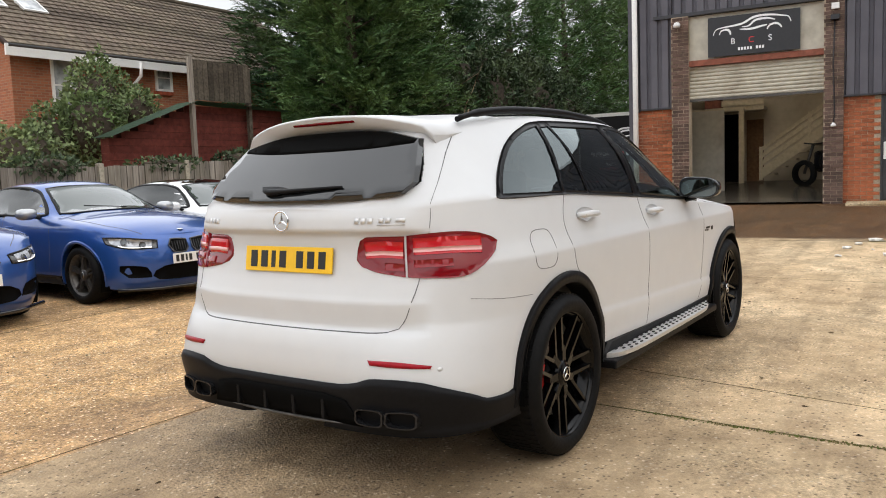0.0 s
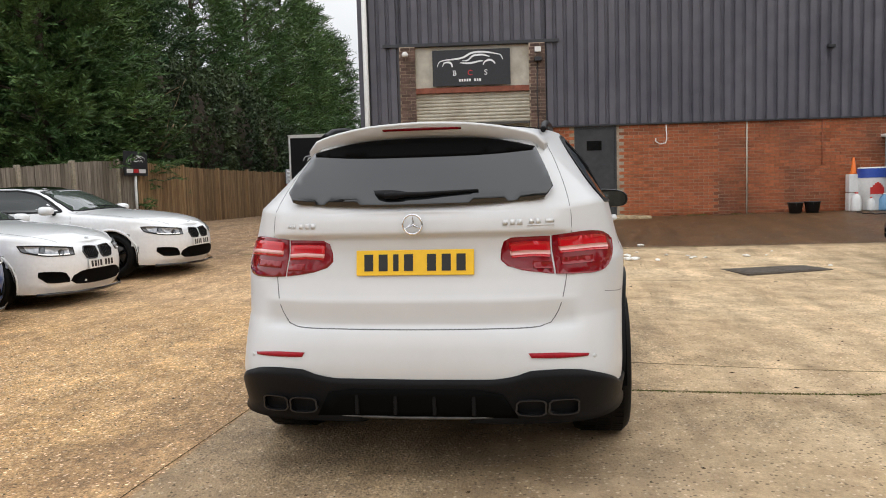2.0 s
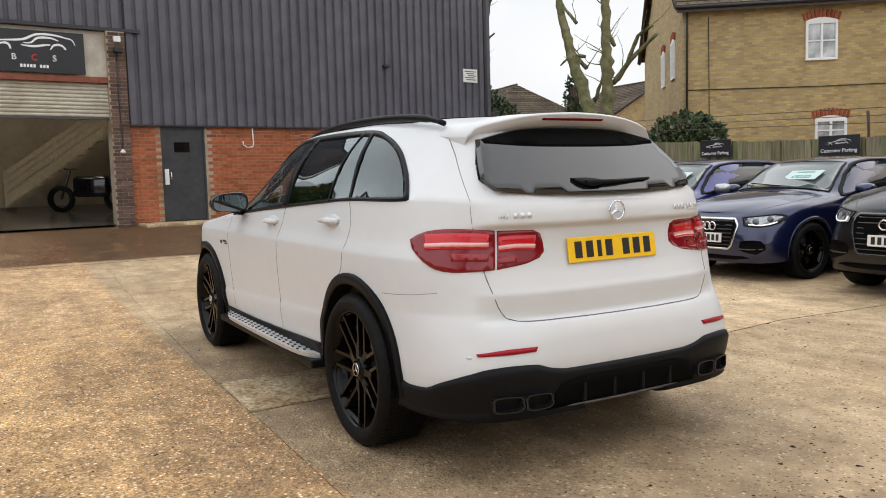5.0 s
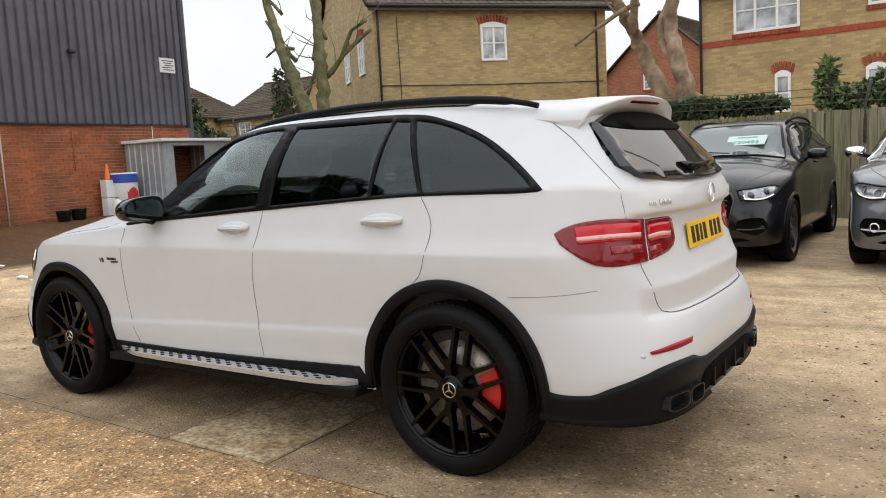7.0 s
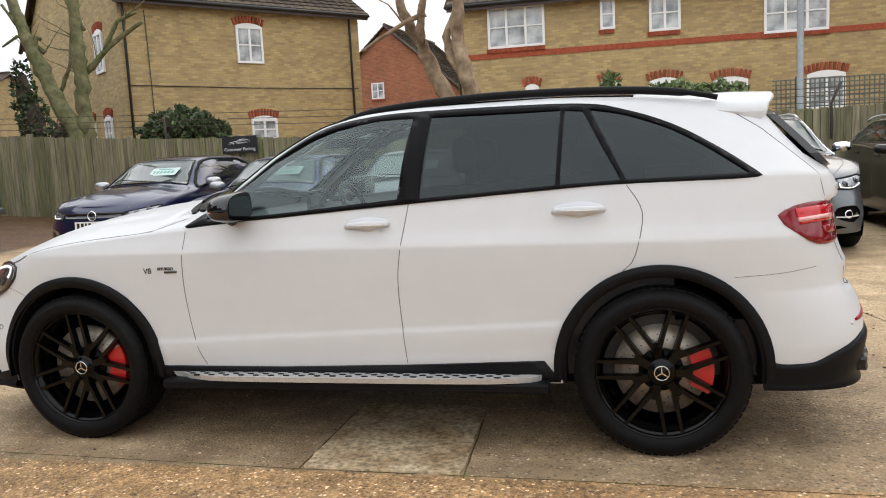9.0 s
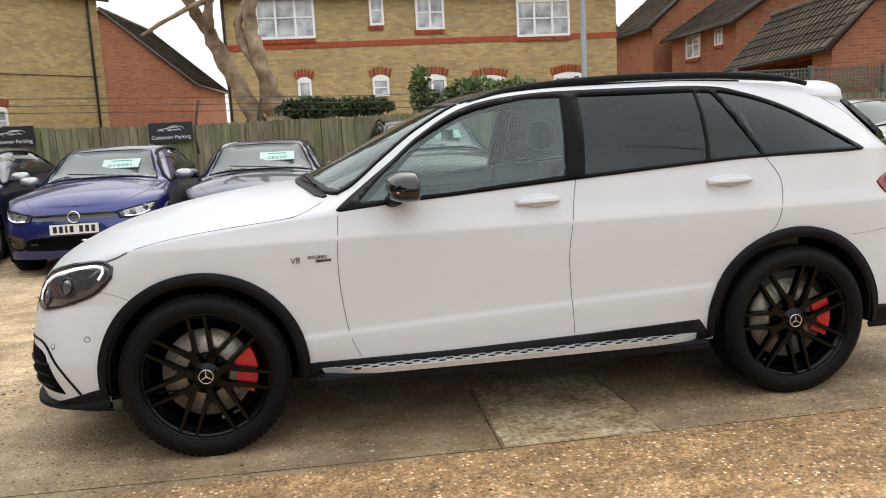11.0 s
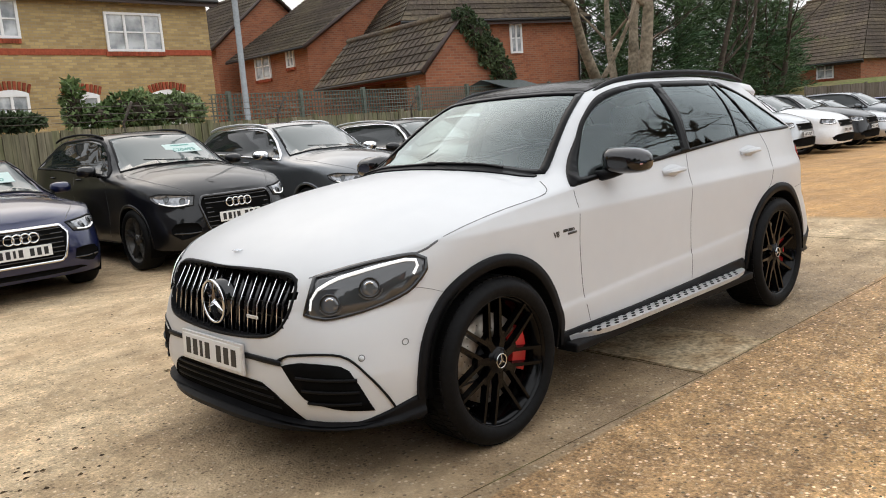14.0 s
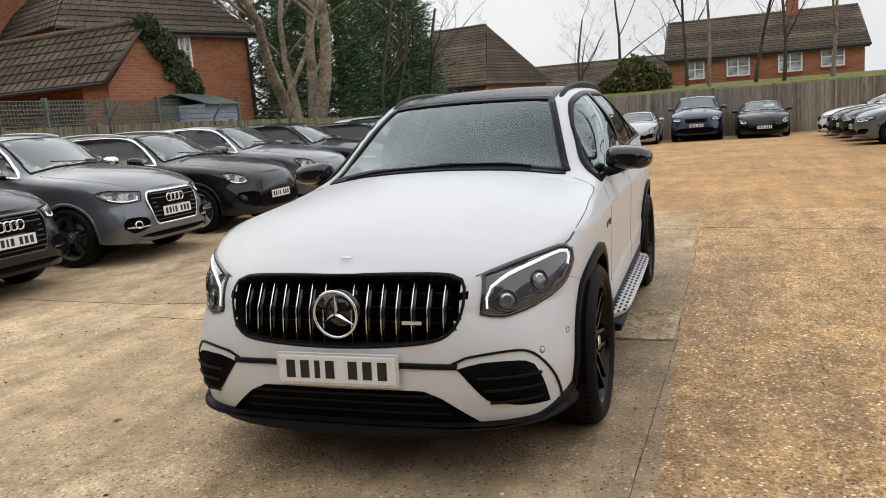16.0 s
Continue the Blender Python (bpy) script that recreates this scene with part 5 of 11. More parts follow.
def ground_material():
    m = bpy.data.materials.new("yard_concrete_and_gravel")
    m.use_nodes = True
    n, l = m.node_tree.nodes, m.node_tree.links
    p = n["Principled BSDF"]
    pos = n.new("ShaderNodeTexCoord")
    sep = n.new("ShaderNodeSeparateXYZ")
    l.new(pos.outputs["Object"], sep.inputs[0])

    def noise_tex(scale, detail=6, rough=0.55):
        t = n.new("ShaderNodeTexNoise")
        t.inputs["Scale"].default_value, t.inputs["Detail"].default_value, t.inputs["Roughness"].default_value = scale, detail, rough
        l.new(pos.outputs["Object"], t.inputs["Vector"])
        return t.outputs["Fac"]

    def ramp(v, *stops):
        r = n.new("ShaderNodeValToRGB")
        while len(r.color_ramp.elements) < len(stops):
            r.color_ramp.elements.new(0.5)
        for e, (q, c) in zip(r.color_ramp.elements, stops):
            e.position, e.color = q, (*c, 1) if len(c) == 3 else c
        l.new(v, r.inputs[0])
        return r.outputs[0]

    def mixc(f, a, b, kind="MIX"):
        t = n.new("ShaderNodeMixRGB")
        t.blend_type = kind
        for s, v in zip(t.inputs, (f, a, b)):
            if isinstance(v, (int, float)):
                s.default_value = v
            else:
                l.new(v, s)
        return t.outputs[0]

    def math_node(op, a, b):
        t = n.new("ShaderNodeMath")
        t.operation = op
        for s, v in zip(t.inputs, (a, b)):
            if isinstance(v, (int, float)):
                s.default_value = v
            else:
                l.new(v, s)
        return t.outputs[0]

    def edge(coord, at, soft, wobble=0.0):
        """1 past a line of the yard, with a ragged edge."""
        c = sep.outputs[coord]
        if wobble:
            c = math_node("ADD", c, math_node("MULTIPLY", math_node("SUBTRACT", noise_tex(0.9, 4), 0.5), wobble))
        t = n.new("ShaderNodeMapRange")
        t.inputs["From Min"].default_value, t.inputs["From Max"].default_value = at - soft, at + soft
        l.new(c, t.inputs["Value"])
        return t.outputs[0]

    grey = lambda v: (v, v, v)
    stain = noise_tex(0.55, 7, 0.62)
    mid = noise_tex(3.2, 7, 0.65)
    fine = noise_tex(34, 9, 0.8)
    slab = ramp(stain, (0.30, (0.30, 0.205, 0.115)), (0.47, (0.44, 0.325, 0.195)), (0.60, (0.53, 0.42, 0.27)), (0.75, (0.40, 0.29, 0.165)))
    slab = mixc(0.45, slab, ramp(mid, (0.32, (0.24, 0.168, 0.10)), (0.52, (0.46, 0.355, 0.225)), (0.70, (0.62, 0.50, 0.345))))
    # exposed aggregate near side
    vor = n.new("ShaderNodeTexVoronoi")
    vor.inputs["Scale"].default_value = 75
    l.new(pos.outputs["Object"], vor.inputs["Vector"])
    stones = ramp(vor.outputs["Color"], (0.15, (0.10, 0.06, 0.03)), (0.42, (0.38, 0.245, 0.108)), (0.66, (0.60, 0.42, 0.195)), (0.85, (0.90, 0.76, 0.53)))
    agg = mixc(0.68, ramp(stain, (0.30, (0.23, 0.145, 0.065)), (0.55, (0.40, 0.275, 0.13)), (0.75, (0.50, 0.37, 0.20))), stones)
    agg = mixc(0.35, agg, ramp(mid, (0.35, (0.21, 0.13, 0.058)), (0.6, (0.62, 0.43, 0.20))))
    gold = mixc(0.5, ramp(stain, (0.3, (0.36, 0.225, 0.085)), (0.7, (0.50, 0.325, 0.135))), mixc(0.5, stones, ramp(mid, (0.3, (0.34, 0.21, 0.08)), (0.7, (0.55, 0.36, 0.15)))))
    wet = ramp(mid, (0.30, (0.050, 0.026, 0.011)), (0.55, (0.10, 0.053, 0.022)), (0.75, (0.16, 0.09, 0.042)))
    near_side = edge("Y", 1.22, 0.015)
    past_front = math_node("SUBTRACT", 1.0, edge("X", 2.9, 1.1, 2.5))
    col = mixc(math_node("MULTIPLY", near_side, math_node("MAXIMUM", past_front, 0.25)), slab, agg)
    # damp, trodden strip under the white car, with its shade put into the colour
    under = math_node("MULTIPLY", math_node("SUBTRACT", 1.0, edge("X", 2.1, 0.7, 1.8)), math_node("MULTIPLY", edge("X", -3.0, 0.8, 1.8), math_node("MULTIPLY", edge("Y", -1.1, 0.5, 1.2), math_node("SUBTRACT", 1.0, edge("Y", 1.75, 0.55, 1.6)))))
    damp_shade = math_node("MULTIPLY", math_node("MULTIPLY", under, math_node("SUBTRACT", 1.0, math_node("MULTIPLY", near_side, 0.25))), 0.62)
    col = mixc(damp_shade, col, ramp(mid, (0.3, (0.088, 0.056, 0.033)), (0.7, (0.27, 0.19, 0.115))))
    far_gold = math_node("SUBTRACT", 1.0, edge("X", -5.7, 0.14, 0.7))
    col = mixc(far_gold, col, gold)
    wet_area = math_node("MULTIPLY", edge("X", 7.95, 0.12, 0.5), math_node("SUBTRACT", 1.0, edge("Y", 3.2, 1.2, 2.0)))
    col = mixc(wet_area, col, wet)
    lane = math_node("MULTIPLY", edge("X", 7.0, 0.8, 1.2), edge("Y", 2.8, 1.2, 2.0))
    col = mixc(lane, col, ramp(mid, (0.3, (0.12, 0.083, 0.052)), (0.7, (0.26, 0.19, 0.12))))
    oil = ramp(noise_tex(1.7, 5, 0.6), (0.66, grey(0.0)), (0.74, grey(1.0)))
    col = mixc(math_node("MULTIPLY", oil, 0.35), col, ramp(mid, (0.3, (0.09, 0.06, 0.035)), (0.7, (0.17, 0.12, 0.075))))
    def spread(v, lo, hi, a, b):
        t = n.new("ShaderNodeMapRange")
        for k, q in zip(("From Min", "From Max", "To Min", "To Max"), (lo, hi, a, b)):
            t.inputs[k].default_value = q
        l.new(v, t.inputs["Value"])
        return t.outputs[0]

    # grit: pale and dark grains, patchy wear at a hand's width
    grit = noise_tex(95, 4, 0.6)
    wear = noise_tex(9, 8, 0.75)
    # the cast slabs are smooth and streaked, the worn side towards +y shows its stones
    rough_side = math_node("MAXIMUM", math_node("MULTIPLY", near_side, 0.9), math_node("MAXIMUM", math_node("MULTIPLY", ramp(noise_tex(0.5, 5, 0.6), (0.46, grey(0.0)), (0.58, grey(1.0))), 0.75), 0.32))
    value = math_node("MULTIPLY", spread(fine, 0.38, 0.62, 0.62, 1.38), spread(wear, 0.36, 0.64, 0.72, 1.26))
    value = math_node("MULTIPLY", value, spread(grit, 0.34, 0.66, 0.68, 1.32))
    value = math_node("ADD", 1.0, math_node("MULTIPLY", math_node("SUBTRACT", value, 1.0), rough_side))
    streak_map = n.new("ShaderNodeMapping")
    streak_map.inputs["Scale"].default_value = (0.35, 2.2, 1.0)
    streak_map.inputs["Rotation"].default_value = (0, 0, 0.12)
    l.new(pos.outputs["Object"], streak_map.inputs["Vector"])
    streak = n.new("ShaderNodeTexNoise")
    streak.inputs["Scale"].default_value, streak.inputs["Detail"].default_value, streak.inputs["Roughness"].default_value = 1.3, 6, 0.62
    l.new(streak_map.outputs[0], streak.inputs["Vector"])
    value = math_node("MULTIPLY", value, spread(streak.outputs["Fac"], 0.34, 0.66, 0.80, 1.16))
    value = math_node("MULTIPLY", value, 1.30)
    value = math_node("ADD", math_node("MULTIPLY", value, math_node("SUBTRACT", 1.0, math_node("MULTIPLY", far_gold, 0.25))), math_node("MULTIPLY", far_gold, 0.28))
    # slabs laid at different times differ in tone
    pale_slab = math_node("MULTIPLY", math_node("SUBTRACT", 1.0, edge("Y", -0.6, 0.02)), edge("X", -0.66, 0.015))
    value = math_node("MULTIPLY", value, spread(math_node("MULTIPLY", pale_slab, math_node("SUBTRACT", 1.0, edge("X", 7.75, 0.05))), 0.0, 1.0, 0.96, 1.14))
    broad = ramp(noise_tex(0.33, 6, 0.68), (0.44, grey(0.0)), (0.60, grey(1.0)))
    dry_part = math_node("SUBTRACT", 1.0, wet_area)
    col = mixc(math_node("MULTIPLY", math_node("MULTIPLY", broad, 0.42), dry_part), col, ramp(mid, (0.3, (0.15, 0.095, 0.048)), (0.7, (0.33, 0.225, 0.12))))
    # single pale and dark grains
    grains = n.new("ShaderNodeTexVoronoi")
    grains.inputs["Scale"].default_value = 50
    l.new(pos.outputs["Object"], grains.inputs["Vector"])
    tone = n.new("ShaderNodeSeparateColor")
    l.new(grains.outputs["Color"], tone.inputs[0])
    core = ramp(grains.outputs["Distance"], (0.30, grey(1.0)), (0.48, grey(0.0)))
    pale = math_node("MULTIPLY", core, ramp(tone.outputs[0], (0.86, grey(0.0)), (0.90, grey(1.0))))
    dark = math_node("MULTIPLY", core, ramp(tone.outputs[1], (0.80, grey(0.0)), (0.84, grey(1.0))))
    patches = ramp(noise_tex(1.15, 8, 0.7), (0.42, grey(0.0)), (0.56, grey(1.0)))
    col = mixc(math_node("MULTIPLY", math_node("MULTIPLY", patches, 0.45), dry_part), col, ramp(mid, (0.3, (0.17, 0.112, 0.058)), (0.7, (0.37, 0.265, 0.15))))
    sand = n.new("ShaderNodeRGB")
    sand.outputs[0].default_value = (0.82, 0.70, 0.53, 1)
    soil = n.new("ShaderNodeRGB")
    soil.outputs[0].default_value = (0.085, 0.058, 0.034, 1)
    col = mixc(math_node("MULTIPLY", pale, math_node("ADD", 0.35, math_node("MULTIPLY", near_side, 0.5))), mixc(math_node("MULTIPLY", dark, 0.75), col, soil.outputs[0]), sand.outputs[0])
    # the gravel is of an orange stone, the cast slabs of a greyer one
    orange = n.new("ShaderNodeRGB")
    orange.outputs[0].default_value = (1.10, 0.95, 0.84, 1)
    col = mixc(math_node("MAXIMUM", math_node("MULTIPLY", near_side, 0.85), math_node("MAXIMUM", far_gold, 0.12)), col, mixc(1.0, col, orange.outputs[0], "MULTIPLY"))
    hsv = n.new("ShaderNodeHueSaturation")
    hsv.inputs["Saturation"].default_value = 0.99
    l.new(col, hsv.inputs["Color"])
    l.new(value, hsv.inputs["Value"])
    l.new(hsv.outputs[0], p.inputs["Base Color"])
    p.inputs["Specular IOR Level"].default_value = 0.3
    dry = n.new("ShaderNodeMapRange")
    dry.inputs["To Min"].default_value, dry.inputs["To Max"].default_value = 0.82, 0.46
    l.new(wet_area, dry.inputs["Value"])
    wet_rough = math_node("ADD", dry.outputs[0], math_node("MULTIPLY", math_node("SUBTRACT", mid, 0.5), 0.35))
    l.new(math_node("SUBTRACT", wet_rough, math_node("MULTIPLY", damp_shade, 0.35)), p.inputs["Roughness"])
    h = math_node("ADD", math_node("MULTIPLY", fine, 0.5), math_node("ADD", math_node("MULTIPLY", mid, 0.8), math_node("MULTIPLY", vor.outputs["Distance"], 0.5)))
    b = n.new("ShaderNodeBump")
    b.inputs["Strength"].default_value, b.inputs["Distance"].default_value = 0.9, 0.014
    l.new(h, b.inputs["Height"])
    l.new(b.outputs[0], p.inputs["Normal"])
    return m


def ground():
    xs = sorted(set([-900, -400, -200, -120, -80] + list(range(-60, 61)) + [80, 120, 200, 400, 900]))
    nx = len(xs)
    verts = [(x, y, ground_z(x, y)) for x in xs for y in xs]
    faces = [(i * nx + j, (i + 1) * nx + j, (i + 1) * nx + j + 1, i * nx + j + 1) for i in range(nx - 1) for j in range(nx - 1)]
    me = bpy.data.meshes.new("ground")
    me.from_pydata(verts, [], faces)
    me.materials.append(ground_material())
    for f in me.polygons:
        f.use_smooth = True
    g = tagged(new("ground", me), "worn tan concrete yard with gravel and damp patches", "ground", kind="structure")
    return g


yard = ground()
M["moss"] = mat("mossy_joint_dirt", (0.11, 0.078, 0.042), 0.95, grain=0.4, scale=14, second=(0.10, 0.11, 0.03), blotch=2.0, mix=0.45, bump=0.5)
M["pale_slab"] = mat("pale_concrete_patch", (0.50, 0.395, 0.255), 0.85, grain=0.45, scale=38, second=(0.29, 0.195, 0.105), blotch=3.5, mix=0.55, bump=1.0)
M["stone"] = mat("loose_gravel", (0.42, 0.33, 0.21), 0.9, rand=0.85, grain=0.1)
M["rubble"] = mat("white_rubble", (0.75, 0.73, 0.68), 0.8, grain=0.2, scale=30)
M["iron"] = mat("cast_iron", (0.10, 0.085, 0.07), 0.6, grain=0.3, scale=30, bump=0.3)


def joint(pts, width, name="joint"):
    """A dirt-filled joint between slabs, ragged along its edges."""
    bm = bmesh.new()
    rng = random.Random(int(pts[0][0] * 91 + pts[0][1] * 17))
    rows = []
    for (xa, ya), (xb, yb) in zip(pts, pts[1:]):
        k = max(2, int(math.hypot(xb - xa, yb - ya) / 0.09))
        d = Vector((xb - xa, yb - ya)).normalized()
        for i in range(k):
            x, y = xa + (xb - xa) * i / k, ya + (yb - ya) * i / k
            w1, w2 = (width * (0.10 + rng.random() ** 2 * 0.6) for _ in range(2))
            rows.append([bm.verts.new((x - d.y * w, y + d.x * w, ground_z(x, y) + h)) for w, h in ((w1, 0.0015), (0, 0.004), (-w2, 0.0015))])
    for a, b in zip(rows, rows[1:]):
        for q in range(2):
            bm.faces.new((a[q], b[q], b[q + 1], a[q + 1]))
    return part(name, bm, M["moss"], yard)


for line, w in (([(-4.1, 1.26), (-2.5, 1.26), (-0.8, 1.22), (0.17, 1.21), (2.4, 1.12), (6.9, 1.0)], 0.006), ([(-0.66, -0.5), (-0.74, -2.2), (-0.6, -3.4), (-0.74, -5.1)], 0.022),
                ([(0.18, -0.5), (-0.1, -2.1), (-0.2, -3.2)], 0.008), ([(-4.3, 1.3), (-3.9, 3.1), (-3.8, 5.0)], 0.022), ([(-1.3, 4.9), (1.3, 5.2), (4.0, 5.25), (8.5, 5.3)], 0.012),
                ([(7.75, 5.0), (7.75, 0.4), (7.8, -1.5), (8.0, -3.6), (8.1, -6)], 0.055), ([(9.6, -0.4), (12.2, -0.6)], 0.012), ([(-0.6, 1.24), (-0.56, 0.3)], 0.010), ([(0.16, 1.22), (0.14, 0.3)], 0.010),
                ([(4.6, -0.2), (4.5, -4.5)], 0.010), ([(-3.3, -1.0), (-2.5, -4.6)], 0.008), ([(-4.2, 1.2), (-4.35, -1.5), (-4.4, -4.6)], 0.02)):
    joint(line, w)
bm = bmesh.new()
rng = random.Random(4)
edge_pts = smooth_loop([(0.145, 1.195, 1), (0.12, 0.30, 1), (-0.55, 0.32, 1), (-0.585, 1.215, 1)], 0.06)
top = [bm.verts.new((p.x + rng.uniform(-0.008, 0.008), p.y + rng.uniform(-0.008, 0.008), -0.016)) for p in edge_pts]
low = [bm.verts.new((v.co.x * 1.004, v.co.y * 1.002, -0.03)) for v in top]
bm.faces.new(top)
for i in range(len(top)):
    bm.faces.new((top[i], top[(i + 1) % len(top)], low[(i + 1) % len(top)], low[i]))
bmesh.ops.recalc_face_normals(bm, faces=bm.faces)
part("concrete_slab", bm, M["pale_slab"], yard, "pale concrete patch slab")


def scatter_stones():
    rng = np.random.RandomState(7)
    verts, faces = [], []
    base = np.array([(1, 0, 0), (0.3, 0.9, 0.1), (-0.8, 0.5, 0), (-0.7, -0.6, 0.1), (0.4, -0.9, 0), (0.1, 0.1, 0.75)])
    tri = [(0, 1, 5), (1, 2, 5), (2, 3, 5), (3, 4, 5), (4, 0, 5)]
    spots = []
    for cx, cy, sx, sy, k, s0, s1 in ((0, 3.0, 4.0, 1.4, 13000, 0.003, 0.011), (-3.6, 0.5, 1.6, 3, 3500, 0.003, 0.009), (4.0, 1.5, 1.8, 3.0, 5000, 0.003, 0.011), (0, -3.2, 5, 1.4, 700, 0.004, 0.012),
                                     (-9, 2, 4, 4, 1500, 0.006, 0.016), (5, -1, 4, 3, 500, 0.004, 0.014)):
        for _ in range(k):
            spots.append((cx + rng.randn() * sx * 0.6, cy + rng.randn() * sy * 0.6, s0 + (s1 - s0) * rng.rand() ** 2.5))
    for x, y, s in spots:
        a = rng.rand() * 6.28
        c, sn = math.cos(a), math.sin(a)
        i = len(verts)
        z = ground_z(x, y)
        for q in base * (1 + 0.3 * rng.rand()):
            verts.append((x + s * (q[0] * c - q[1] * sn), y + s * (q[0] * sn + q[1] * c) * 0.8, z - 0.001 + s * q[2] * 0.8))
        faces += [(i + a_, i + b_, i + c_) for a_, b_, c_ in tri]
    me = bpy.data.meshes.new("loose_gravel")
    me.from_pydata(verts, [], faces)
    me.materials.append(M["stone"])
    tagged(new("loose_gravel", me), "small tan loose stones strewn over the yard", "gravel", kind="stuff")


scatter_stones()


def leaf_litter():
    """Dark crumbs of leaf, twig and dirt, gathered in loose drifts on the pale concrete."""
    rng = random.Random(12)
    verts, faces = [], []
    for cx, cy, sx, sy, n in ((4.6, -1.2, 0.9, 1.4, 60), (3.3, -0.4, 0.35, 0.5, 90), (5.6, -3.0, 1.2, 1.0, 40), (-3.3, -0.5, 0.3, 0.35, 80), (-3.1, -1.9, 0.7, 0.5, 60), (-4.6, 1.6, 1.2, 1.0, 50), (-1.4, -3.0, 1.6, 0.6, 50)):
        for _ in range(n):
            x, y, r, a = rng.gauss(cx, sx), rng.gauss(cy, sy), rng.uniform(0.004, 0.016), rng.uniform(0, 6.28)
            z, k = ground_z(x, y), len(verts)
            verts.append((x, y, z + r * 0.55))
            for j in range(5):
                q = a + j * 1.2566
                w = r * rng.uniform(0.5, 1.2) * (1.7 if j == 0 else 1.0)
                verts.append((x + math.cos(q) * w, y + math.sin(q) * w, z + 0.001))
            faces += [(k, k + 1 + j, k + 1 + (j + 1) % 5) for j in range(5)]
    me = bpy.data.meshes.new("leaf_litter")
    me.from_pydata(verts, [], faces)
    me.materials.append(mat("rotted_leaf_crumbs", (0.055, 0.035, 0.018), 0.9, grain=0.3, scale=40, rand=0.5))
    tagged(new("leaf_litter", me), "dark crumbs of rotted leaf strewn on the concrete", "leaf litter", kind="stuff")


leaf_litter()


def rubble(x, y, s, seed):
    rng = random.Random(seed)
    bm = bmesh.new()
    bmesh.ops.create_icosphere(bm, subdivisions=1, radius=s)
    for v in bm.verts:
        v.co = Vector((v.co.x * 1.5, v.co.y, v.co.z * 0.5)) * rng.uniform(0.7, 1.2)
    ob = part("rubble_piece", bm, M["rubble"])
    ob.matrix_world = pose(x, y, ground_z(x, y) + s * 0.3, 0, 0, rng.uniform(0, 180))
    tagged(ob, "white broken plaster lump on the concrete", "rubble", "white rubble on the yard")


rng = random.Random(11)
for k in range(16):
    rubble(6.9 + rng.gauss(0, 0.35), -1.9 + rng.gauss(0, 0.75), rng.uniform(0.02, 0.07), k)
for k in range(5):
    rubble(6.3 + rng.gauss(0, 0.5), -3.6 + rng.gauss(0, 0.5), rng.uniform(0.02, 0.05), 40 + k)
cover = empty("drain_cover", pose(5.4, -3.45, ground_z(5.4, -3.45), 0, 0, 20), "dark cast iron drain cover set in concrete", "drain cover")
box("frame", -0.32, 0.32, -0.62, 0.62, -0.02, 0.010, M["iron"], cover, bevel=0.004)
for k in range(2):
    box("lid", -0.27, 0.27, -0.57 + k * 0.58, -0.01 + k * 0.58, 0.0, 0.016, M["iron"], cover, bevel=0.004)

# ---- brickwork and walls ----
M["red_brick"] = mat("orange_red_brick", (0.36, 0.115, 0.052), 0.85, grain=0.25, scale=18, second=(0.20, 0.075, 0.042), blotch=0.8, mix=0.5, bump=0.3, rand=0.24)
M["dark_brick"] = mat("dark_brown_brick", (0.10, 0.068, 0.055), 0.85, grain=0.25, scale=18, second=(0.16, 0.10, 0.08), blotch=3, mix=0.5, bump=0.3, rand=0.35)
M["mortar"] = mat("mortar", (0.42, 0.34, 0.26), 0.95, grain=0.2, scale=30, second=(0.16, 0.14, 0.08), blotch=1.4, mix=0.4)
M["cladding"] = mat("dark_grey_profiled_steel", (0.100, 0.098, 0.116), 0.55, spec=0.25, grain=0.10, scale=3, second=(0.122, 0.118, 0.136), blotch=0.7, mix=0.5)
M["flashing"] = mat("dark_flashing", (0.04, 0.04, 0.045), 0.4, metal=0.3)
M["steel_door"] = mat("charcoal_painted_steel", (0.030, 0.032, 0.036), 0.5, grain=0.12, scale=8, second=(0.045, 0.045, 0.048), blotch=2)
M["shutter"] = mat("cream_roller_shutter", (0.50, 0.47, 0.39), 0.5, grain=0.08, scale=9, second=(0.38, 0.34, 0.27), blotch=2, mix=0.4)
M["oxide"] = mat("red_oxide_beam", (0.24, 0.085, 0.055), 0.6, grain=0.2, scale=12)
M["cream_wall"] = mat("cream_painted_wall", (0.50, 0.43, 0.32), 0.85, grain=0.06, scale=6, second=(0.40, 0.33, 0.23), blotch=0.9, mix=0.4)
M["sign_black"] = mat("black_sign_board", (0.017, 0.018, 0.022), 0.45, grain=0.1, scale=20)
M["sign_white"] = mat("white_sign_vinyl", (0.80, 0.81, 0.82), 0.5)
M["sign_red"] = mat("red_sign_vinyl", (0.55, 0.02, 0.025), 0.5)
M["plastic_white"] = mat("white_plastic", (0.75, 0.75, 0.73), 0.4, grain=0.05)
# glow of the added strips that brighten the workshop bay
M["bay_fill"] = mat("bay_fill_glow", (0.9, 0.9, 0.9), 0.5, emit=(1.0, 0.96, 0.88), power=15.0)
M["timber"] = mat("painted_stair_timber", (0.52, 0.44, 0.30), 0.6, grain=0.1, scale=12)
M["dark_floor"] = mat("damp_workshop_floor", (0.055, 0.048, 0.04), 0.25, grain=0.3, scale=6, second=(0.10, 0.085, 0.065), blotch=0.8, mix=0.5)


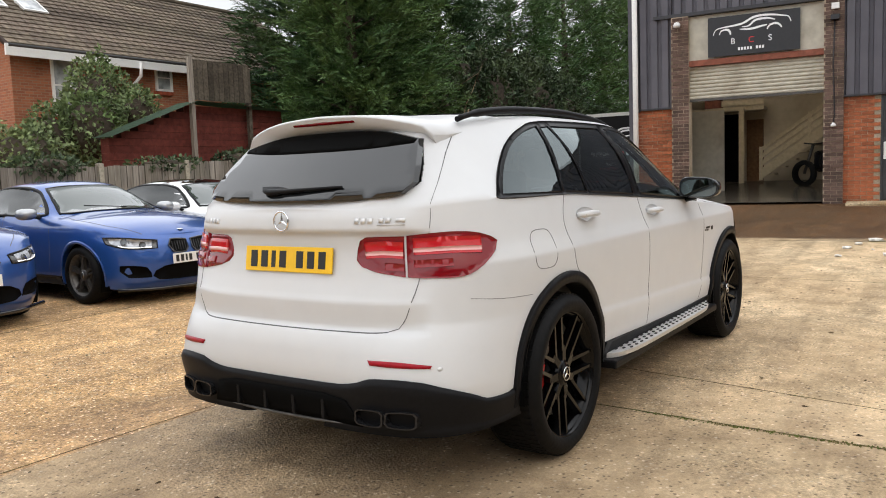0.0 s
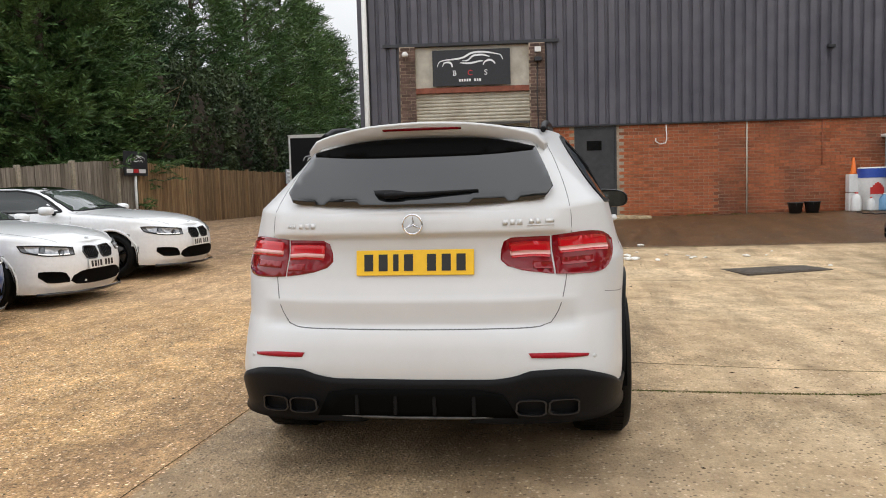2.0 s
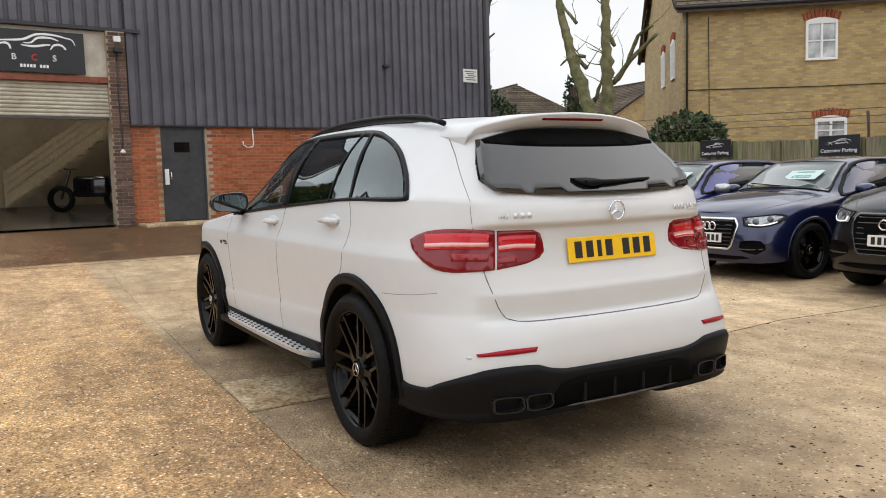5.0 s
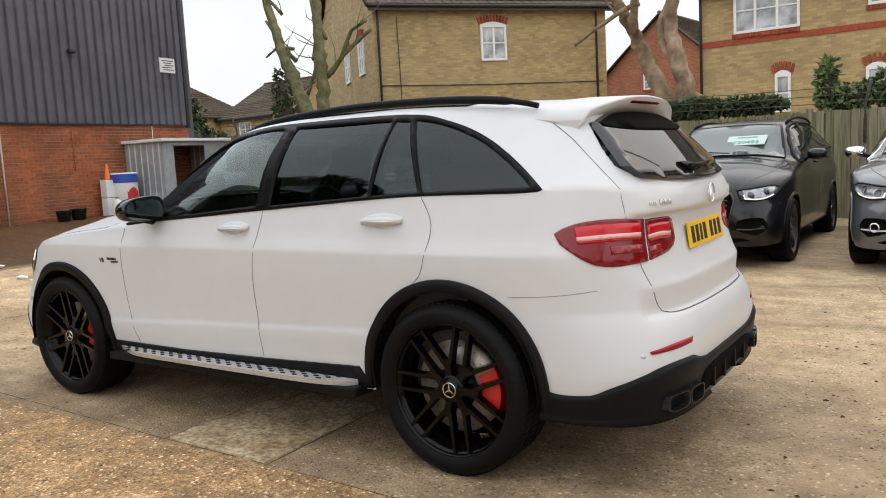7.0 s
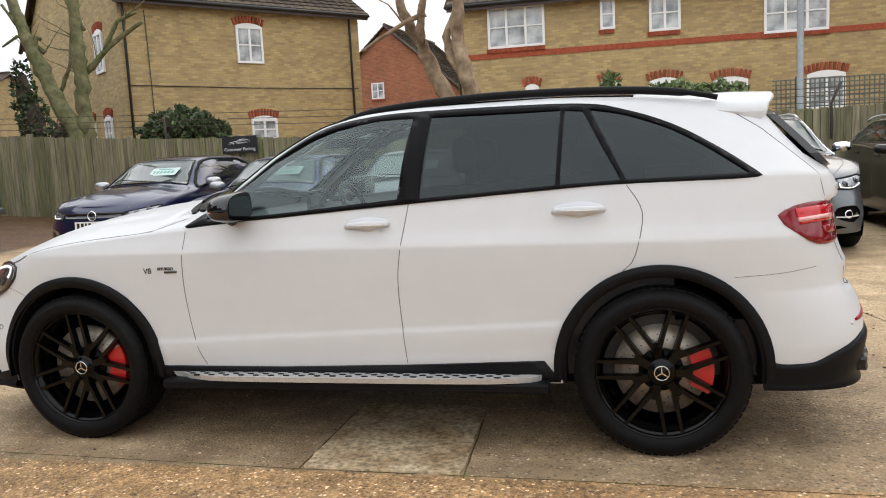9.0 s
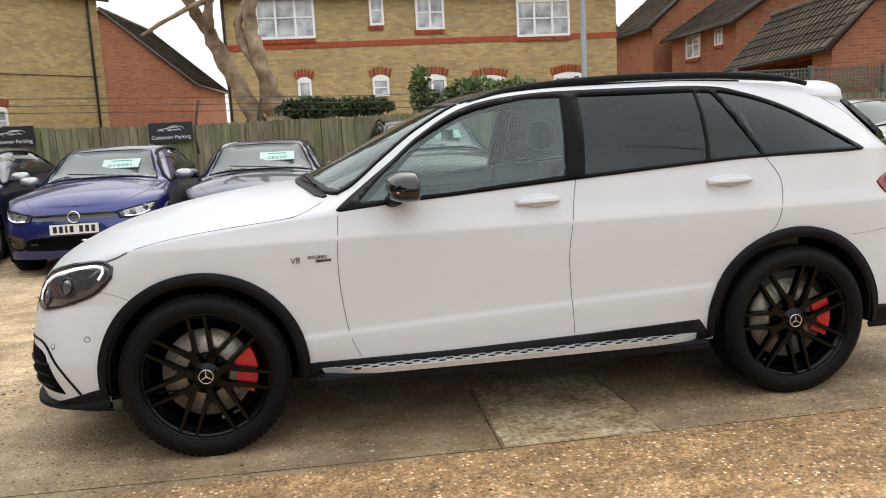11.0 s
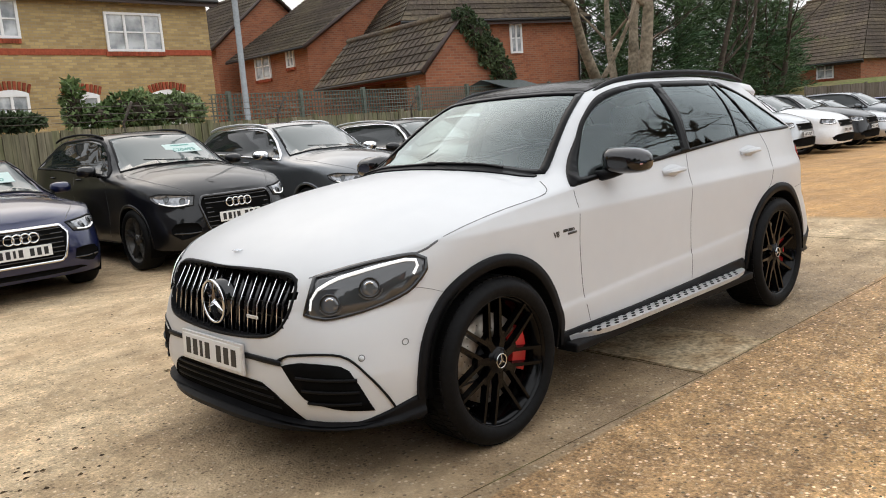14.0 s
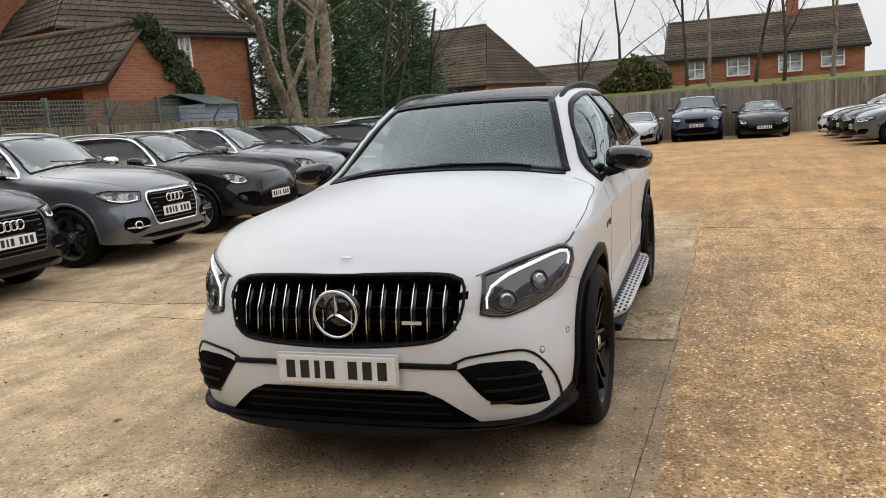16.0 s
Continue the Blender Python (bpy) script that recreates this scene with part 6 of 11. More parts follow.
def bricks(parent, face, y0, y1, z0, z1, holes, material, first=0, seed=1, depth=0.02):
    """Courses of single bricks on a wall face at local x = face (facing -x). The first few are single parts, the rest one stuff part."""
    rng = random.Random(seed)
    bl, bh, j = 0.215, 0.065, 0.010
    spots = []
    row, z = 0, z0
    while z + bh <= z1 + 0.02:
        y = y0 - (bl / 2 if row % 2 else 0)
        while y < y1 - 0.02:
            a, b = max(y, y0), min(y + bl, y1)
            if b - a > 0.03 and not any(a < hb and b > ha and z < hz1 and z + bh > hz0 for ha, hb, hz0, hz1 in holes):
                spots.append((a, b, z, rng.uniform(-0.003, 0.003)))
            y += bl + j
        z += bh + j
        row += 1
    single = [s for s in spots if abs((s[1] - s[0]) - bl) < 1e-6][:first] if first else []
    ids = set(map(id, single))
    v, f = [], []
    for s in spots:
        if id(s) in ids:
            continue
        a, b, z, o = s
        i = len(v)
        x0 = face - depth * 0.4 + o
        v += [(x0, a, z), (x0, b, z), (x0, b, z + bh), (x0, a, z + bh), (face + 0.01, a, z), (face + 0.01, b, z), (face + 0.01, b, z + bh), (face + 0.01, a, z + bh)]
        f += [(i + 3, i + 2, i + 1, i), (i, i + 1, i + 5, i + 4), (i + 1, i + 2, i + 6, i + 5), (i + 2, i + 3, i + 7, i + 6), (i + 3, i, i + 4, i + 7)]
    me = bpy.data.meshes.new("brickwork")
    me.from_pydata(v, [], f)
    me.materials.append(material)
    ob = tagged(new("brickwork", me), kind="stuff")
    ob.parent = parent
    if single:
        bm = bmesh.new()
        add_box(bm, -depth * 0.4, 0.01, 0, bl, 0, bh)
        me = bpy.data.meshes.new("brick")
        bm.to_mesh(me)
        bm.free()
        me.materials.append(material)
        for a, b, z, o in single:
            q = new("brick", me)
            q.parent = parent
            q.location = (face + o, a, z)


def corrugated(name, y0, y1, z0, z1, parent, material, pitch=0.235, depth=0.055, x=0.0):
    """Upright trapezoid profile sheeting that faces -x."""
    bm = bmesh.new()
    prof = []
    y = y0
    while y < y1:
        for dy, dx in ((0, 0), (0.26, 0), (0.34, -depth), (0.92, -depth), (1.0, 0)):
            prof.append((x + dx, min(y + dy * pitch, y1)))
        y += pitch
    rows = [[bm.verts.new((px, py, z)) for z in (z0, z1)] for px, py in prof]
    for a, b in zip(rows, rows[1:]):
        if (a[0].co - b[0].co).length > 1e-5:
            bm.faces.new((b[0], a[0], a[1], b[1]))
    return part(name, bm, material, parent)


def car_logo(parent, w, m, material):
    """A sweeping outline of a coupe, as a plain line drawing."""
    bm = bmesh.new()
    for line in ([(-0.5, -0.02), (-0.47, 0.05), (-0.38, 0.075), (-0.2, 0.09), (-0.1, 0.11), (0.02, 0.17), (0.14, 0.185), (0.28, 0.175), (0.40, 0.15), (0.47, 0.13), (0.5, 0.06)],
                 [(-0.42, -0.02), (-0.40, 0.03), (-0.35, 0.045), (-0.29, 0.03), (-0.27, -0.03)], [(0.20, -0.01), (0.235, 0.045), (0.29, 0.06), (0.35, 0.045), (0.385, 0.0)],
                 [(-0.12, 0.06), (-0.03, 0.065), (0.05, 0.13), (0.20, 0.14), (0.30, 0.11)], [(-0.15, 0.03), (0.0, 0.02), (0.14, 0.045), (0.2, 0.05)]):
        pts = smooth_loop(line, 0.03, False)
        for i, p in enumerate(pts[:-1]):
            q = pts[i + 1]
            t = 0.011 * (0.35 + math.sin(math.pi * (i + 0.5) / len(pts)))
            o = Vector((-(q - p).y, (q - p).x)).normalized() * t
            bm.faces.new([bm.verts.new((c.x * w, c.y * w, 0.0)) for c in (p - o, q - o, q + o, p + o)])
    ob = part("car_drawing", bm, material, parent)
    ob.matrix_local = m
    return ob


# frame for signs on a wall that faces -x: text runs towards -y
FACE_W = Matrix(((0, 0, -1, 0), (-1, 0, 0, 0), (0, 1, 0, 0), (0, 0, 0, 1)))


def sign_at(x, y, z):
    return Matrix.Translation((x, y, z)) @ FACE_W


def workshop():
    b = empty("wall_workshop", pose(12.85, 0, 0, 0, 0, 5.43), "dark clad industrial unit on a brick plinth", "building", kind="structure")
    gz = 0.30
    L, Rr = 3.80, -9.95
    # plinth backing with door and bay openings left free
    for y0, y1, z0, z1 in ((Rr, -1.90, gz - 0.4, 2.56), (-0.94, -0.29, gz - 0.4, 2.56), (-1.90, -0.94, 2.52, 2.56), (3.04, L, gz - 0.4, 2.56)):
        box("mortar_wall", 0.0, 0.22, y0, y1, z0, z1, M["mortar"], b)
    box("upper_wall", 0.012, 0.22, Rr, -0.29, 2.56, 7.6, M["flashing"], b)
    box("upper_wall", 0.012, 0.22, 3.04, L, 2.56, 7.6, M["flashing"], b)
    box("upper_wall", 0.012, 0.22, -0.29, 3.04, 4.45, 7.6, M["flashing"], b)
    corrugated("cladding", Rr, -0.29, 2.56, 7.6, b, M["cladding"])
    corrugated("cladding", 3.04, L, 2.56, 7.6, b, M["cladding"])
    corrugated("cladding", -0.29, 3.04, 4.50, 7.6, b, M["cladding"])
    box("drip_flashing", -0.075, 0.02, Rr, -0.29, 2.535, 2.57, M["flashing"], b)
    box("drip_flashing", -0.075, 0.02, 3.04, L, 2.535, 2.57, M["flashing"], b)
    box("portal_flashing", -0.10, 0.02, -0.62, 3.42, 4.46, 4.53, M["flashing"], b)
    box("corner_flashing", -0.07, 0.02, Rr - 0.03, Rr + 0.06, 2.5, 7.6, M["flashing"], b)
    box("corner_flashing", -0.07, 0.02, L - 0.05, L + 0.03, 2.5, 7.6, M["flashing"], b)
    # side walls, back wall and roof close the hall
    box("side_wall", 0.0, 16, Rr - 0.2, Rr, gz - 0.4, 7.6, M["cladding"], b)
    box("side_wall", 0.0, 16, L, L + 0.2, gz - 0.4, 7.6, M["cladding"], b)
    box("back_wall", 16, 16.2, Rr - 0.2, L + 0.2, gz - 0.4, 7.6, M["cladding"], b)
    box("roof", -0.05, 16.2, Rr - 0.2, L + 0.2, 7.6, 7.75, M["flashing"], b)
    # bay piers
    for y0, y1 in ((2.68, 3.04), (-0.29, 0.07)):
        box("pier", -0.10, 0.25, y0, y1, gz - 0.4, 4.46, M["mortar"], b)
        bricks(b, -0.10, y0, y1, gz - 0.05, 4.44, [], M["dark_brick"], seed=3)
    # fascia, beam and shutter
    box("fascia_panel", 0.02, 0.06, 0.07, 2.68, 3.52, 4.46, M["shutter"], b)
    box("lintel_beam", -0.05, 0.10, 0.07, 2.68, 3.40, 3.52, M["oxide"], b)
    bm = bmesh.new()
    for k in range(9):
        z = 2.70 + k * 0.078
        prof = [(0.06, z), (0.035, z + 0.02), (0.03, z + 0.045), (0.05, z + 0.07), (0.06, z + 0.078)]
        rows = [[bm.verts.new((x, y, zz)) for y in (0.07, 2.68)] for x, zz in prof]
        for a, c in zip(rows, rows[1:]):
            bm.faces.new((a[0], c[0], c[1], a[1]))
    part("roller_shutter", bm, M["shutter"], b, "cream roller shutter half way up")
    box("shutter_bar", 0.02, 0.08, 0.07, 2.68, 2.66, 2.705, M["dark_metal"], b)
    # inside
    bm = bmesh.new()
    q = [bm.verts.new((x, y, z)) for x, z in ((-0.02, 0.47), (4.0, 0.82), (16, 0.82)) for y in (Rr, L)]
    for i in (0, 2):
        bm.faces.new((q[i], q[i + 2], q[i + 3], q[i + 1]))
    part("floor", bm, M["dark_floor"], b)
    box("inner_wall", 4.9, 5.05, -4.0, L, gz, 4.4, M["cream_wall"], b)
    box("inner_ceiling", 0.3, 7.6, -4.0, L, 4.4, 4.5, M["cream_wall"], b)
    box("inner_wall", 0.3, 7.6, -4.1, -4.0, gz, 4.4, M["cream_wall"], b)
    box("white_board", 2.2, 2.26, 2.32, 3.4, 0.6, 2.58, M["shutter"], b)
    # unseen glowing strips, added under the ceiling to lift the bay's light
    for yy in (0.6, 2.0):
        strip = box("strip_light", 1.2, 2.6, yy, yy + 0.12, 4.30, 4.36, M["bay_fill"], b, "added glowing strip that brightens the bay")
    box("post", 3.7, 3.82, 2.08, 2.20, 0.7, 2.72, M["timber"], b)
    box("inner_door", 4.84, 4.89, 1.74, 2.16, 0.8, 2.45, mat("brown_door_timber", (0.16, 0.085, 0.04), 0.6, grain=0.2, scale=12), b)
    # flat black panel in place of the shade in an opening
    box("dark_recess", 4.86, 4.895, 2.25, 2.85, 0.8, 2.62, M["void"], b)
    box("wall_cupboard", 4.2, 4.6, 2.72, 3.12, 2.62, 3.2, M["oxide"], b, bevel=0.01)
    for k in range(11):
        box("stair_tread", 3.66, 4.6, 1.60 - k * 0.25, 1.35 - k * 0.25, 0.98 + 0.18 * k, 1.02 + 0.18 * k, M["timber"], b)
    for o, hgt in ((0.0, 0.27), (0.33, 0.13), (0.52, 0.11), (0.69, 0.11)):
        bm = bmesh.new()
        v = [bm.verts.new((x, y, 0.88 + o + dz + (1.66 - y) * 0.72)) for x in (3.60, 3.65) for y, dz in ((1.66, 0), (-1.6, 0), (-1.6, hgt), (1.66, hgt))]
        for i in ((0, 1, 2, 3), (7, 6, 5, 4), (0, 4, 5, 1), (1, 5, 6, 2), (2, 6, 7, 3), (3, 7, 4, 0)):
            bm.faces.new([v[j] for j in i])
        bmesh.ops.recalc_face_normals(bm, faces=bm.faces)
        part("stair_rail", bm, M["timber"], b)
    for y in (1.66, 0.55, -0.6):
        box("newel", 3.59, 3.67, y - 0.04, y + 0.04, 0.86 + (1.66 - y) * 0.72, 1.70 + (1.66 - y) * 0.72, M["timber"], b)
    for k in range(3):
        box("gallery_rail", 4.10, 4.14, 1.65, 2.68, 2.79 + k * 0.18, 2.93 + k * 0.18, M["timber"], b)
    box("gallery_floor", 4.10, 4.9, 1.65, L, 2.66, 2.76, M["timber"], b)
    # steel door
    door = empty("door_steel", b.matrix_world.copy(), "charcoal steel fire door with a silver pull", "door", kind="structure")
    box("leaf", 0.01, 0.06, -1.86, -0.98, 0.49, 2.49, M["steel_door"], door, bevel=0.004)
    for y0, y1, z0, z1 in ((-1.90, -1.86, 0.47, 2.53), (-0.98, -0.94, 0.47, 2.53), (-1.90, -0.94, 2.49, 2.53)):
        box("jamb", -0.012, 0.08, y0, y1, z0, z1, M["steel_door"], door)
    box("vision_panel", 0.004, 0.012, -1.56, -1.22, 1.98, 2.20, M["gloss_black"], door)
    box("handle_plate", -0.012, 0.012, -1.08, -0.99, 1.28, 1.62, M["plastic_white"], door, bevel=0.004)
    tube("pull_handle", [(-0.01, -1.10, 1.55), (-0.06, -1.115, 1.54), (-0.06, -1.115, 1.40), (-0.01, -1.10, 1.39)], 0.012, M["chrome"], door)
    bm = bmesh.new()
    add_box(bm, -0.75, 0.0, -2.55, -0.35, 0.2, 0.475, 0.03)
    part("door_step", bm, M["pale_slab"], b)
    # fittings
    tube("downpipe", [(-0.13, L + 0.02, 0.35), (-0.13, L + 0.02, 3.0), (-0.13, L + 0.02, 7.5)], 0.06, M["plastic_white"], b, "pale grey downpipe at the corner")
    tube("conduit", [(-0.03, -4.83, 0.36), (-0.03, -4.83, 2.55)], 0.018, M["shutter"], b)
    tube("conduit", [(-0.03, -6.5, 1.5), (-0.03, -6.5, 2.55)], 0.009, M["oxide"], b)
    tube("hose_hook", [(-0.03, -3.02, 2.53), (-0.04, -3.03, 2.2), (-0.06, -3.0, 2.1), (-0.06, -2.88, 2.08), (-0.05, -2.78, 2.14), (-0.04, -2.78, 2.22)], 0.014, M["plastic_white"], b)
    tube("cable", [(-0.03, -8.75, 2.55), (-0.03, -8.75, 2.15), (-0.05, -8.80, 2.0)], 0.010, M["plastic_white"], b)
    bm = bmesh.new()
    add_lathe(bm, [(0.001, 0.0), (0.07, 0.01), (0.075, 0.06), (0.05, 0.11), (0.001, 0.125)], (-0.20, 2.90, 4.22), axis="z", sides=20)
    part("dome_camera", bm, M["plastic_white"], b)
    box("alarm_box", -0.17, -0.10, -0.20, -0.06, 4.24, 4.36, M["plastic_white"], b, bevel=0.01)
    box("flood_light", -0.22, -0.10, -0.21, -0.05, 4.03, 4.13, M["sign_black"], b, bevel=0.01)
    tube("cable", [(-0.115, -0.12, 4.03), (-0.115, -0.10, 3.2), (-0.115, -0.13, 2.2), (-0.115, -0.10, 1.98)], 0.012, M["sign_black"], b)
    bm = bmesh.new()
    add_lathe(bm, [(0.001, 0.0), (0.05, 0.01), (0.05, 0.05), (0.001, 0.10)], (-0.15, -0.11, 1.95), axis="z", sides=16)
    part("small_camera", bm, M["plastic_white"], b)
    box("wall_lamp", -0.18, -0.055, -6.72, -6.56, 4.10, 4.17, M["sign_black"], b, bevel=0.01)
    notice = box("notice_board", -0.08, -0.056, -9.62, -9.14, 3.86, 4.22, M["plastic_white"], b)
    for k in range(5):
        box("text_bar", -0.0825, -0.0805, -9.57 + (k % 2) * 0.06, -9.19 - (k % 3) * 0.05, 4.14 - k * 0.055, 4.165 - k * 0.055, M["grey_paint"], notice)
    # name board over the bay
    s = box("name_board", -0.09, -0.055, 0.50, 2.28, 3.55, 4.36, M["sign_black"], b, "black board with a white car drawing")
    car_logo(s, 1.5, sign_at(-0.0935, 1.42, 4.02), M["sign_white"])
    for ch, y, mt in (("B", 1.78, "sign_white"), ("C", 1.42, "sign_red"), ("S", 1.06, "sign_white")):
        text(s, ch, 0.17, sign_at(-0.0935, y, 3.83), M[mt])
    for k in range(9):
        if k != 5:
            box("text_bar", -0.0945, -0.0915, 1.68 - k * 0.058, 1.64 - k * 0.058, 3.64, 3.70, M["sign_white"], s)
    bricks(b, 0.0, -4.2, -0.29, 0.36, 2.53, [(-1.90, -0.94, 0.3, 2.6)], M["red_brick"], first=300, seed=5)
    bricks(b, 0.0, Rr, -4.2, 0.30, 2.53, [], M["red_brick"], seed=6)
    bricks(b, 0.0, 3.04, L, 0.36, 2.53, [], M["red_brick"], seed=7)
    # moss along the foot of the wall
    bm = bmesh.new()
    rg = random.Random(9)
    for k in range(260):
        y = rg.uniform(-7.2, -0.4)
        s0 = rg.uniform(0.02, 0.07)
        add_box(bm, -0.03 - s0 * rg.random(), 0.01, y - s0, y + s0, 0.28, 0.36 + s0 * rg.random() * 1.4)
    ms = part("moss", bm, M["grass"], b)
    tagged(ms, kind="stuff")
    return b


M["grass"] = mat("moss_and_grass", (0.075, 0.085, 0.022), 0.95, grain=0.4, scale=20, second=(0.13, 0.10, 0.04), blotch=3, mix=0.4, rand=0.3)
workshop()

# ---- parked cars ----
COUPE = dict(
    xef=1.40, xer=-1.45, pf=2.8, pr=3.0, cowl=0.95, crown=2.3,
    W=[(-2.2, 0.88), (-1.9, 0.91), (-1.4, 0.93), (-0.6, 0.905), (0, 0.90), (0.9, 0.905), (1.4, 0.925), (1.75, 0.90), (2.1, 0.86)],
    sec=[(0.15, 0.94), (0.3, 0.975), (0.5, 0.99), (0.7, 1.0), (0.8, 0.995), (0.9, 0.965), (1.0, 0.93), (1.1, 0.9)],
    xf=[(0.15, 2.18), (0.28, 2.27), (0.45, 2.285), (0.6, 2.26), (0.68, 2.22), (0.75, 2.12)],
    xr=[(0.2, -2.2), (0.4, -2.36), (0.6, -2.38), (0.8, -2.36), (0.93, -2.33), (1.0, -2.3)],
    ztop=[(-2.38, 0.93), (-1.9, 0.985), (-1.2, 0.98), (0, 0.945), (0.8, 0.925), (1.2, 0.895), (1.7, 0.83), (2.05, 0.745), (2.22, 0.69)],
    zbot=[(-2.35, 0.22), (-1.4, 0.22), (1.4, 0.19), (2.3, 0.15)],
    zc=[(-2.36, 0.93), (-2.28, 1.01), (-1.9, 1.05), (-1.72, 1.08), (-1.1, 1.325), (-0.5, 1.38), (-0.1, 1.365), (0.3, 1.265), (0.7, 1.10), (0.95, 1.0), (1.4, 0.955), (1.85, 0.875), (2.1, 0.78), (2.22, 0.69)],
    zr=[(-2.3, 0.93), (-1.85, 0.99), (-1.6, 1.06), (-1.1, 1.27), (-0.5, 1.335), (-0.1, 1.32), (0.2, 1.24), (0.5, 1.09), (0.75, 0.97), (0.95, 0.92)],
    yt=[(-1.9, 0.56), (-1.1, 0.55), (-0.4, 0.57), (0.1, 0.58), (0.5, 0.65), (0.9, 0.72)],
)


def scaled(s, sx, sy, sz):
    o = dict(s)
    for k in ("xef", "xer", "cowl"):
        o[k] = s[k] * sx
    for k, a, b in (("W", sx, sy), ("sec", sz, 1), ("xf", sz, sx), ("xr", sz, sx), ("ztop", sx, sz), ("zbot", sx, sz), ("zc", sx, sz), ("zr", sx, sz), ("yt", sx, sy)):
        o[k] = [(p * a, q * b) for p, q in s[k]]
    return o


SUV_DLO = [(0.76, 1.06, 1), (0.54, 1.23), (0.37, 1.36), (0.15, 1.475), (-0.12, 1.525), (-0.45, 1.535), (-1.08, 1.52), (-1.31, 1.48), (-1.52, 1.40), (-1.71, 1.29), (-1.82, 1.195, 1), (-1.02, 1.178), (-0.34, 1.137), (0.44, 1.09)]
COUPE_DLO = [(0.62, 0.975, 1), (0.45, 1.07), (0.2, 1.205), (-0.05, 1.28), (-0.4, 1.305), (-0.8, 1.295), (-1.15, 1.225), (-1.42, 1.10), (-1.52, 1.02, 1), (-1.3, 1.005), (-0.5, 0.985), (0.2, 0.975)]
SUV_SCREEN = [(0.95, 0.0), (0.93, 0.3), (0.85, 0.60), (0.79, 0.70, 1), (0.46, 0.615), (0.17, 0.54, 1), (0.20, 0.0), (0.17, -0.54, 1), (0.46, -0.615), (0.79, -0.70, 1), (0.85, -0.60), (0.93, -0.3)]
COUPE_SCREEN = [(0.92, 0.0), (0.90, 0.3), (0.80, 0.58), (0.70, 0.68, 1), (0.4, 0.59), (0.12, 0.50, 1), (0.17, 0.0), (0.12, -0.50, 1), (0.4, -0.59), (0.70, -0.68, 1), (0.80, -0.58), (0.90, -0.3)]


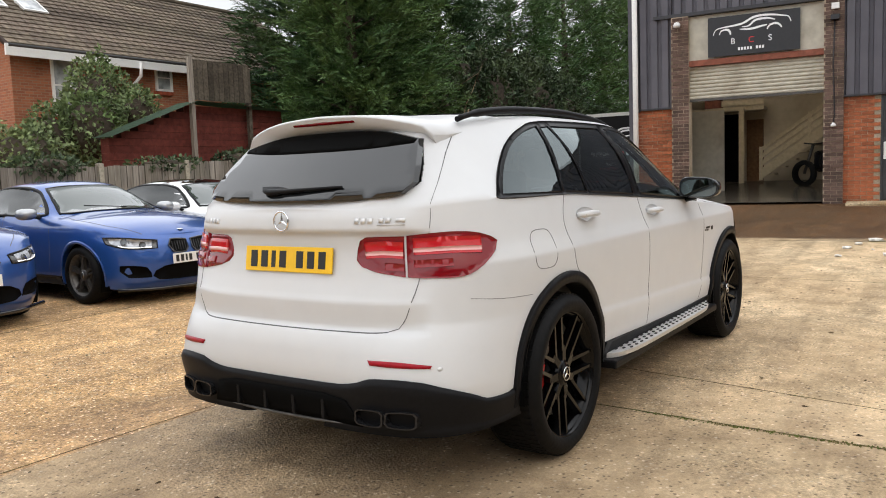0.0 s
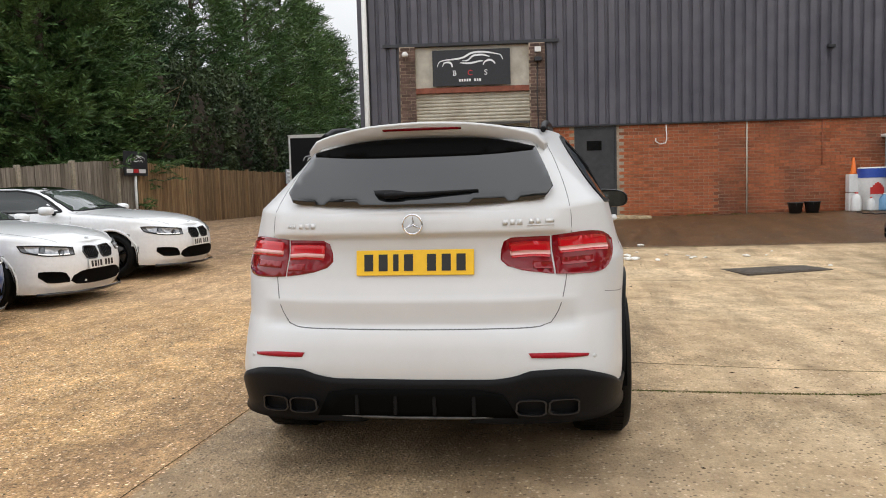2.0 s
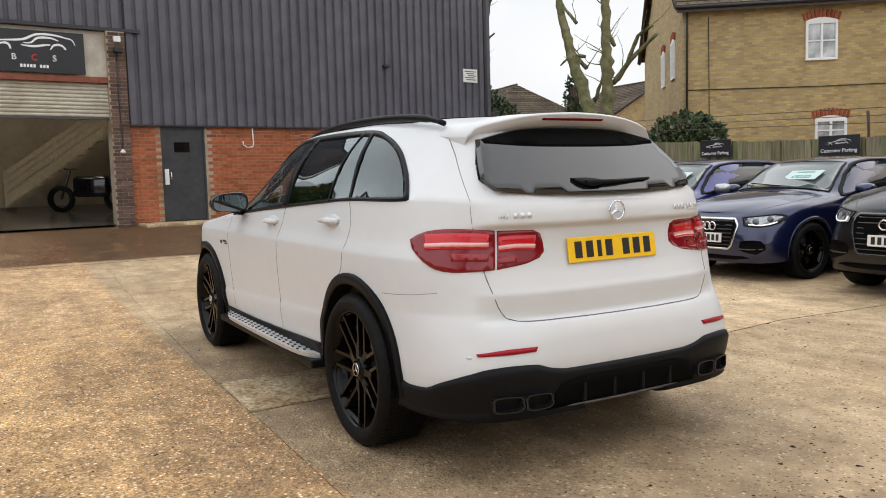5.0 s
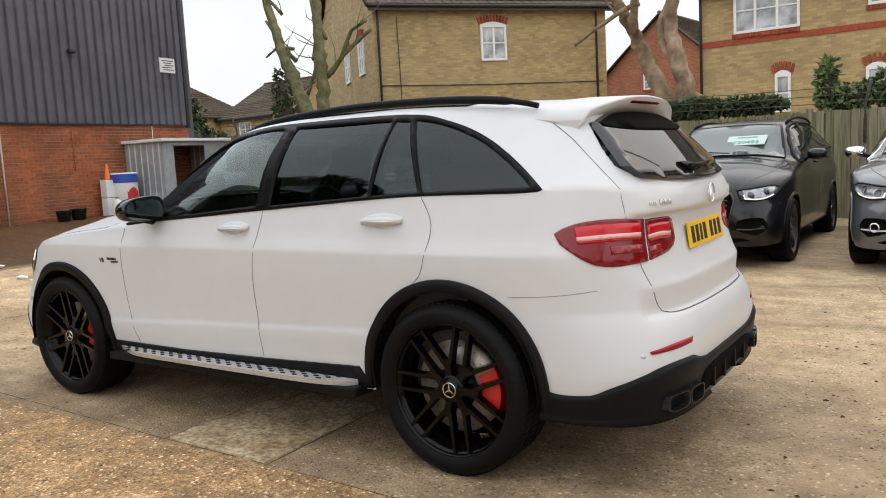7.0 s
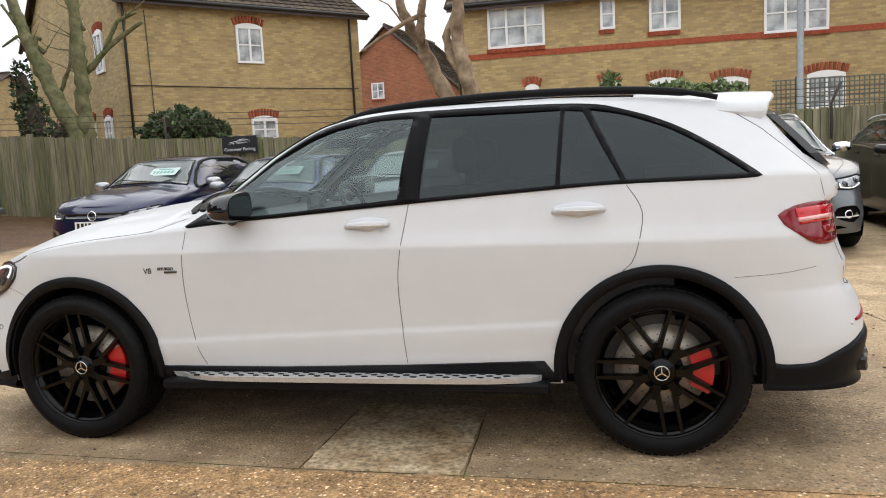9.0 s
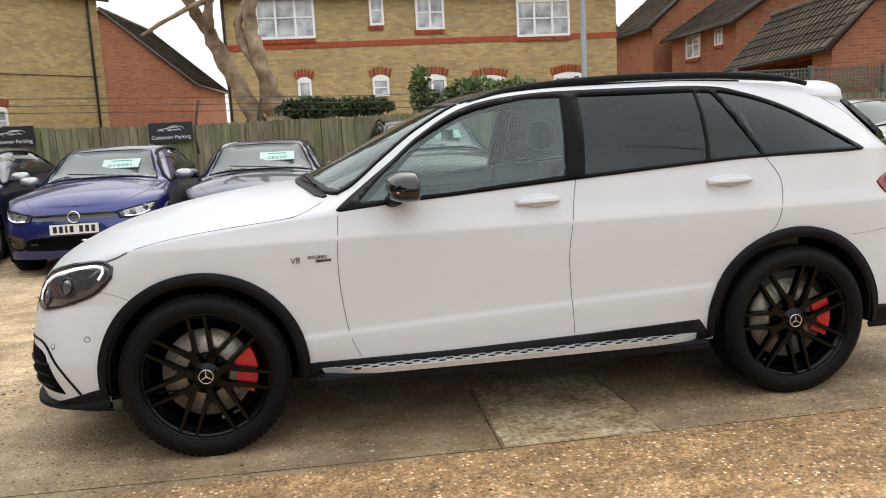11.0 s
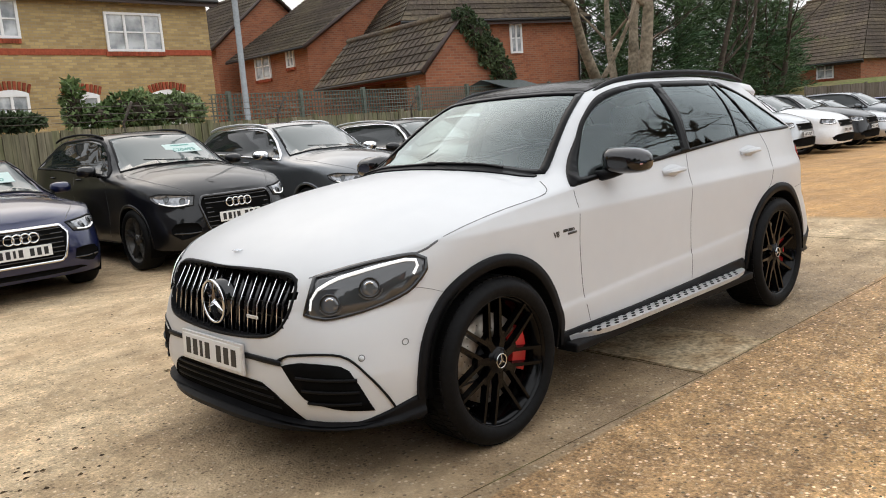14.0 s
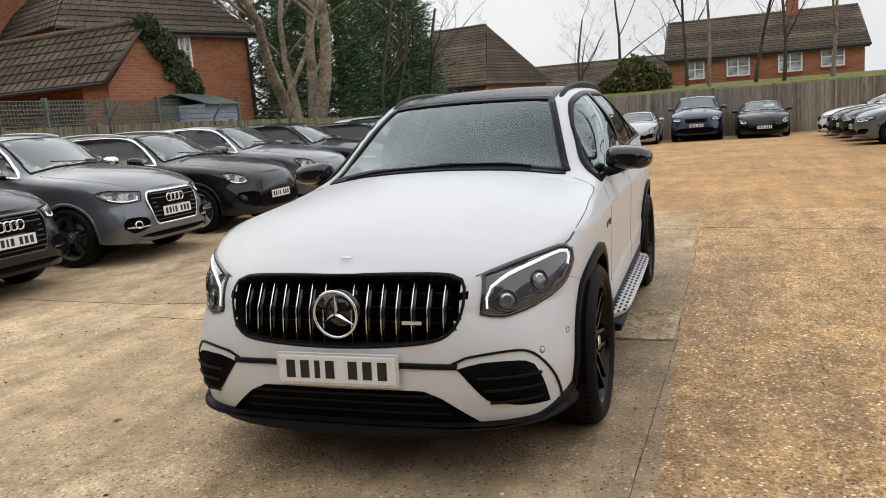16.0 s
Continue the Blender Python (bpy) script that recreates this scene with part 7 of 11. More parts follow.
def parked_car(m, paint_mat, kind, sx, sy, sz, face, label, rim="alu", price="", mirror_mat=None, rails=False, chrome_dlo=False, plate=True, fine=0.42, roof=None):
    car = empty("parked_car", m, label, "car", "cars parked in the yard")
    coupe = kind == "coupe"
    base = COUPE if coupe else SUV
    s = scaled(base, sx, sy, sz)
    s["levels"] = 46
    bm, bvh = body_shell(s, fine)
    hub = (1.405 if coupe else 1.4365) * sx
    r = (0.33 if coupe else 0.355 if kind == "suv" else 0.355) * (1.0 if coupe else 0.5 + 0.5 * sz)
    dlo = smooth_loop([(p[0] * sx, p[1] * sz, *p[2:]) for p in (COUPE_DLO if coupe else SUV_DLO)], 0.05)
    trim_mat = M["chrome"] if chrome_dlo else M["trim"]
    body_w = s["W"][4][1]
    for sg, side in ((1, "left"), (-1, "right")):
        carve(bm, dlo, side, sg, grow=-0.02)
        part("side_glass", drape(bvh, dlo, side, 0.006, 0.12, 0.012, poly=4), M["car_glass"], car, "dark side glass")
        part("window_frame", band(bvh, dlo, 0.02, side, 0.011, closed=True), trim_mat, car)
        zt = 1.29 if coupe else 1.53
        zb = 0.98 if coupe else 1.14
        f = band(bvh, [(-0.33 * sx, zt * sz), (-0.30 * sx, zb * sz)], 0.09, side, 0.009)
        if not coupe:
            band(bvh, [(-1.08 * sx, zt * sz), (-1.24 * sx, 1.18 * sz)], 0.06, side, 0.009, bm=f)
        part("pillar", f, M["trim"], car)
        part("door_seam", band(bvh, smooth_loop([(0.78 * sx, 0.98 * sz), (0.80 * sx, 0.7 * sz), (0.72 * sx, 0.36 * sz)], 0.08, False), 0.006, side, 0.0015), M["seam"], car)
        part("door_seam", band(bvh, smooth_loop([(-0.32 * sx, 1.08 * sz if not coupe else 0.97 * sz), (-0.29 * sx, 0.7 * sz), (-0.31 * sx, 0.36 * sz)], 0.08, False), 0.006, side, 0.0015), M["seam"], car)
        hz = (1.04 if not coupe else 0.84) * sz
        p, _ = cast(bvh, -0.15 * sx, hz, side)
        tube("door_handle", [(-0.05 * sx, p.y, hz), (-0.15 * sx, p.y + sg * 0.03, hz + 0.004), (-0.25 * sx, p.y, hz)], 0.012, paint_mat, car, sides=6)
        if not coupe:
            p, _ = cast(bvh, -1.1 * sx, hz + 0.03, side)
            tube("door_handle", [(-1.0 * sx, p.y, hz + 0.03), (-1.1 * sx, p.y + sg * 0.03, hz + 0.034), (-1.2 * sx, p.y, hz + 0.03)], 0.012, paint_mat, car, sides=6)
        for x in (hub, -hub):
            arc = [(x + math.cos(t) * (r + 0.045), r + max(math.sin(t), -0.35) * (r + 0.045)) for t in (radians(-18 + k * 216 / 24) for k in range(25))]
            part("wheel_arch", band(bvh, arc, 0.035, side, 0.008, skirt=0.05), paint_mat, car)
            bml = bmesh.new()
            rows = [[bml.verts.new((x + math.cos(t) * (r + 0.05), sg * yy, r + math.sin(t) * (r + 0.05))) for yy in (body_w * 0.985, 0.5)] for t in (radians(-28 + k * 236 / 14) for k in range(15))]
            for a, b in zip(rows, rows[1:]):
                bml.faces.new((a[0], b[0], b[1], a[1]))
            bml.faces.new([q[1] for q in rows])
            part("arch_liner", bml, M["void"], car)
            wheel(car, x, sg, r, (5, 0), r - 0.095, body_w - 0.02, M["alu"] if rim == "alu" else M["wheel_black"] if rim == "black" else M["dark_metal"], detail=0.5, width=0.22)
        mz = (1.145 if not coupe else 1.0) * sz
        bmm = bmesh.new()
        rows = [[bmm.verts.new((0.52 * sx + dx, sg * (body_w + 0.09 + math.copysign(abs(math.cos(t)) ** 0.65, math.cos(t)) * 0.115 * k), mz + math.copysign(abs(math.sin(t)) ** 0.75, math.sin(t)) * 0.068 * k))
                 for t in (2 * math.pi * i / 14 for i in range(14))] for dx, k in ((0.085, 0.35), (0.07, 0.65), (0.03, 0.92), (-0.03, 1.0), (-0.065, 0.94))]
        for a, b in zip(rows, rows[1:]):
            for i in range(14):
                bmm.faces.new((a[i], a[(i + 1) % 14], b[(i + 1) % 14], b[i]))
        bmm.faces.new(rows[0][::-1])
        bmm.faces.new(rows[-1])
        bmesh.ops.recalc_face_normals(bmm, faces=bmm.faces)
        mir = part("door_mirror", bmm, mirror_mat or paint_mat, car, smooth=True)
        tube("mirror_foot", [(0.55 * sx, sg * (body_w - 0.10), mz - 0.07), (0.53 * sx, sg * (body_w + 0.03), mz - 0.03)], 0.022, M["trim"], mir, sides=6)
        part("sill", drape(bvh, [(0.98 * sx, 0.30 * sz), (-0.98 * sx, 0.30 * sz), (-0.98 * sx, 0.235 * sz if coupe else 0.295 * sz), (0.98 * sx, 0.205 * sz if coupe else 0.292 * sz)], side, 0.01, 0.15, 0.03), M["trim"], car)
        if rails:
            pts = smooth_loop([(0.05, 1.535), (-0.15, 1.575), (-0.6, 1.605), (-1.0, 1.605), (-1.4, 1.585), (-1.65, 1.54)], 0.12, False)
            tube("roof_rail", [(q.x * sx, sg * 0.58 * sy, q.y * sz) for q in pts], 0.016, M["alu"] if rails == "alu" else M["trim"], car, sides=6)
    scr = smooth_loop([(p[0] * sx, p[1] * sy, *p[2:]) for p in (COUPE_SCREEN if coupe else SUV_SCREEN)], 0.08)
    carve(bm, scr, "top", grow=-0.03)
    part("windscreen", drape(bvh, scr, "top", 0.008, 0.10, 0.012, poly=4), M["screen_glass"], car, "windscreen that mirrors the sky")
    part("screen_border", band(bvh, scr, 0.03, "top", 0.009, closed=True), M["trim"], car)
    part("bonnet_seam", band(bvh, smooth_loop([((2.14 if not coupe else 2.06) * sx, 0.5 * sy), (1.7 * sx, 0.72 * sy), (1.2 * sx, 0.76 * sy), (0.95 * sx, 0.72 * sy)], 0.08, False), 0.006, "top", 0.0015), M["seam"], car)
    part("bonnet_seam", band(bvh, smooth_loop([((2.14 if not coupe else 2.06) * sx, -0.5 * sy), (1.7 * sx, -0.72 * sy), (1.2 * sx, -0.76 * sy), (0.95 * sx, -0.72 * sy)], 0.08, False), 0.006, "top", 0.0015), M["seam"], car)
    tube("wiper", [((0.96 if not coupe else 0.90) * sx, 0.1, (1.20 if not coupe else 1.035) * sz), ((0.84 if not coupe else 0.80) * sx, -0.42 * sy, (1.235 if not coupe else 1.07) * sz)], 0.007, M["trim"], car, sides=6)
    if roof:
        o = smooth_loop([(0.02 * sx, 0.46), (0.02 * sx, -0.46), (-1.0 * sx, -0.46), (-1.0 * sx, 0.46)], 0.2)
        part("roof_panel", drape(bvh, o, "top", 0.004, 0.15), M[roof], car)
    # rear screen and lamps
    if not coupe:
        part("rear_screen", drape(bvh, smooth_loop([(0.5 * sy, 1.44 * sz), (0.57 * sy, 1.23 * sz), (-0.57 * sy, 1.23 * sz), (-0.5 * sy, 1.44 * sz)], 0.1), "rear", 0.012, 0.12), M["car_glass"], car)
    for sg, view in ((1, "rear_left"), (-1, "rear_right")):
        z0 = (0.9 if not coupe else 0.76) * sz
        o = smooth_loop(flat([(-2.24 * sx, sg * 0.5 * sy, z0, 1), (-2.24 * sx, sg * 0.5 * sy, z0 + 0.13, 1), (-2.05 * sx, sg * 0.84 * sy, z0 + 0.13, 1), (-2.05 * sx, sg * 0.84 * sy, z0 + 0.02, 1)], view), 0.08)
        part("tail_lamp", drape(bvh, o, view, 0.008, 0.08), M["lamp_red"], car)
    front_face(car, bvh, s, face, sx, sy, sz, coupe, plate, paint_mat)
    if price:
        y, z = 0.22 * sy, (1.33 if not coupe else 1.15) * sz
        h, nr = cast(bvh, y, z, "front")
        card = price_card(car, h + nr * 0.012, nr, price)
    for x in (hub, -hub):
        arch_cut(bm, x, r, r + 0.042)
    part("body", bm, paint_mat, car, smooth=True)
    box("underbody", -1.9 * sx, 1.85 * sx, -0.62, 0.62, 0.19, 0.30, M["void"], car)
    return car


def price_card(car, at, nr, price):
    n = nr.normalized()
    a = Vector((0, 1, 0))
    u = n.cross(a).normalized()
    if u.z < 0:
        u = -u
    m = Matrix((a, u, a.cross(u))).transposed().to_4x4()
    m.translation = at
    bm = bmesh.new()
    add_box(bm, -0.23, 0.23, -0.12, 0.12, -0.003, 0.003, m=m)
    card = part("price_card", bm, M["paper"], car, "white price card with green figures")
    if price == "bars":
        ring_text_bars(card, m @ Vector((0, -0.02, 0.004)), a, u, 0.34, 0.07, (0.7, 1, 1, 1, 1, 1), M["paper_ink"], "figure_bar")
    else:
        text(card, price, 0.105, m @ pose(0, -0.055, 0.005), M["paper_ink"])
    bm = bmesh.new()
    add_box(bm, -0.12, 0.12, 0.060, 0.085, 0.003, 0.006, m=m)
    part("text_bar", bm, M["paper_ink"], card)
    return card


def front_face(car, bvh, s, face, sx, sy, sz, coupe, plate, paint_mat):
    def F(pts, step=0.05):
        return smooth_loop([(p[0] * sy, p[1] * sz, *p[2:]) for p in pts], step)

    def sym(pts):
        return pts + [(-p[0], *p[1:]) for p in pts[::-1]]

    def rings(n, r, gap, z, thick, lift=0.02):
        bm = bmesh.new()
        for k in range(n):
            y = (k - (n - 1) / 2) * gap
            x = cast(bvh, y, z, "front")[0].x + lift
            add_tube(bm, [(x, y + math.cos(t) * r, z + math.sin(t) * r) for t in (2 * math.pi * i / 18 for i in range(19))], thick, 6, caps=False)
        part("emblem", bm, M["chrome"], car, "chrome ring emblem")

    lights = {
        "audi": [(2.19, 0.50, 0.72, 1), (2.20, 0.50, 0.82, 1), (1.98, 0.80, 0.86, 1), (1.86, 0.87, 0.84), (1.95, 0.83, 0.76), (2.10, 0.68, 0.71)],
        "vw": [(2.20, 0.46, 0.70, 1), (2.19, 0.46, 0.78, 1), (1.98, 0.78, 0.84), (1.82, 0.86, 0.86, 1), (1.92, 0.84, 0.77), (2.10, 0.66, 0.70)],
        "bmw": [(2.20, 0.40, 0.60, 1), (2.19, 0.40, 0.68, 1), (1.95, 0.72, 0.725), (1.80, 0.83, 0.735, 1), (1.86, 0.84, 0.67), (2.05, 0.68, 0.61)],
        "porsche": [(2.12, 0.58, 0.74), (2.06, 0.62, 0.84), (1.92, 0.76, 0.89), (1.84, 0.82, 0.88), (1.92, 0.82, 0.79), (2.03, 0.74, 0.72)],
        "plain": [(2.18, 0.50, 0.74, 1), (2.17, 0.50, 0.83, 1), (1.95, 0.80, 0.87, 1), (1.92, 0.84, 0.78), (2.08, 0.68, 0.73)],
        "sports": [(2.08, 0.52, 0.56), (2.02, 0.55, 0.68), (1.84, 0.70, 0.745), (1.74, 0.76, 0.74), (1.84, 0.78, 0.64), (1.98, 0.70, 0.55)],
    }[face]
    for sg, view in ((1, "front_left"), (-1, "front_right")):
        o = smooth_loop(flat([(x * sx, sg * y * sy, z * sz, *q) for x, y, z, *q in lights], view), 0.05)
        lamp = part("headlamp", drape(bvh, o, view, 0.006, 0.06), M["parked_lamp"], car, "clear headlamp with bright inner strip")
        part("lamp_rim", band(bvh, o, 0.012, view, 0.008, closed=True), M["trim"], lamp)
        mid = sum(o, Vector((0, 0))) / len(o)
        inner = [mid + (q - mid) * 0.80 for q in o]
        part("reflector", drape(bvh, inner, view, 0.0085, 0.05, 0.001), M["lamp_reflector"], lamp)
        tip = max(o, key=lambda q: (q - mid).length)
        for f in (-0.42, 0.22):
            c = mid + (tip - mid) * f
            rim = [(c.x + math.cos(t) * 0.034, c.y + math.sin(t) * 0.034) for t in (2 * math.pi * k / 14 for k in range(14))]
            part("projector", drape(bvh, rim, view, 0.013, 0.03, 0.003), M["lamp_eye"], lamp)
        low_edge = sorted(inner, key=lambda q: q.x)
        low_edge = [q for q in low_edge if q.y < mid.y + 0.3 * (low_edge[-1].y - mid.y) * (1 if low_edge[-1].x > mid.x else 0) - 0.004]
        if len(low_edge) > 2:
            part("light_strip", band(bvh, low_edge, 0.011, view, 0.0125, skirt=0), M["lamp_white"], lamp)
    if face == "audi":
        g = F(sym([(0.40, 0.80, 1), (0.46, 0.72), (0.40, 0.46), (0.36, 0.42, 1)]))
        part("grille", drape(bvh, g, "front", 0.008, 0.08), M["void"], car, "black framed grille")
        for k in range(7):
            z = 0.47 + k * 0.05
            part("grille_bar", band(bvh, [(-0.40 * sy, z * sz), (0, z * sz), (0.40 * sy, z * sz)], 0.010, "front", 0.014), M["gloss_black"], car)
        part("grille_rim", band(bvh, g, 0.022, "front", 0.014, closed=True), M["chrome"] if paint_mat is not M["black_paint"] else M["gloss_black"], car)
        rings(4, 0.047, 0.074, 0.71 * sz, 0.009)
        pz = 0.56
        for sg in (1, -1):
            part("side_intake", drape(bvh, F([(sg * 0.50, 0.42), (sg * 0.52, 0.52), (sg * 0.74, 0.53), (sg * 0.78, 0.42), (sg * 0.7, 0.36)]), "front", 0.006, 0.08), M["void"], car)
            if sz > 0.95 and paint_mat is M["grey_paint"]:
                part("fog_lamp", band(bvh, [(sg * 0.64 * sy + math.cos(t) * 0.04, 0.45 * sz + math.sin(t) * 0.04) for t in (k * math.pi / 6 for k in range(12))], 0.014, "front", 0.012, closed=True), M["chrome"], car)
            part("intake_blade", band(bvh, [(sg * 0.50 * sy, 0.425 * sz), (sg * 0.62 * sy, 0.42 * sz), (sg * 0.76 * sy, 0.43 * sz)], 0.014, "front", 0.012), M["alu"] if paint_mat is M["grey_paint"] else M["gloss_black"], car)
        part("lower_grille", drape(bvh, F(sym([(0.55, 0.33), (0.45, 0.285)])), "front", 0.006, 0.1), M["void"], car)
    elif face == "vw":
        part("grille", drape(bvh, F(sym([(0.47, 0.775), (0.47, 0.715)])), "front", 0.006, 0.08), M["gloss_black"], car)
        rings(1, 0.062, 0.1, 0.745 * sz, 0.009)
        part("lower_grille", drape(bvh, F(sym([(0.50, 0.50), (0.56, 0.36)])), "front", 0.006, 0.08), M["void"], car)
        part("grille_bar", band(bvh, [(-0.5 * sy, 0.43 * sz), (0.5 * sy, 0.43 * sz)], 0.012, "front", 0.012), M["gloss_black"], car)
        for sg in (1, -1):
            part("side_intake", drape(bvh, F([(sg * 0.60, 0.36), (sg * 0.57, 0.50), (sg * 0.80, 0.55), (sg * 0.80, 0.40)]), "front", 0.006, 0.08), M["gloss_black"], car)
        pz = 0.60
    elif face == "bmw":
        for sg in (1, -1):
            k = F([(sg * 0.035, 0.665, 1), (sg * 0.24, 0.675), (sg * 0.285, 0.62), (sg * 0.24, 0.545), (sg * 0.07, 0.535), (sg * 0.03, 0.58)])
            part("kidney_grille", drape(bvh, k, "front", 0.010, 0.06), M["void"], car, "black kidney grille")
            part("grille_rim", band(bvh, k, 0.014, "front", 0.016, closed=True), M["gloss_black"], car)
            for j in range(6):
                y = sg * (0.065 + j * 0.034) * sy
                part("grille_slat", band(bvh, [(y, 0.555 * sz), (y, 0.655 * sz)], 0.009, "front", 0.016), M["gloss_black"], car)
            part("side_intake", drape(bvh, F([(sg * 0.50, 0.29, 1), (sg * 0.55, 0.40), (sg * 0.77, 0.43), (sg * 0.77, 0.37), (sg * 0.71, 0.30)]), "front", 0.006, 0.08), M["void"], car)
        part("lower_grille", drape(bvh, F(sym([(0.36, 0.40), (0.42, 0.26)])), "front", 0.006, 0.08), M["void"], car)
        tube("splitter", [(2.0 * sx, 0.82 * sy, 0.17 * sz), (2.24 * sx, 0.45 * sy, 0.16 * sz), (2.29 * sx, 0, 0.155 * sz), (2.24 * sx, -0.45 * sy, 0.16 * sz), (2.0 * sx, -0.82 * sy, 0.17 * sz)], 0.02, M["gloss_black"], car)
        h = cast(bvh, 2.10 * sx, 0.0, "top")
        bm = bmesh.new()
        add_lathe(bm, [(0.001, 0.006), (0.035, 0.004), (0.038, -0.002)], h[0], axis="z", sides=20)
        part("bonnet_badge", bm, M["chrome"], car)
        pz = 0.47
    elif face in ("porsche", "sports"):
        q = 1.0 if face == "porsche" else 0.82
        part("lower_grille", drape(bvh, F(sym([(0.42, 0.52 * q), (0.48, 0.34 * q)])), "front", 0.006, 0.08), M["void"], car)
        for sg in (1, -1):
            part("side_intake", drape(bvh, F([(sg * 0.54, 0.36 * q), (sg * 0.52, 0.56 * q), (sg * 0.80, 0.58 * q), (sg * 0.78, 0.42 * q)]), "front", 0.006, 0.08), M["void"], car)
        pz = 0.50 * q
    else:
        g = F(sym([(0.42, 0.80, 1), (0.40, 0.66, 1)]))
        part("grille", drape(bvh, g, "front", 0.010, 0.08), M["void"], car)
        part("grille_rim", band(bvh, g, 0.012, "front", 0.014, closed=True), M["dark_metal"], car)
        part("grille_bar", band(bvh, [(-0.4 * sy, 0.73 * sz), (0.4 * sy, 0.73 * sz)], 0.02, "front", 0.016), M["gloss_black"], car)
        part("lower_grille", drape(bvh, F(sym([(0.62, 0.46), (0.55, 0.30)])), "front", 0.006, 0.08), M["void"], car)
        pz = 0.56
    if plate:
        x = max(cast(bvh, y, pz * sz, "front")[0].x for y in (0, 0.2)) + 0.018
        number_plate(car, (x, 0, pz * sz), (0, 1, 0), (-0.05, 0, 1), M["plate_white"])


M["screen_glass"] = mat("parked_windscreen", (0.085, 0.10, 0.095), 0.04, spec=0.55, coat=0.35)
M["parked_lamp"] = mat("clear_headlamp", (0.05, 0.052, 0.055), 0.06, coat=0.6, grain=0.12, scale=30)
M["lamp_reflector"] = mat("headlamp_reflector", (0.34, 0.35, 0.37), 0.22, metal=0.55, grain=0.35, scale=26)
M["lamp_eye"] = mat("headlamp_eye", (0.06, 0.065, 0.07), 0.08, metal=0.3, coat=0.6)


def south(x, front, sx, turn=0):
    y = front - 2.30 * sx
    return pose(x, y, ground_z(x, y + 1) - 0.005, 0, 0, 90 + turn)


def north(x, front, sx, turn=0):
    y = front + 2.29 * sx
    return pose(x, y, ground_z(x, y - 1) - 0.005, 0, 0, -90 + turn)


parked_car(south(5.75, -5.1, 0.918), M["blue_dark"], "hatch", 0.918, 0.955, 0.905, "vw", "dark navy hatchback with silver mirrors by the fence", "dark", "bars", M["silver_paint"])
parked_car(south(3.62, -4.85, 0.918), M["blue_royal"], "hatch", 0.918, 0.955, 0.905, "vw", "bright royal blue hatchback with a price card", "dark", "£19991", M["silver_paint"])
parked_car(south(1.63, -5.0, 0.918), M["blue_dark"], "hatch", 0.918, 0.955, 0.895, "audi", "dark blue hatchback with a chrome framed grille", "black", "£8250")
parked_car(south(-0.69, -4.95, 0.995), M["black_paint"], "suv", 0.995, 0.985, 1.02, "audi", "black SUV with roof rails and a price card", "dark", "£20495", rails="dark")
parked_car(south(-3.1, -4.9, 0.995), M["grey_paint"], "suv", 0.995, 0.985, 1.02, "audi", "grey SUV with silver mirrors and roof rails", "dark", "", M["chrome"], rails="alu", chrome_dlo=True)
parked_car(south(-5.6, -4.9, 1.0), M["black_paint"], "suv", 1.0, 1.0, 0.97, "porsche", "black sporty SUV with bright alloy wheels", "alu", "", rails="alu", chrome_dlo=True)
parked_car(south(-8.3, -5.2, 1.03), M["grey_paint"], "suv", 1.03, 1.01, 1.0, "porsche", "dark grey SUV with bright window trim", "alu", "", chrome_dlo=True)
parked_car(south(-10.9, -5.2, 1.0), M["black_paint"], "suv", 1.0, 1.0, 0.98, "plain", "black SUV parked along the fence", "alu", fine=0.3)
parked_car(south(-13.6, -4.6, 0.98), M["black_paint"], "suv", 0.98, 0.98, 0.95, "plain", "black crossover on the golden gravel", "dark", fine=0.3)
parked_car(south(-16.0, -4.5, 1.04), M["silver_paint"], "suv", 1.04, 1.02, 1.05, "plain", "silver SUV with dark kidney grille", "dark", fine=0.3)
parked_car(south(-18.4, -4.4, 1.03), M["white_flat"], "suv", 1.03, 1.02, 1.05, "plain", "white SUV on the golden gravel", "dark", fine=0.3)
parked_car(south(-20.8, -4.5, 1.04), M["black_paint"], "suv", 1.04, 1.02, 1.06, "plain", "dark SUV in a row of parked cars", "alu", fine=0.3)
parked_car(south(-23.1, -4.6, 0.95), M["silver_paint"], "hatch", 0.95, 0.97, 0.93, "plain", "silver estate at the end of the row", "alu", fine=0.3)
parked_car(south(-25.5, -4.3, 1.04), M["grey_paint"], "suv", 1.04, 1.04, 1.06, "plain", "dark grey SUV near the end of the row", "dark", fine=0.3)
parked_car(south(-28.4, -3.9, 0.93), M["blue_royal"], "hatch", 0.93, 0.96, 0.92, "vw", "blue hatchback at the end of the row", "alu", fine=0.3)
far_z = ground_z(-28, 1)
parked_car(pose(-28.6, -1.55, far_z, 0, 0, 0), M["silver_paint"], "coupe", 0.93, 0.96, 0.94, "sports", "silver roadster against the far fence", "alu", fine=0.3)
parked_car(pose(-30.0, 0.75, far_z, 0, 0, 0), M["blue_dark"], "suv", 1.04, 1.05, 1.10, "plain", "dark navy tall SUV against the far fence", "dark", fine=0.3)
parked_car(pose(-29.6, 3.2, far_z, 0, 0, 0), M["black_paint"], "coupe", 1.04, 1.03, 1.02, "sports", "dark saloon with a sloping nose by the far fence", "dark", "bars", fine=0.3)
for x, mt, lb in ((-26.0, "white_flat", "white saloon facing across the gravel"), (-23.6, "black_paint", "black saloon facing across the gravel"), (-21.2, "black_paint", "black coupe parked on the gravel"),
                  (-18.8, "grey_paint", "dark grey coupe parked on the gravel")):
    parked_car(north(x, 4.9, 1.0), M[mt], "coupe", 1.0, 1.0, 1.02, "bmw", lb, "dark", fine=0.3)
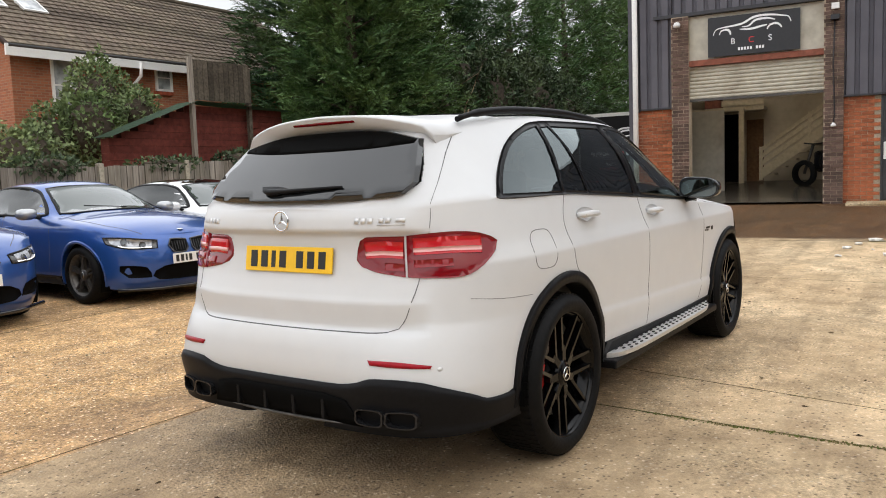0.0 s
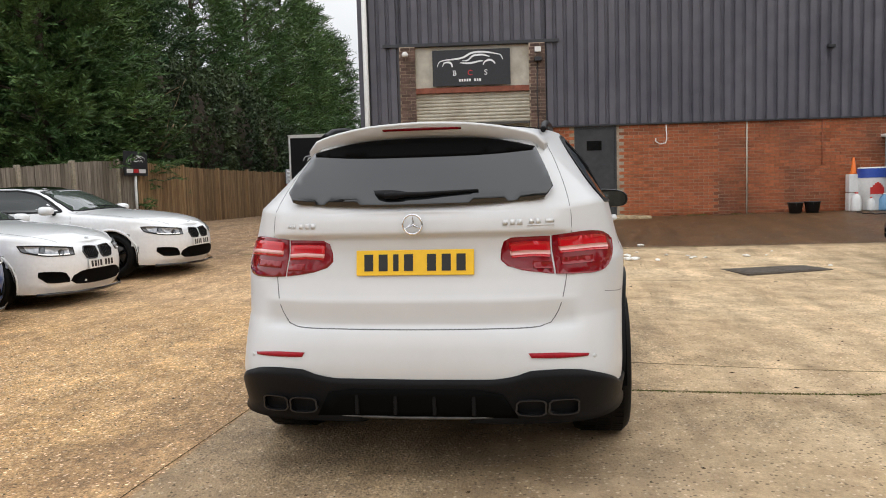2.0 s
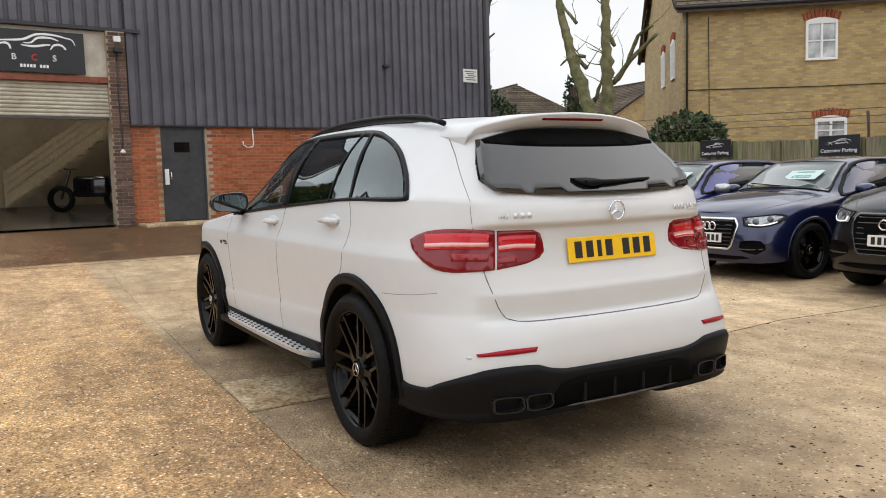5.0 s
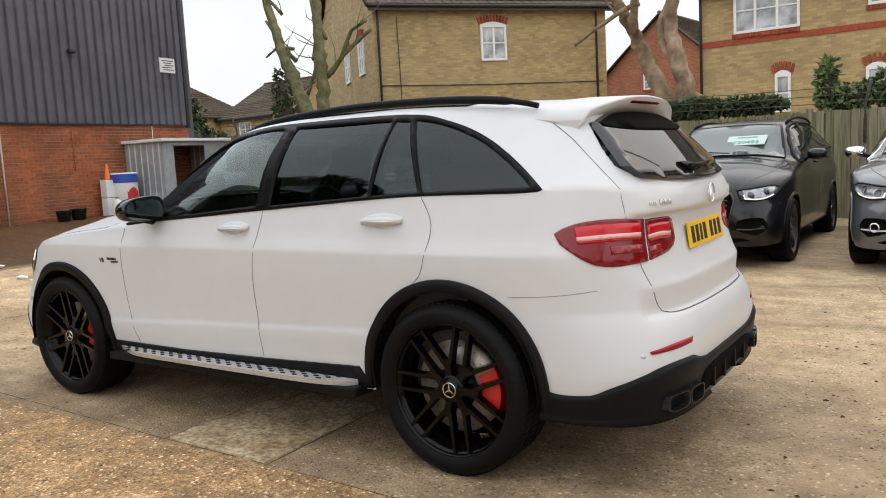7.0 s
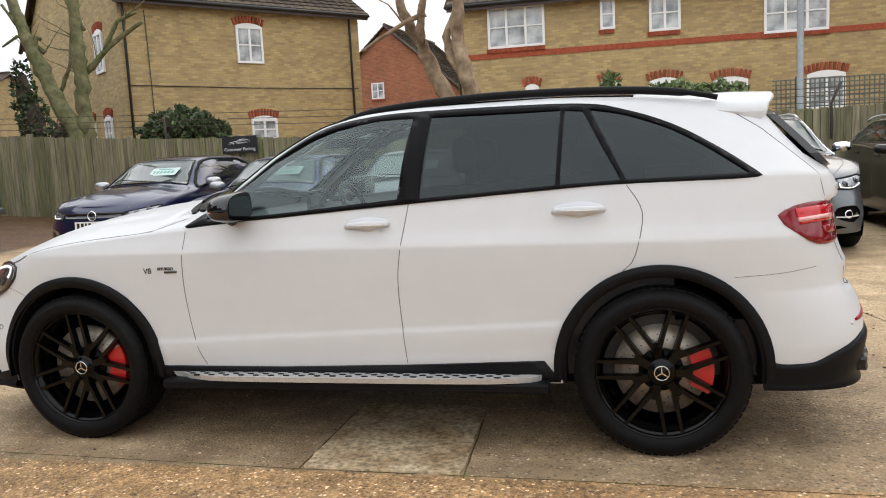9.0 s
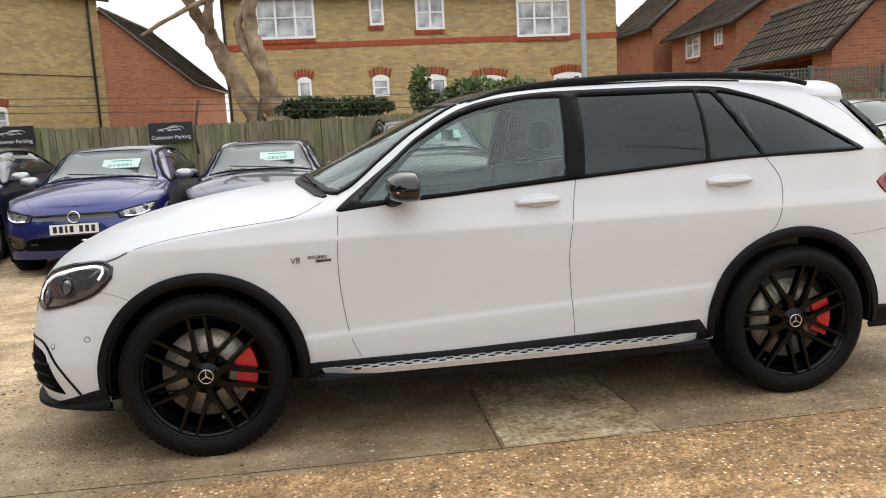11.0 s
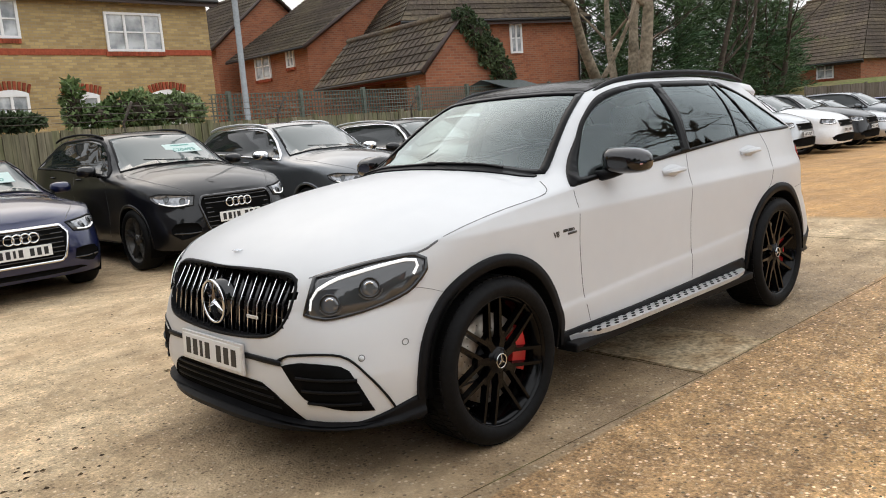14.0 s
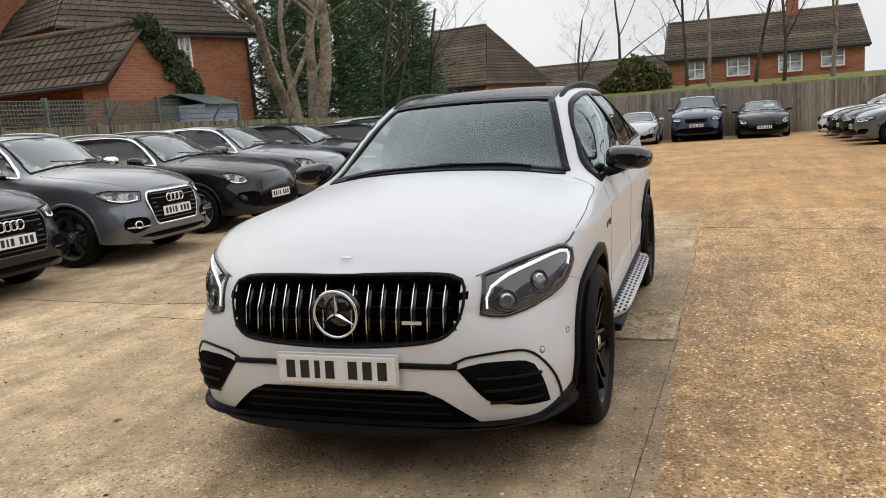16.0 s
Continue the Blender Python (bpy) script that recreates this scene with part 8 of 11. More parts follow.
parked_car(north(-1.25, 5.0, 0.95), M["blue_bmw"], "coupe", 0.95, 0.955, 1.02, "bmw", "bright blue coupe with black wheels", "dark", fine=0.42)
parked_car(north(1.12, 4.95, 0.95), M["blue_bmw"], "coupe", 0.95, 0.955, 1.02, "bmw", "bright blue coupe with silver mirrors", "dark", "", M["silver_paint"])
parked_car(north(3.25, 4.95, 1.0), M["white_flat"], "coupe", 1.0, 1.01, 1.0, "bmw", "white sports coupe with a dark roof", "black", roof="gloss_black")
parked_car(north(5.85, 4.9, 1.05), M["white_flat"], "coupe", 1.05, 1.02, 1.0, "bmw", "white grand tourer with a black roof", "black", roof="gloss_black")

# ---- fences ----
M["old_board"] = mat("weathered_fence_board", (0.225, 0.200, 0.135), 0.9, grain=0.35, scale=34, second=(0.160, 0.163, 0.080), blotch=2.2, mix=0.5, bump=0.3, rand=0.24, stretch=0.06)
M["grey_board"] = mat("grey_weathered_board", (0.25, 0.22, 0.185), 0.9, grain=0.3, scale=34, second=(0.16, 0.14, 0.11), blotch=2.2, mix=0.5, bump=0.3, rand=0.22, stretch=0.06)
M["new_board"] = mat("brown_close_board", (0.33, 0.215, 0.115), 0.85, grain=0.3, scale=30, second=(0.22, 0.135, 0.07), blotch=2.0, bump=0.3, rand=0.25, stretch=0.06)
M["lime_board"] = mat("algae_green_board", (0.29, 0.27, 0.11), 0.9, grain=0.3, scale=30, second=(0.20, 0.19, 0.08), blotch=2.0, bump=0.3, rand=0.25, stretch=0.06)
# dark copy of the board colour, for the shade between boards
M["gap_shade"] = mat("board_gap_shade", (0.10, 0.085, 0.055), 0.95, grain=0.3, scale=30, stretch=0.06)
M["concrete_post"] = mat("pale_concrete_post", (0.40, 0.36, 0.29), 0.9, grain=0.2, scale=25, second=(0.26, 0.23, 0.17), blotch=3, bump=0.3)
M["trellis"] = mat("grey_green_trellis", (0.13, 0.15, 0.125), 0.85, grain=0.2, scale=14)


def board_mesh(w, h, material, name="board"):
    bm = bmesh.new()
    vs = [(-w / 2, -0.010, 0), (w / 2, -0.004, 0), (w / 2, 0.004, 0), (-w / 2, 0.010, 0)]
    a = [bm.verts.new(v) for v in vs]
    b = [bm.verts.new((x, y, h)) for x, y, _ in vs]
    bm.faces.new(a[::-1])
    bm.faces.new(b)
    for k in range(4):
        bm.faces.new((a[k], a[(k + 1) % 4], b[(k + 1) % 4], b[k]))
    bmesh.ops.recalc_face_normals(bm, faces=bm.faces)
    me = bpy.data.meshes.new(name)
    bm.to_mesh(me)
    bm.free()
    me.materials.append(material)
    return me


def fence(name, p0, p1, base, height, material, label, pitch=0.125, single=0, post=2.4, post_mat=None, seed=1, post_h=0.05, lift=None):
    """Upright overlapping boards on rails between posts. base(x, y) gives the ground."""
    f = empty(name, None, label, "fence", kind="structure")
    d = Vector((p1[0] - p0[0], p1[1] - p0[1]))
    n = int(d.length / pitch)
    u = d.normalized()
    ang = math.atan2(u.y, u.x)
    me = board_mesh(pitch * 0.95, height, material)
    rng = random.Random(seed)
    v, fc = [], []
    for i in range(n):
        x, y = p0[0] + u.x * pitch * (i + 0.5), p0[1] + u.y * pitch * (i + 0.5)
        z = base(x, y) + rng.uniform(-0.012, 0.012)
        m = Matrix.Translation((x, y, z)) @ Matrix.Rotation(ang, 4, "Z") @ Matrix.Rotation(rng.uniform(-0.006, 0.006), 4, "Y") @ Matrix.Translation((0, rng.uniform(-0.004, 0.004), 0))
        if i < single:
            ob = new("board", me)
            ob.parent = f
            ob.matrix_local = m
        else:
            k = len(v)
            v += [tuple(m @ q.co) for q in me.vertices]
            fc += [tuple(k + w for w in p.vertices) for p in me.polygons]
    if v:
        mm = bpy.data.meshes.new("boards")
        mm.from_pydata(v, [], fc)
        mm.materials.append(material)
        ob = tagged(new("boards", mm), kind="stuff")
        ob.parent = f
    s = Vector((-u.y, u.x))
    k = int(d.length / post) + 1
    for i in range(k):
        x, y = p0[0] + u.x * post * i, p0[1] + u.y * post * i
        bm = bmesh.new()
        add_box(bm, -0.05, 0.05, -0.05, 0.05, -0.1, height + post_h, 0.008, m=Matrix.Rotation(ang, 4, "Z"))
        q = part("post", bm, post_mat or material, f)
        q.location = (x, y, base(x, y))
    # dark sheet behind the boards: shade of the gaps put into its colour
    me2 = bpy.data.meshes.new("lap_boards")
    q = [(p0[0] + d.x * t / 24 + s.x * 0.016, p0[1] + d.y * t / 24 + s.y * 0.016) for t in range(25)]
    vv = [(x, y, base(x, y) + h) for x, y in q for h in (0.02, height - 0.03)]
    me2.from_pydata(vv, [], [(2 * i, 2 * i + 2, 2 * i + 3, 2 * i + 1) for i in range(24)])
    me2.materials.append(M["gap_shade"])
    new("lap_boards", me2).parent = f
    for zz in (0.35, height - 0.3):
        bm = bmesh.new()
        a, b = base(*p0), base(*p1)
        pts = [(p0[0] + d.x * t / 8 + s.x * 0.055, p0[1] + d.y * t / 8 + s.y * 0.055) for t in range(9)]
        add_tube(bm, [(x, y, base(x, y) + zz) for x, y in pts], 0.035, 4)
        part("rail", bm, material, f)
    return f


def lattice(name, x0, x1, y, z0, z1, material, label):
    f = empty(name, None, label, "trellis", kind="structure")
    bm = bmesh.new()
    n = int((x1 - x0) / 0.085)
    for i in range(n):
        x = x0 + (x1 - x0) * i / n
        add_box(bm, x, x + 0.022, y - 0.008, y + 0.008, z0, z1)
    for k in range(int((z1 - z0) / 0.085) + 1):
        add_box(bm, x0, x1, y + 0.009, y + 0.022, z0 + 0.085 * k, z0 + 0.085 * k + 0.022)
    tagged(part("lattice", bm, material, f), kind="stuff")
    for i in range(int((x1 - x0) / 1.8) + 1):
        box("post", x0 + 1.8 * i, x0 + 1.8 * i + 0.08, y - 0.05, y + 0.05, ground_z(x0, y) - 0.2, z1 + 0.06, material, f)
    return f


fence("fence_south", (13.4, -10.42), (-31.5, -10.6), ground_z, 1.73, M["old_board"], "weathered close board timber fence, green with age", single=290)
fence("fence_south_end", (26, -10.45), (13.4, -10.42), ground_z, 1.72, M["lime_board"], "greenish timber fence beyond the unit", seed=2)
fence("fence_north", (-7.5, 10.28), (13.6, 10.28), ground_z, 1.62, M["grey_board"], "grey weathered board fence with concrete posts", single=160, post=1.83, post_mat=M["concrete_post"], seed=3)
fence("fence_lane", (13.7, 10.30), (31, 10.35), ground_z, 1.62, M["new_board"], "brown close board fence along the lane", single=110, seed=4, pitch=0.13)
fence("fence_far", (-31.6, -10.6), (-31.8, 16), ground_z, 2.05, M["grey_board"], "tall grey board fence at the far end", seed=5, pitch=0.15)
fence("fence_north_far", (-31.8, 10.3), (-7.5, 10.28), ground_z, 1.7, M["grey_board"], "grey board fence along the gravel", seed=6, pitch=0.15)
lattice("trellis_south", -15.5, -4.2, -11.9, 1.75, 2.36, M["trellis"], "grey green lattice trellis over a neighbour's fence")

# wire stays on slanted arms above the south fence
arms = bpy.data.objects["fence_south"]
for x in (12.6, 7.8, 3.0, 1.9, -1.8, -4.9, -8.5, -12.2, -16.0):
    z = ground_z(x, -10.4) + 1.70
    tube("arm", [(x, -10.46, z - 0.5), (x, -10.50, z + 0.1), (x - 0.10, -10.30, z + 0.45)], 0.025, M["iron"], arms, sides=5)
for k in range(3):
    tube("wire", [(13, -10.46 + k * 0.06, ground_z(13, -10.4) + 1.86 + k * 0.12), (0, -10.46 + k * 0.06, ground_z(0, -10.4) + 1.86 + k * 0.12), (-20, -10.46 + k * 0.06, ground_z(-20, -10.4) + 1.86 + k * 0.12)], 0.006, M["iron"], arms, sides=4)

# ---- houses ----


def brick_mat(name, c1, c2, mortar, scale=1.0):
    m = bpy.data.materials.new(name)
    m.use_nodes = True
    n, l = m.node_tree.nodes, m.node_tree.links
    p = n["Principled BSDF"]
    p.inputs["Roughness"].default_value = 0.9
    pos = n.new("ShaderNodeTexCoord")
    nrm = n.new("ShaderNodeSeparateXYZ")
    geo = n.new("ShaderNodeSeparateXYZ")
    l.new(pos.outputs["Object"], geo.inputs[0])
    l.new(pos.outputs["Normal"], nrm.inputs[0])
    # run the courses along whichever way the wall faces
    side = n.new("ShaderNodeMath")
    side.operation = "ABSOLUTE"
    l.new(nrm.outputs["X"], side.inputs[0])
    pick = n.new("ShaderNodeMath")
    pick.operation = "GREATER_THAN"
    pick.inputs[1].default_value = 0.5
    l.new(side.outputs[0], pick.inputs[0])
    mixv = n.new("ShaderNodeMix")
    l.new(pick.outputs[0], mixv.inputs["Factor"])
    l.new(geo.outputs["X"], mixv.inputs[2])
    l.new(geo.outputs["Y"], mixv.inputs[3])
    com = n.new("ShaderNodeCombineXYZ")
    l.new(mixv.outputs[0], com.inputs["X"])
    l.new(geo.outputs["Z"], com.inputs["Y"])
    bt = n.new("ShaderNodeTexBrick")
    bt.inputs["Color1"].default_value, bt.inputs["Color2"].default_value, bt.inputs["Mortar"].default_value = (*c1, 1), (*c2, 1), (*mortar, 1)
    bt.inputs["Scale"].default_value = 1.0
    bt.inputs["Brick Width"].default_value, bt.inputs["Row Height"].default_value, bt.inputs["Mortar Size"].default_value = 0.225 * scale, 0.075 * scale, 0.008
    bt.inputs["Bias"].default_value = -0.05
    l.new(com.outputs[0], bt.inputs["Vector"])
    st = n.new("ShaderNodeTexNoise")
    st.inputs["Scale"].default_value, st.inputs["Detail"].default_value, st.inputs["Roughness"].default_value = 0.9, 9, 0.72
    l.new(pos.outputs["Object"], st.inputs["Vector"])
    mr = n.new("ShaderNodeMapRange")
    mr.inputs["To Min"].default_value, mr.inputs["To Max"].default_value = 0.55, 1.40
    l.new(st.outputs["Fac"], mr.inputs["Value"])
    hs = n.new("ShaderNodeHueSaturation")
    l.new(bt.outputs["Color"], hs.inputs["Color"])
    l.new(mr.outputs[0], hs.inputs["Value"])
    l.new(hs.outputs[0], p.inputs["Base Color"])
    b = n.new("ShaderNodeBump")
    b.inputs["Strength"].default_value, b.inputs["Distance"].default_value = 0.5, 0.008
    b.invert = True
    l.new(bt.outputs["Fac"], b.inputs["Height"])
    l.new(b.outputs[0], p.inputs["Normal"])
    return m


M["yellow_brick"] = brick_mat("yellow_stock_brick", (0.49, 0.36, 0.16), (0.32, 0.225, 0.105), (0.34, 0.275, 0.17))
M["house_red"] = brick_mat("orange_house_brick", (0.37, 0.130, 0.062), (0.25, 0.085, 0.045), (0.30, 0.19, 0.12))
M["arch_red"] = mat("red_arch_brick", (0.30, 0.075, 0.04), 0.9, grain=0.2, scale=14, rand=0.25)
M["tile"] = mat("brown_roof_tile", (0.082, 0.064, 0.050), 0.85, grain=0.35, scale=9, second=(0.115, 0.092, 0.060), blotch=0.7, mix=0.5, bump=0.3, rand=0.3)
M["red_shed"] = mat("red_brown_shed_paint", (0.125, 0.032, 0.024), 0.7, grain=0.25, scale=10, rand=0.2)
M["upvc"] = mat("white_upvc", (0.78, 0.78, 0.77), 0.35, grain=0.03)
M["curtain_pane"] = mat("window_pane", (0.17, 0.19, 0.20), 0.05, spec=0.8, grain=0.2, scale=3, second=(0.48, 0.50, 0.51), blotch=2.6, mix=0.7)
M["fascia"] = mat("dark_brown_fascia", (0.045, 0.026, 0.020), 0.5)
M["pipe"] = mat("black_downpipe", (0.02, 0.02, 0.02), 0.45)


def window(parent, x, z, w, h, y=0.0, arch=False, cols=2, rows=1):
    """White framed window on a wall that faces -y at local y. x, z: its lower left corner."""
    win = empty("window")
    win.parent = parent
    win.location = (x, y, z)
    box("pane", 0.03, w - 0.03, 0.0, 0.02, 0.03, h - 0.03, M["curtain_pane"], win)
    t = 0.07
    for x0, x1, z0, z1 in ((0, w, 0, t), (0, w, h - t, h), (0, t, t, h - t), (w - t, w, t, h - t)):
        box("frame", x0, x1, -0.045, 0.03, z0, z1, M["upvc"], win)
    for k in range(1, cols):
        box("mullion", w * k / cols - t / 2, w * k / cols + t / 2, -0.04, 0.03, t, h - t, M["upvc"], win)
    for k in range(1, rows + 1):
        if rows:
            zz = h * k / (rows + 1)
            box("transom", t, w - t, -0.032, 0.02, zz - 0.02, zz + 0.02, M["upvc"], win)
    if arch:
        n = max(6, int(w / 0.085))
        for k in range(n):
            a = (k + 0.5) / n * 2 - 1
            bm = bmesh.new()
            add_box(bm, -0.034, 0.034, -0.03, 0.05, 0, 0.22, m=Matrix.Translation((w / 2 + a * (w / 2 + 0.06), 0, h + 0.015 + 0.10 * (1 - a * a))) @ Matrix.Rotation(a * 0.30, 4, "Y"))
            part("arch_brick", bm, M["arch_red"], win)
        bm = bmesh.new()
        pts = [(w / 2 + a / 6 * w / 2, h + 0.10 * (1 - (a / 6) ** 2) + 0.015) for a in range(-6, 7)]
        q = [bm.verts.new((p[0], -0.02, p[1])) for p in pts]
        e = [bm.verts.new((0, -0.02, h - 0.01)), bm.verts.new((w, -0.02, h - 0.01))]
        bm.faces.new([e[0]] + q + [e[1]])
        part("arch_head", bm, M["upvc"], win)
    else:
        n = max(4, int((w + 0.1) / 0.075))
        for k in range(n):
            box("sill_brick", -0.05 + k * 0.075, 0.018 + k * 0.075, -0.05, 0.03, -0.12, -0.008, M["arch_red"], win)
    return win


def tiles(parent, a, b, c, d, rows, name="tile_course"):
    """Courses of tiles from the eave a-b up to the ridge d-c, each lapping the one below."""
    a, b, c, d = map(Vector, (a, b, c, d))
    nrm = (b - a).cross(d - a).normalized()
    if nrm.z < 0:
        nrm = -nrm
    bm = bmesh.new()
    for k in range(rows):
        t0, t1 = k / rows, min(1, (k + 1.15) / rows)
        q = [a.lerp(d, t0) + nrm * 0.045, b.lerp(c, t0) + nrm * 0.045, b.lerp(c, t1) + nrm * 0.012, a.lerp(d, t1) + nrm * 0.012]
        e = [a.lerp(d, t0), b.lerp(c, t0)]
        v = [bm.verts.new(p) for p in q]
        w = [bm.verts.new(p) for p in e]
        bm.faces.new(v)
        bm.faces.new((w[0], w[1], v[1], v[0]))
        # upright laps between the single tiles of the course
        L = (q[1] - q[0]).length
        n = int(L / 0.30)
        for i in range(1, n):
            s0, s1 = i / n, i / n + 0.035 / max(L, 0.1)
            z = [bm.verts.new(q[0].lerp(q[1], s) + nrm * h) for s, h in ((s0, 0.022), (s1, 0.0))] + [bm.verts.new(q[3].lerp(q[2], s) + nrm * h) for s, h in ((s1, 0.0), (s0, 0.022))]
            bm.faces.new(z)
    return part("roof_tiles", bm, M["tile"], parent)


def house(m, w, d, eave, top, brick, label, ridge="x", hip=0.0, windows=(), band_z=None, base=-0.6, over=0.35, pipes=(), bay=False):
    """A brick house: its front runs along local x at y = 0 and faces -y."""
    h = empty("house", m, label, "house")
    bm = bmesh.new()
    if bay:
        # open bay on the east side between the gable wall and a corner pier
        add_box(bm, 0, w, 0, 0.95, base, eave)
        add_box(bm, 0, w, d - 0.3, d, base, eave)
        add_box(bm, w - 0.25, w, 0.95, d - 0.3, base, eave)
        box("lintel", 0.02, 0.16, 0.95, d - 0.3, eave - 0.28, eave - 0.02, M["red_shed"], h)
    else:
        add_box(bm, 0, w, 0, d, base, eave)
    if not hip:
        if ridge == "x":
            for x in (0.0, w):
                v = [bm.verts.new(p) for p in ((x, 0, eave), (x, d, eave), (x, d / 2, top - 0.05))]
                bm.faces.new(v)
        else:
            for y in (0.0, d):
                v = [bm.verts.new(p) for p in ((0, y, eave), (w, y, eave), (w / 2, y, top - 0.05))]
                bm.faces.new(v)
    bmesh.ops.remove_doubles(bm, verts=bm.verts, dist=0.001)
    part("wall", bm, brick, h)
    roof = empty("roof")
    roof.parent = h
    o = over
    slope = (top - eave) / ((d if ridge == "x" else w) / 2)
    ez = eave - o * slope * 0.6
    if ridge == "x":
        r0, r1 = (hip if hip else -o * 0.6), (w - hip if hip else w + o * 0.6)
        e0, e1 = (-o, w + o) if hip else (-o * 0.6, w + o * 0.6)
        rows = max(6, int(math.hypot(d / 2, top - eave) / 0.27))
        tiles(roof, (e0, -o, ez), (e1, -o, ez), (r1, d / 2, top), (r0, d / 2, top), rows)
        tiles(roof, (e0, d + o, ez), (e1, d + o, ez), (r1, d / 2, top), (r0, d / 2, top), rows)
        if hip:
            tiles(roof, (e0, -o, ez), (e0, d + o, ez), (r0, d / 2, top), (r0, d / 2, top), rows)
            tiles(roof, (e1, -o, ez), (e1, d + o, ez), (r1, d / 2, top), (r1, d / 2, top), rows)
        tube("ridge_tiles", [(r0, d / 2, top + 0.03), (r1, d / 2, top + 0.03)], 0.10, M["tile"], roof, sides=6)
        box("fascia_board", e0, e1, -o + 0.02, -o + 0.06, ez - 0.18, ez - 0.01, M["fascia"], h)
        tube("gutter", [(e0, -o - 0.02, ez - 0.04), (e1, -o - 0.02, ez - 0.04)], 0.055, M["pipe"], h, sides=6)
        if not hip:
            for x in (e0, e1):
                tube("barge_board", [(x, -o, ez - 0.06), (x, d / 2, top - 0.06), (x, d + o, ez - 0.06)], 0.085, M["fascia"], h, sides=4)
    else:
        rows = max(6, int(math.hypot(w / 2, top - eave) / 0.27))
        for x in (-o, w + o):
            tiles(roof, (x, -o * 0.7, ez), (x, d + o, ez), (w / 2, d + o, top), (w / 2, -o * 0.7, top), rows)
        tube("ridge_tiles", [(w / 2, -o * 0.7, top + 0.03), (w / 2, d + o, top + 0.03)], 0.10, M["tile"], roof, sides=6)
        tube("barge_board", [(-o, -o * 0.72, ez - 0.06), (w / 2, -o * 0.72, top - 0.06), (w + o, -o * 0.72, ez - 0.06)], 0.085, M["fascia"], h, sides=4)
        for x in (-o, w + o):
            tube("gutter", [(x, -o * 0.7, ez - 0.04), (x, d + o, ez - 0.04)], 0.055, M["pipe"], h, sides=6)
    for x, z, ww, hh, *r in windows:
        window(h, x, z, ww, hh, -0.02, *r)
    if band_z:
        box("brick_band", 0, w, -0.025, 0.02, band_z, band_z + 0.16, M["arch_red"], h)
    for x in pipes:
        tube("downpipe", [(x, -0.08, base), (x, -0.08, eave - 0.6), (x, -0.08, eave - 0.25), (x, -over, eave - 0.1)], 0.04, M["pipe"], h, sides=6)
    return h


# two-storey yellow brick terrace behind the south fence: its front runs towards -x
house(pose(3.30, -19.4, 0, 0, 0, 180), 11.8, 8.0, 5.75, 8.6, M["yellow_brick"], "two storey yellow brick house with white windows", hip=0.0, band_z=4.02,
      windows=((0.95, 4.30, 1.68, 1.20, False, 3), (4.22, 4.60, 0.42, 0.85, False, 1), (5.58, 4.43, 0.86, 1.0, False, 2), (8.64, 4.12, 1.66, 1.08, False, 3),
               (2.0, 2.10, 0.40, 1.0, True, 1), (4.18, 2.55, 0.50, 0.52, True, 1), (5.55, 2.10, 0.85, 0.92, True, 2), (7.30, 2.0, 0.92, 0.92, True, 2), (9.75, 2.0, 0.98, 0.92, True, 2)), pipes=(0.06,))
# yellow brick house set at an angle
house(Matrix.Translation((12.55, -16.35, 0)) @ Matrix.Rotation(math.atan2(-0.78, -0.63), 4, "Z"), 8.15, 11.5, 6.35, 10.2, M["yellow_brick"], "yellow brick house with arched windows, set at an angle", ridge="x",
      windows=((3.55, 4.47, 0.90, 1.14, True, 2), (3.85, 2.05, 0.90, 0.66, True, 2)), pipes=(0.12, 7.75))
angled = [o for o in bpy.data.objects if o.name.startswith("house")][-1]
tube("wall_cable", [(0.1, -0.03, 3.74), (4.0, -0.03, 3.70), (8.0, -0.03, 3.72)], 0.014, M["pipe"], angled, sides=5)
tube("wall_cable", [(0.75, -0.03, 5.9), (0.78, -0.03, 3.7), (0.80, -0.03, 1.2)], 0.012, M["pipe"], angled, sides=5)
for k, (yy, zz, ww, hh) in enumerate(((1.6, 4.3, 0.8, 1.2), (4.2, 4.3, 0.8, 1.2), (1.4, 2.0, 0.7, 0.9), (3.2, 2.0, 0.7, 0.9), (5.4, 2.0, 0.7, 0.9))):
    g = empty("window_side", Matrix.Translation((12.55, -16.35, 0)) @ Matrix.Rotation(math.atan2(-0.78, -0.63), 4, "Z") @ pose(-0.02, yy + ww, zz, 0, 0, -90), "white side window of the brick house", "window", kind="structure")
    window(g, 0, 0, ww, hh, 0.0, True, 2)
# red brick group to the west
house(pose(-11.13, -12.70, 0, 0, 0, 172), 2.5, 5.9, 3.0, 4.37, M["house_red"], "open red brick garage with a mossy tiled roof", ridge="y", over=0.22, bay=True)
house(pose(-15.3, -17.85, 0, 0, 0, 158.3), 7.0, 5.5, 5.2, 7.9, M["house_red"], "red brick house with a hipped tiled roof", ridge="x", hip=2.2, windows=((4.0, 3.78, 0.50, 1.10, True, 2),), pipes=(6.9,))
house(pose(-13.92, -22.0, 0, 0, 0, 180), 8.6, 5.1, 4.8, 7.6, M["house_red"], "red brick house with white windows under a brown roof", ridge="y")
for yy, zz, ww, hh in ((2.59, 3.75, 1.14, 1.02), (0.89, 4.02, 0.54, 0.74)):
    g = empty("window_gable_house", pose(-13.92, -22.0, 0, 0, 0, 180) @ pose(-0.02, yy + ww, zz, 0, 0, -90), "white window in the red brick wall", "window", kind="structure")
    window(g, 0, 0, ww, hh, 0.0, False, 2)
house(pose(-13.47, -28.0, 0, 0, 0, 180), 5.6, 4.7, 5.46, 7.9, M["house_red"], "red brick gabled house with a brown roof", ridge="y")
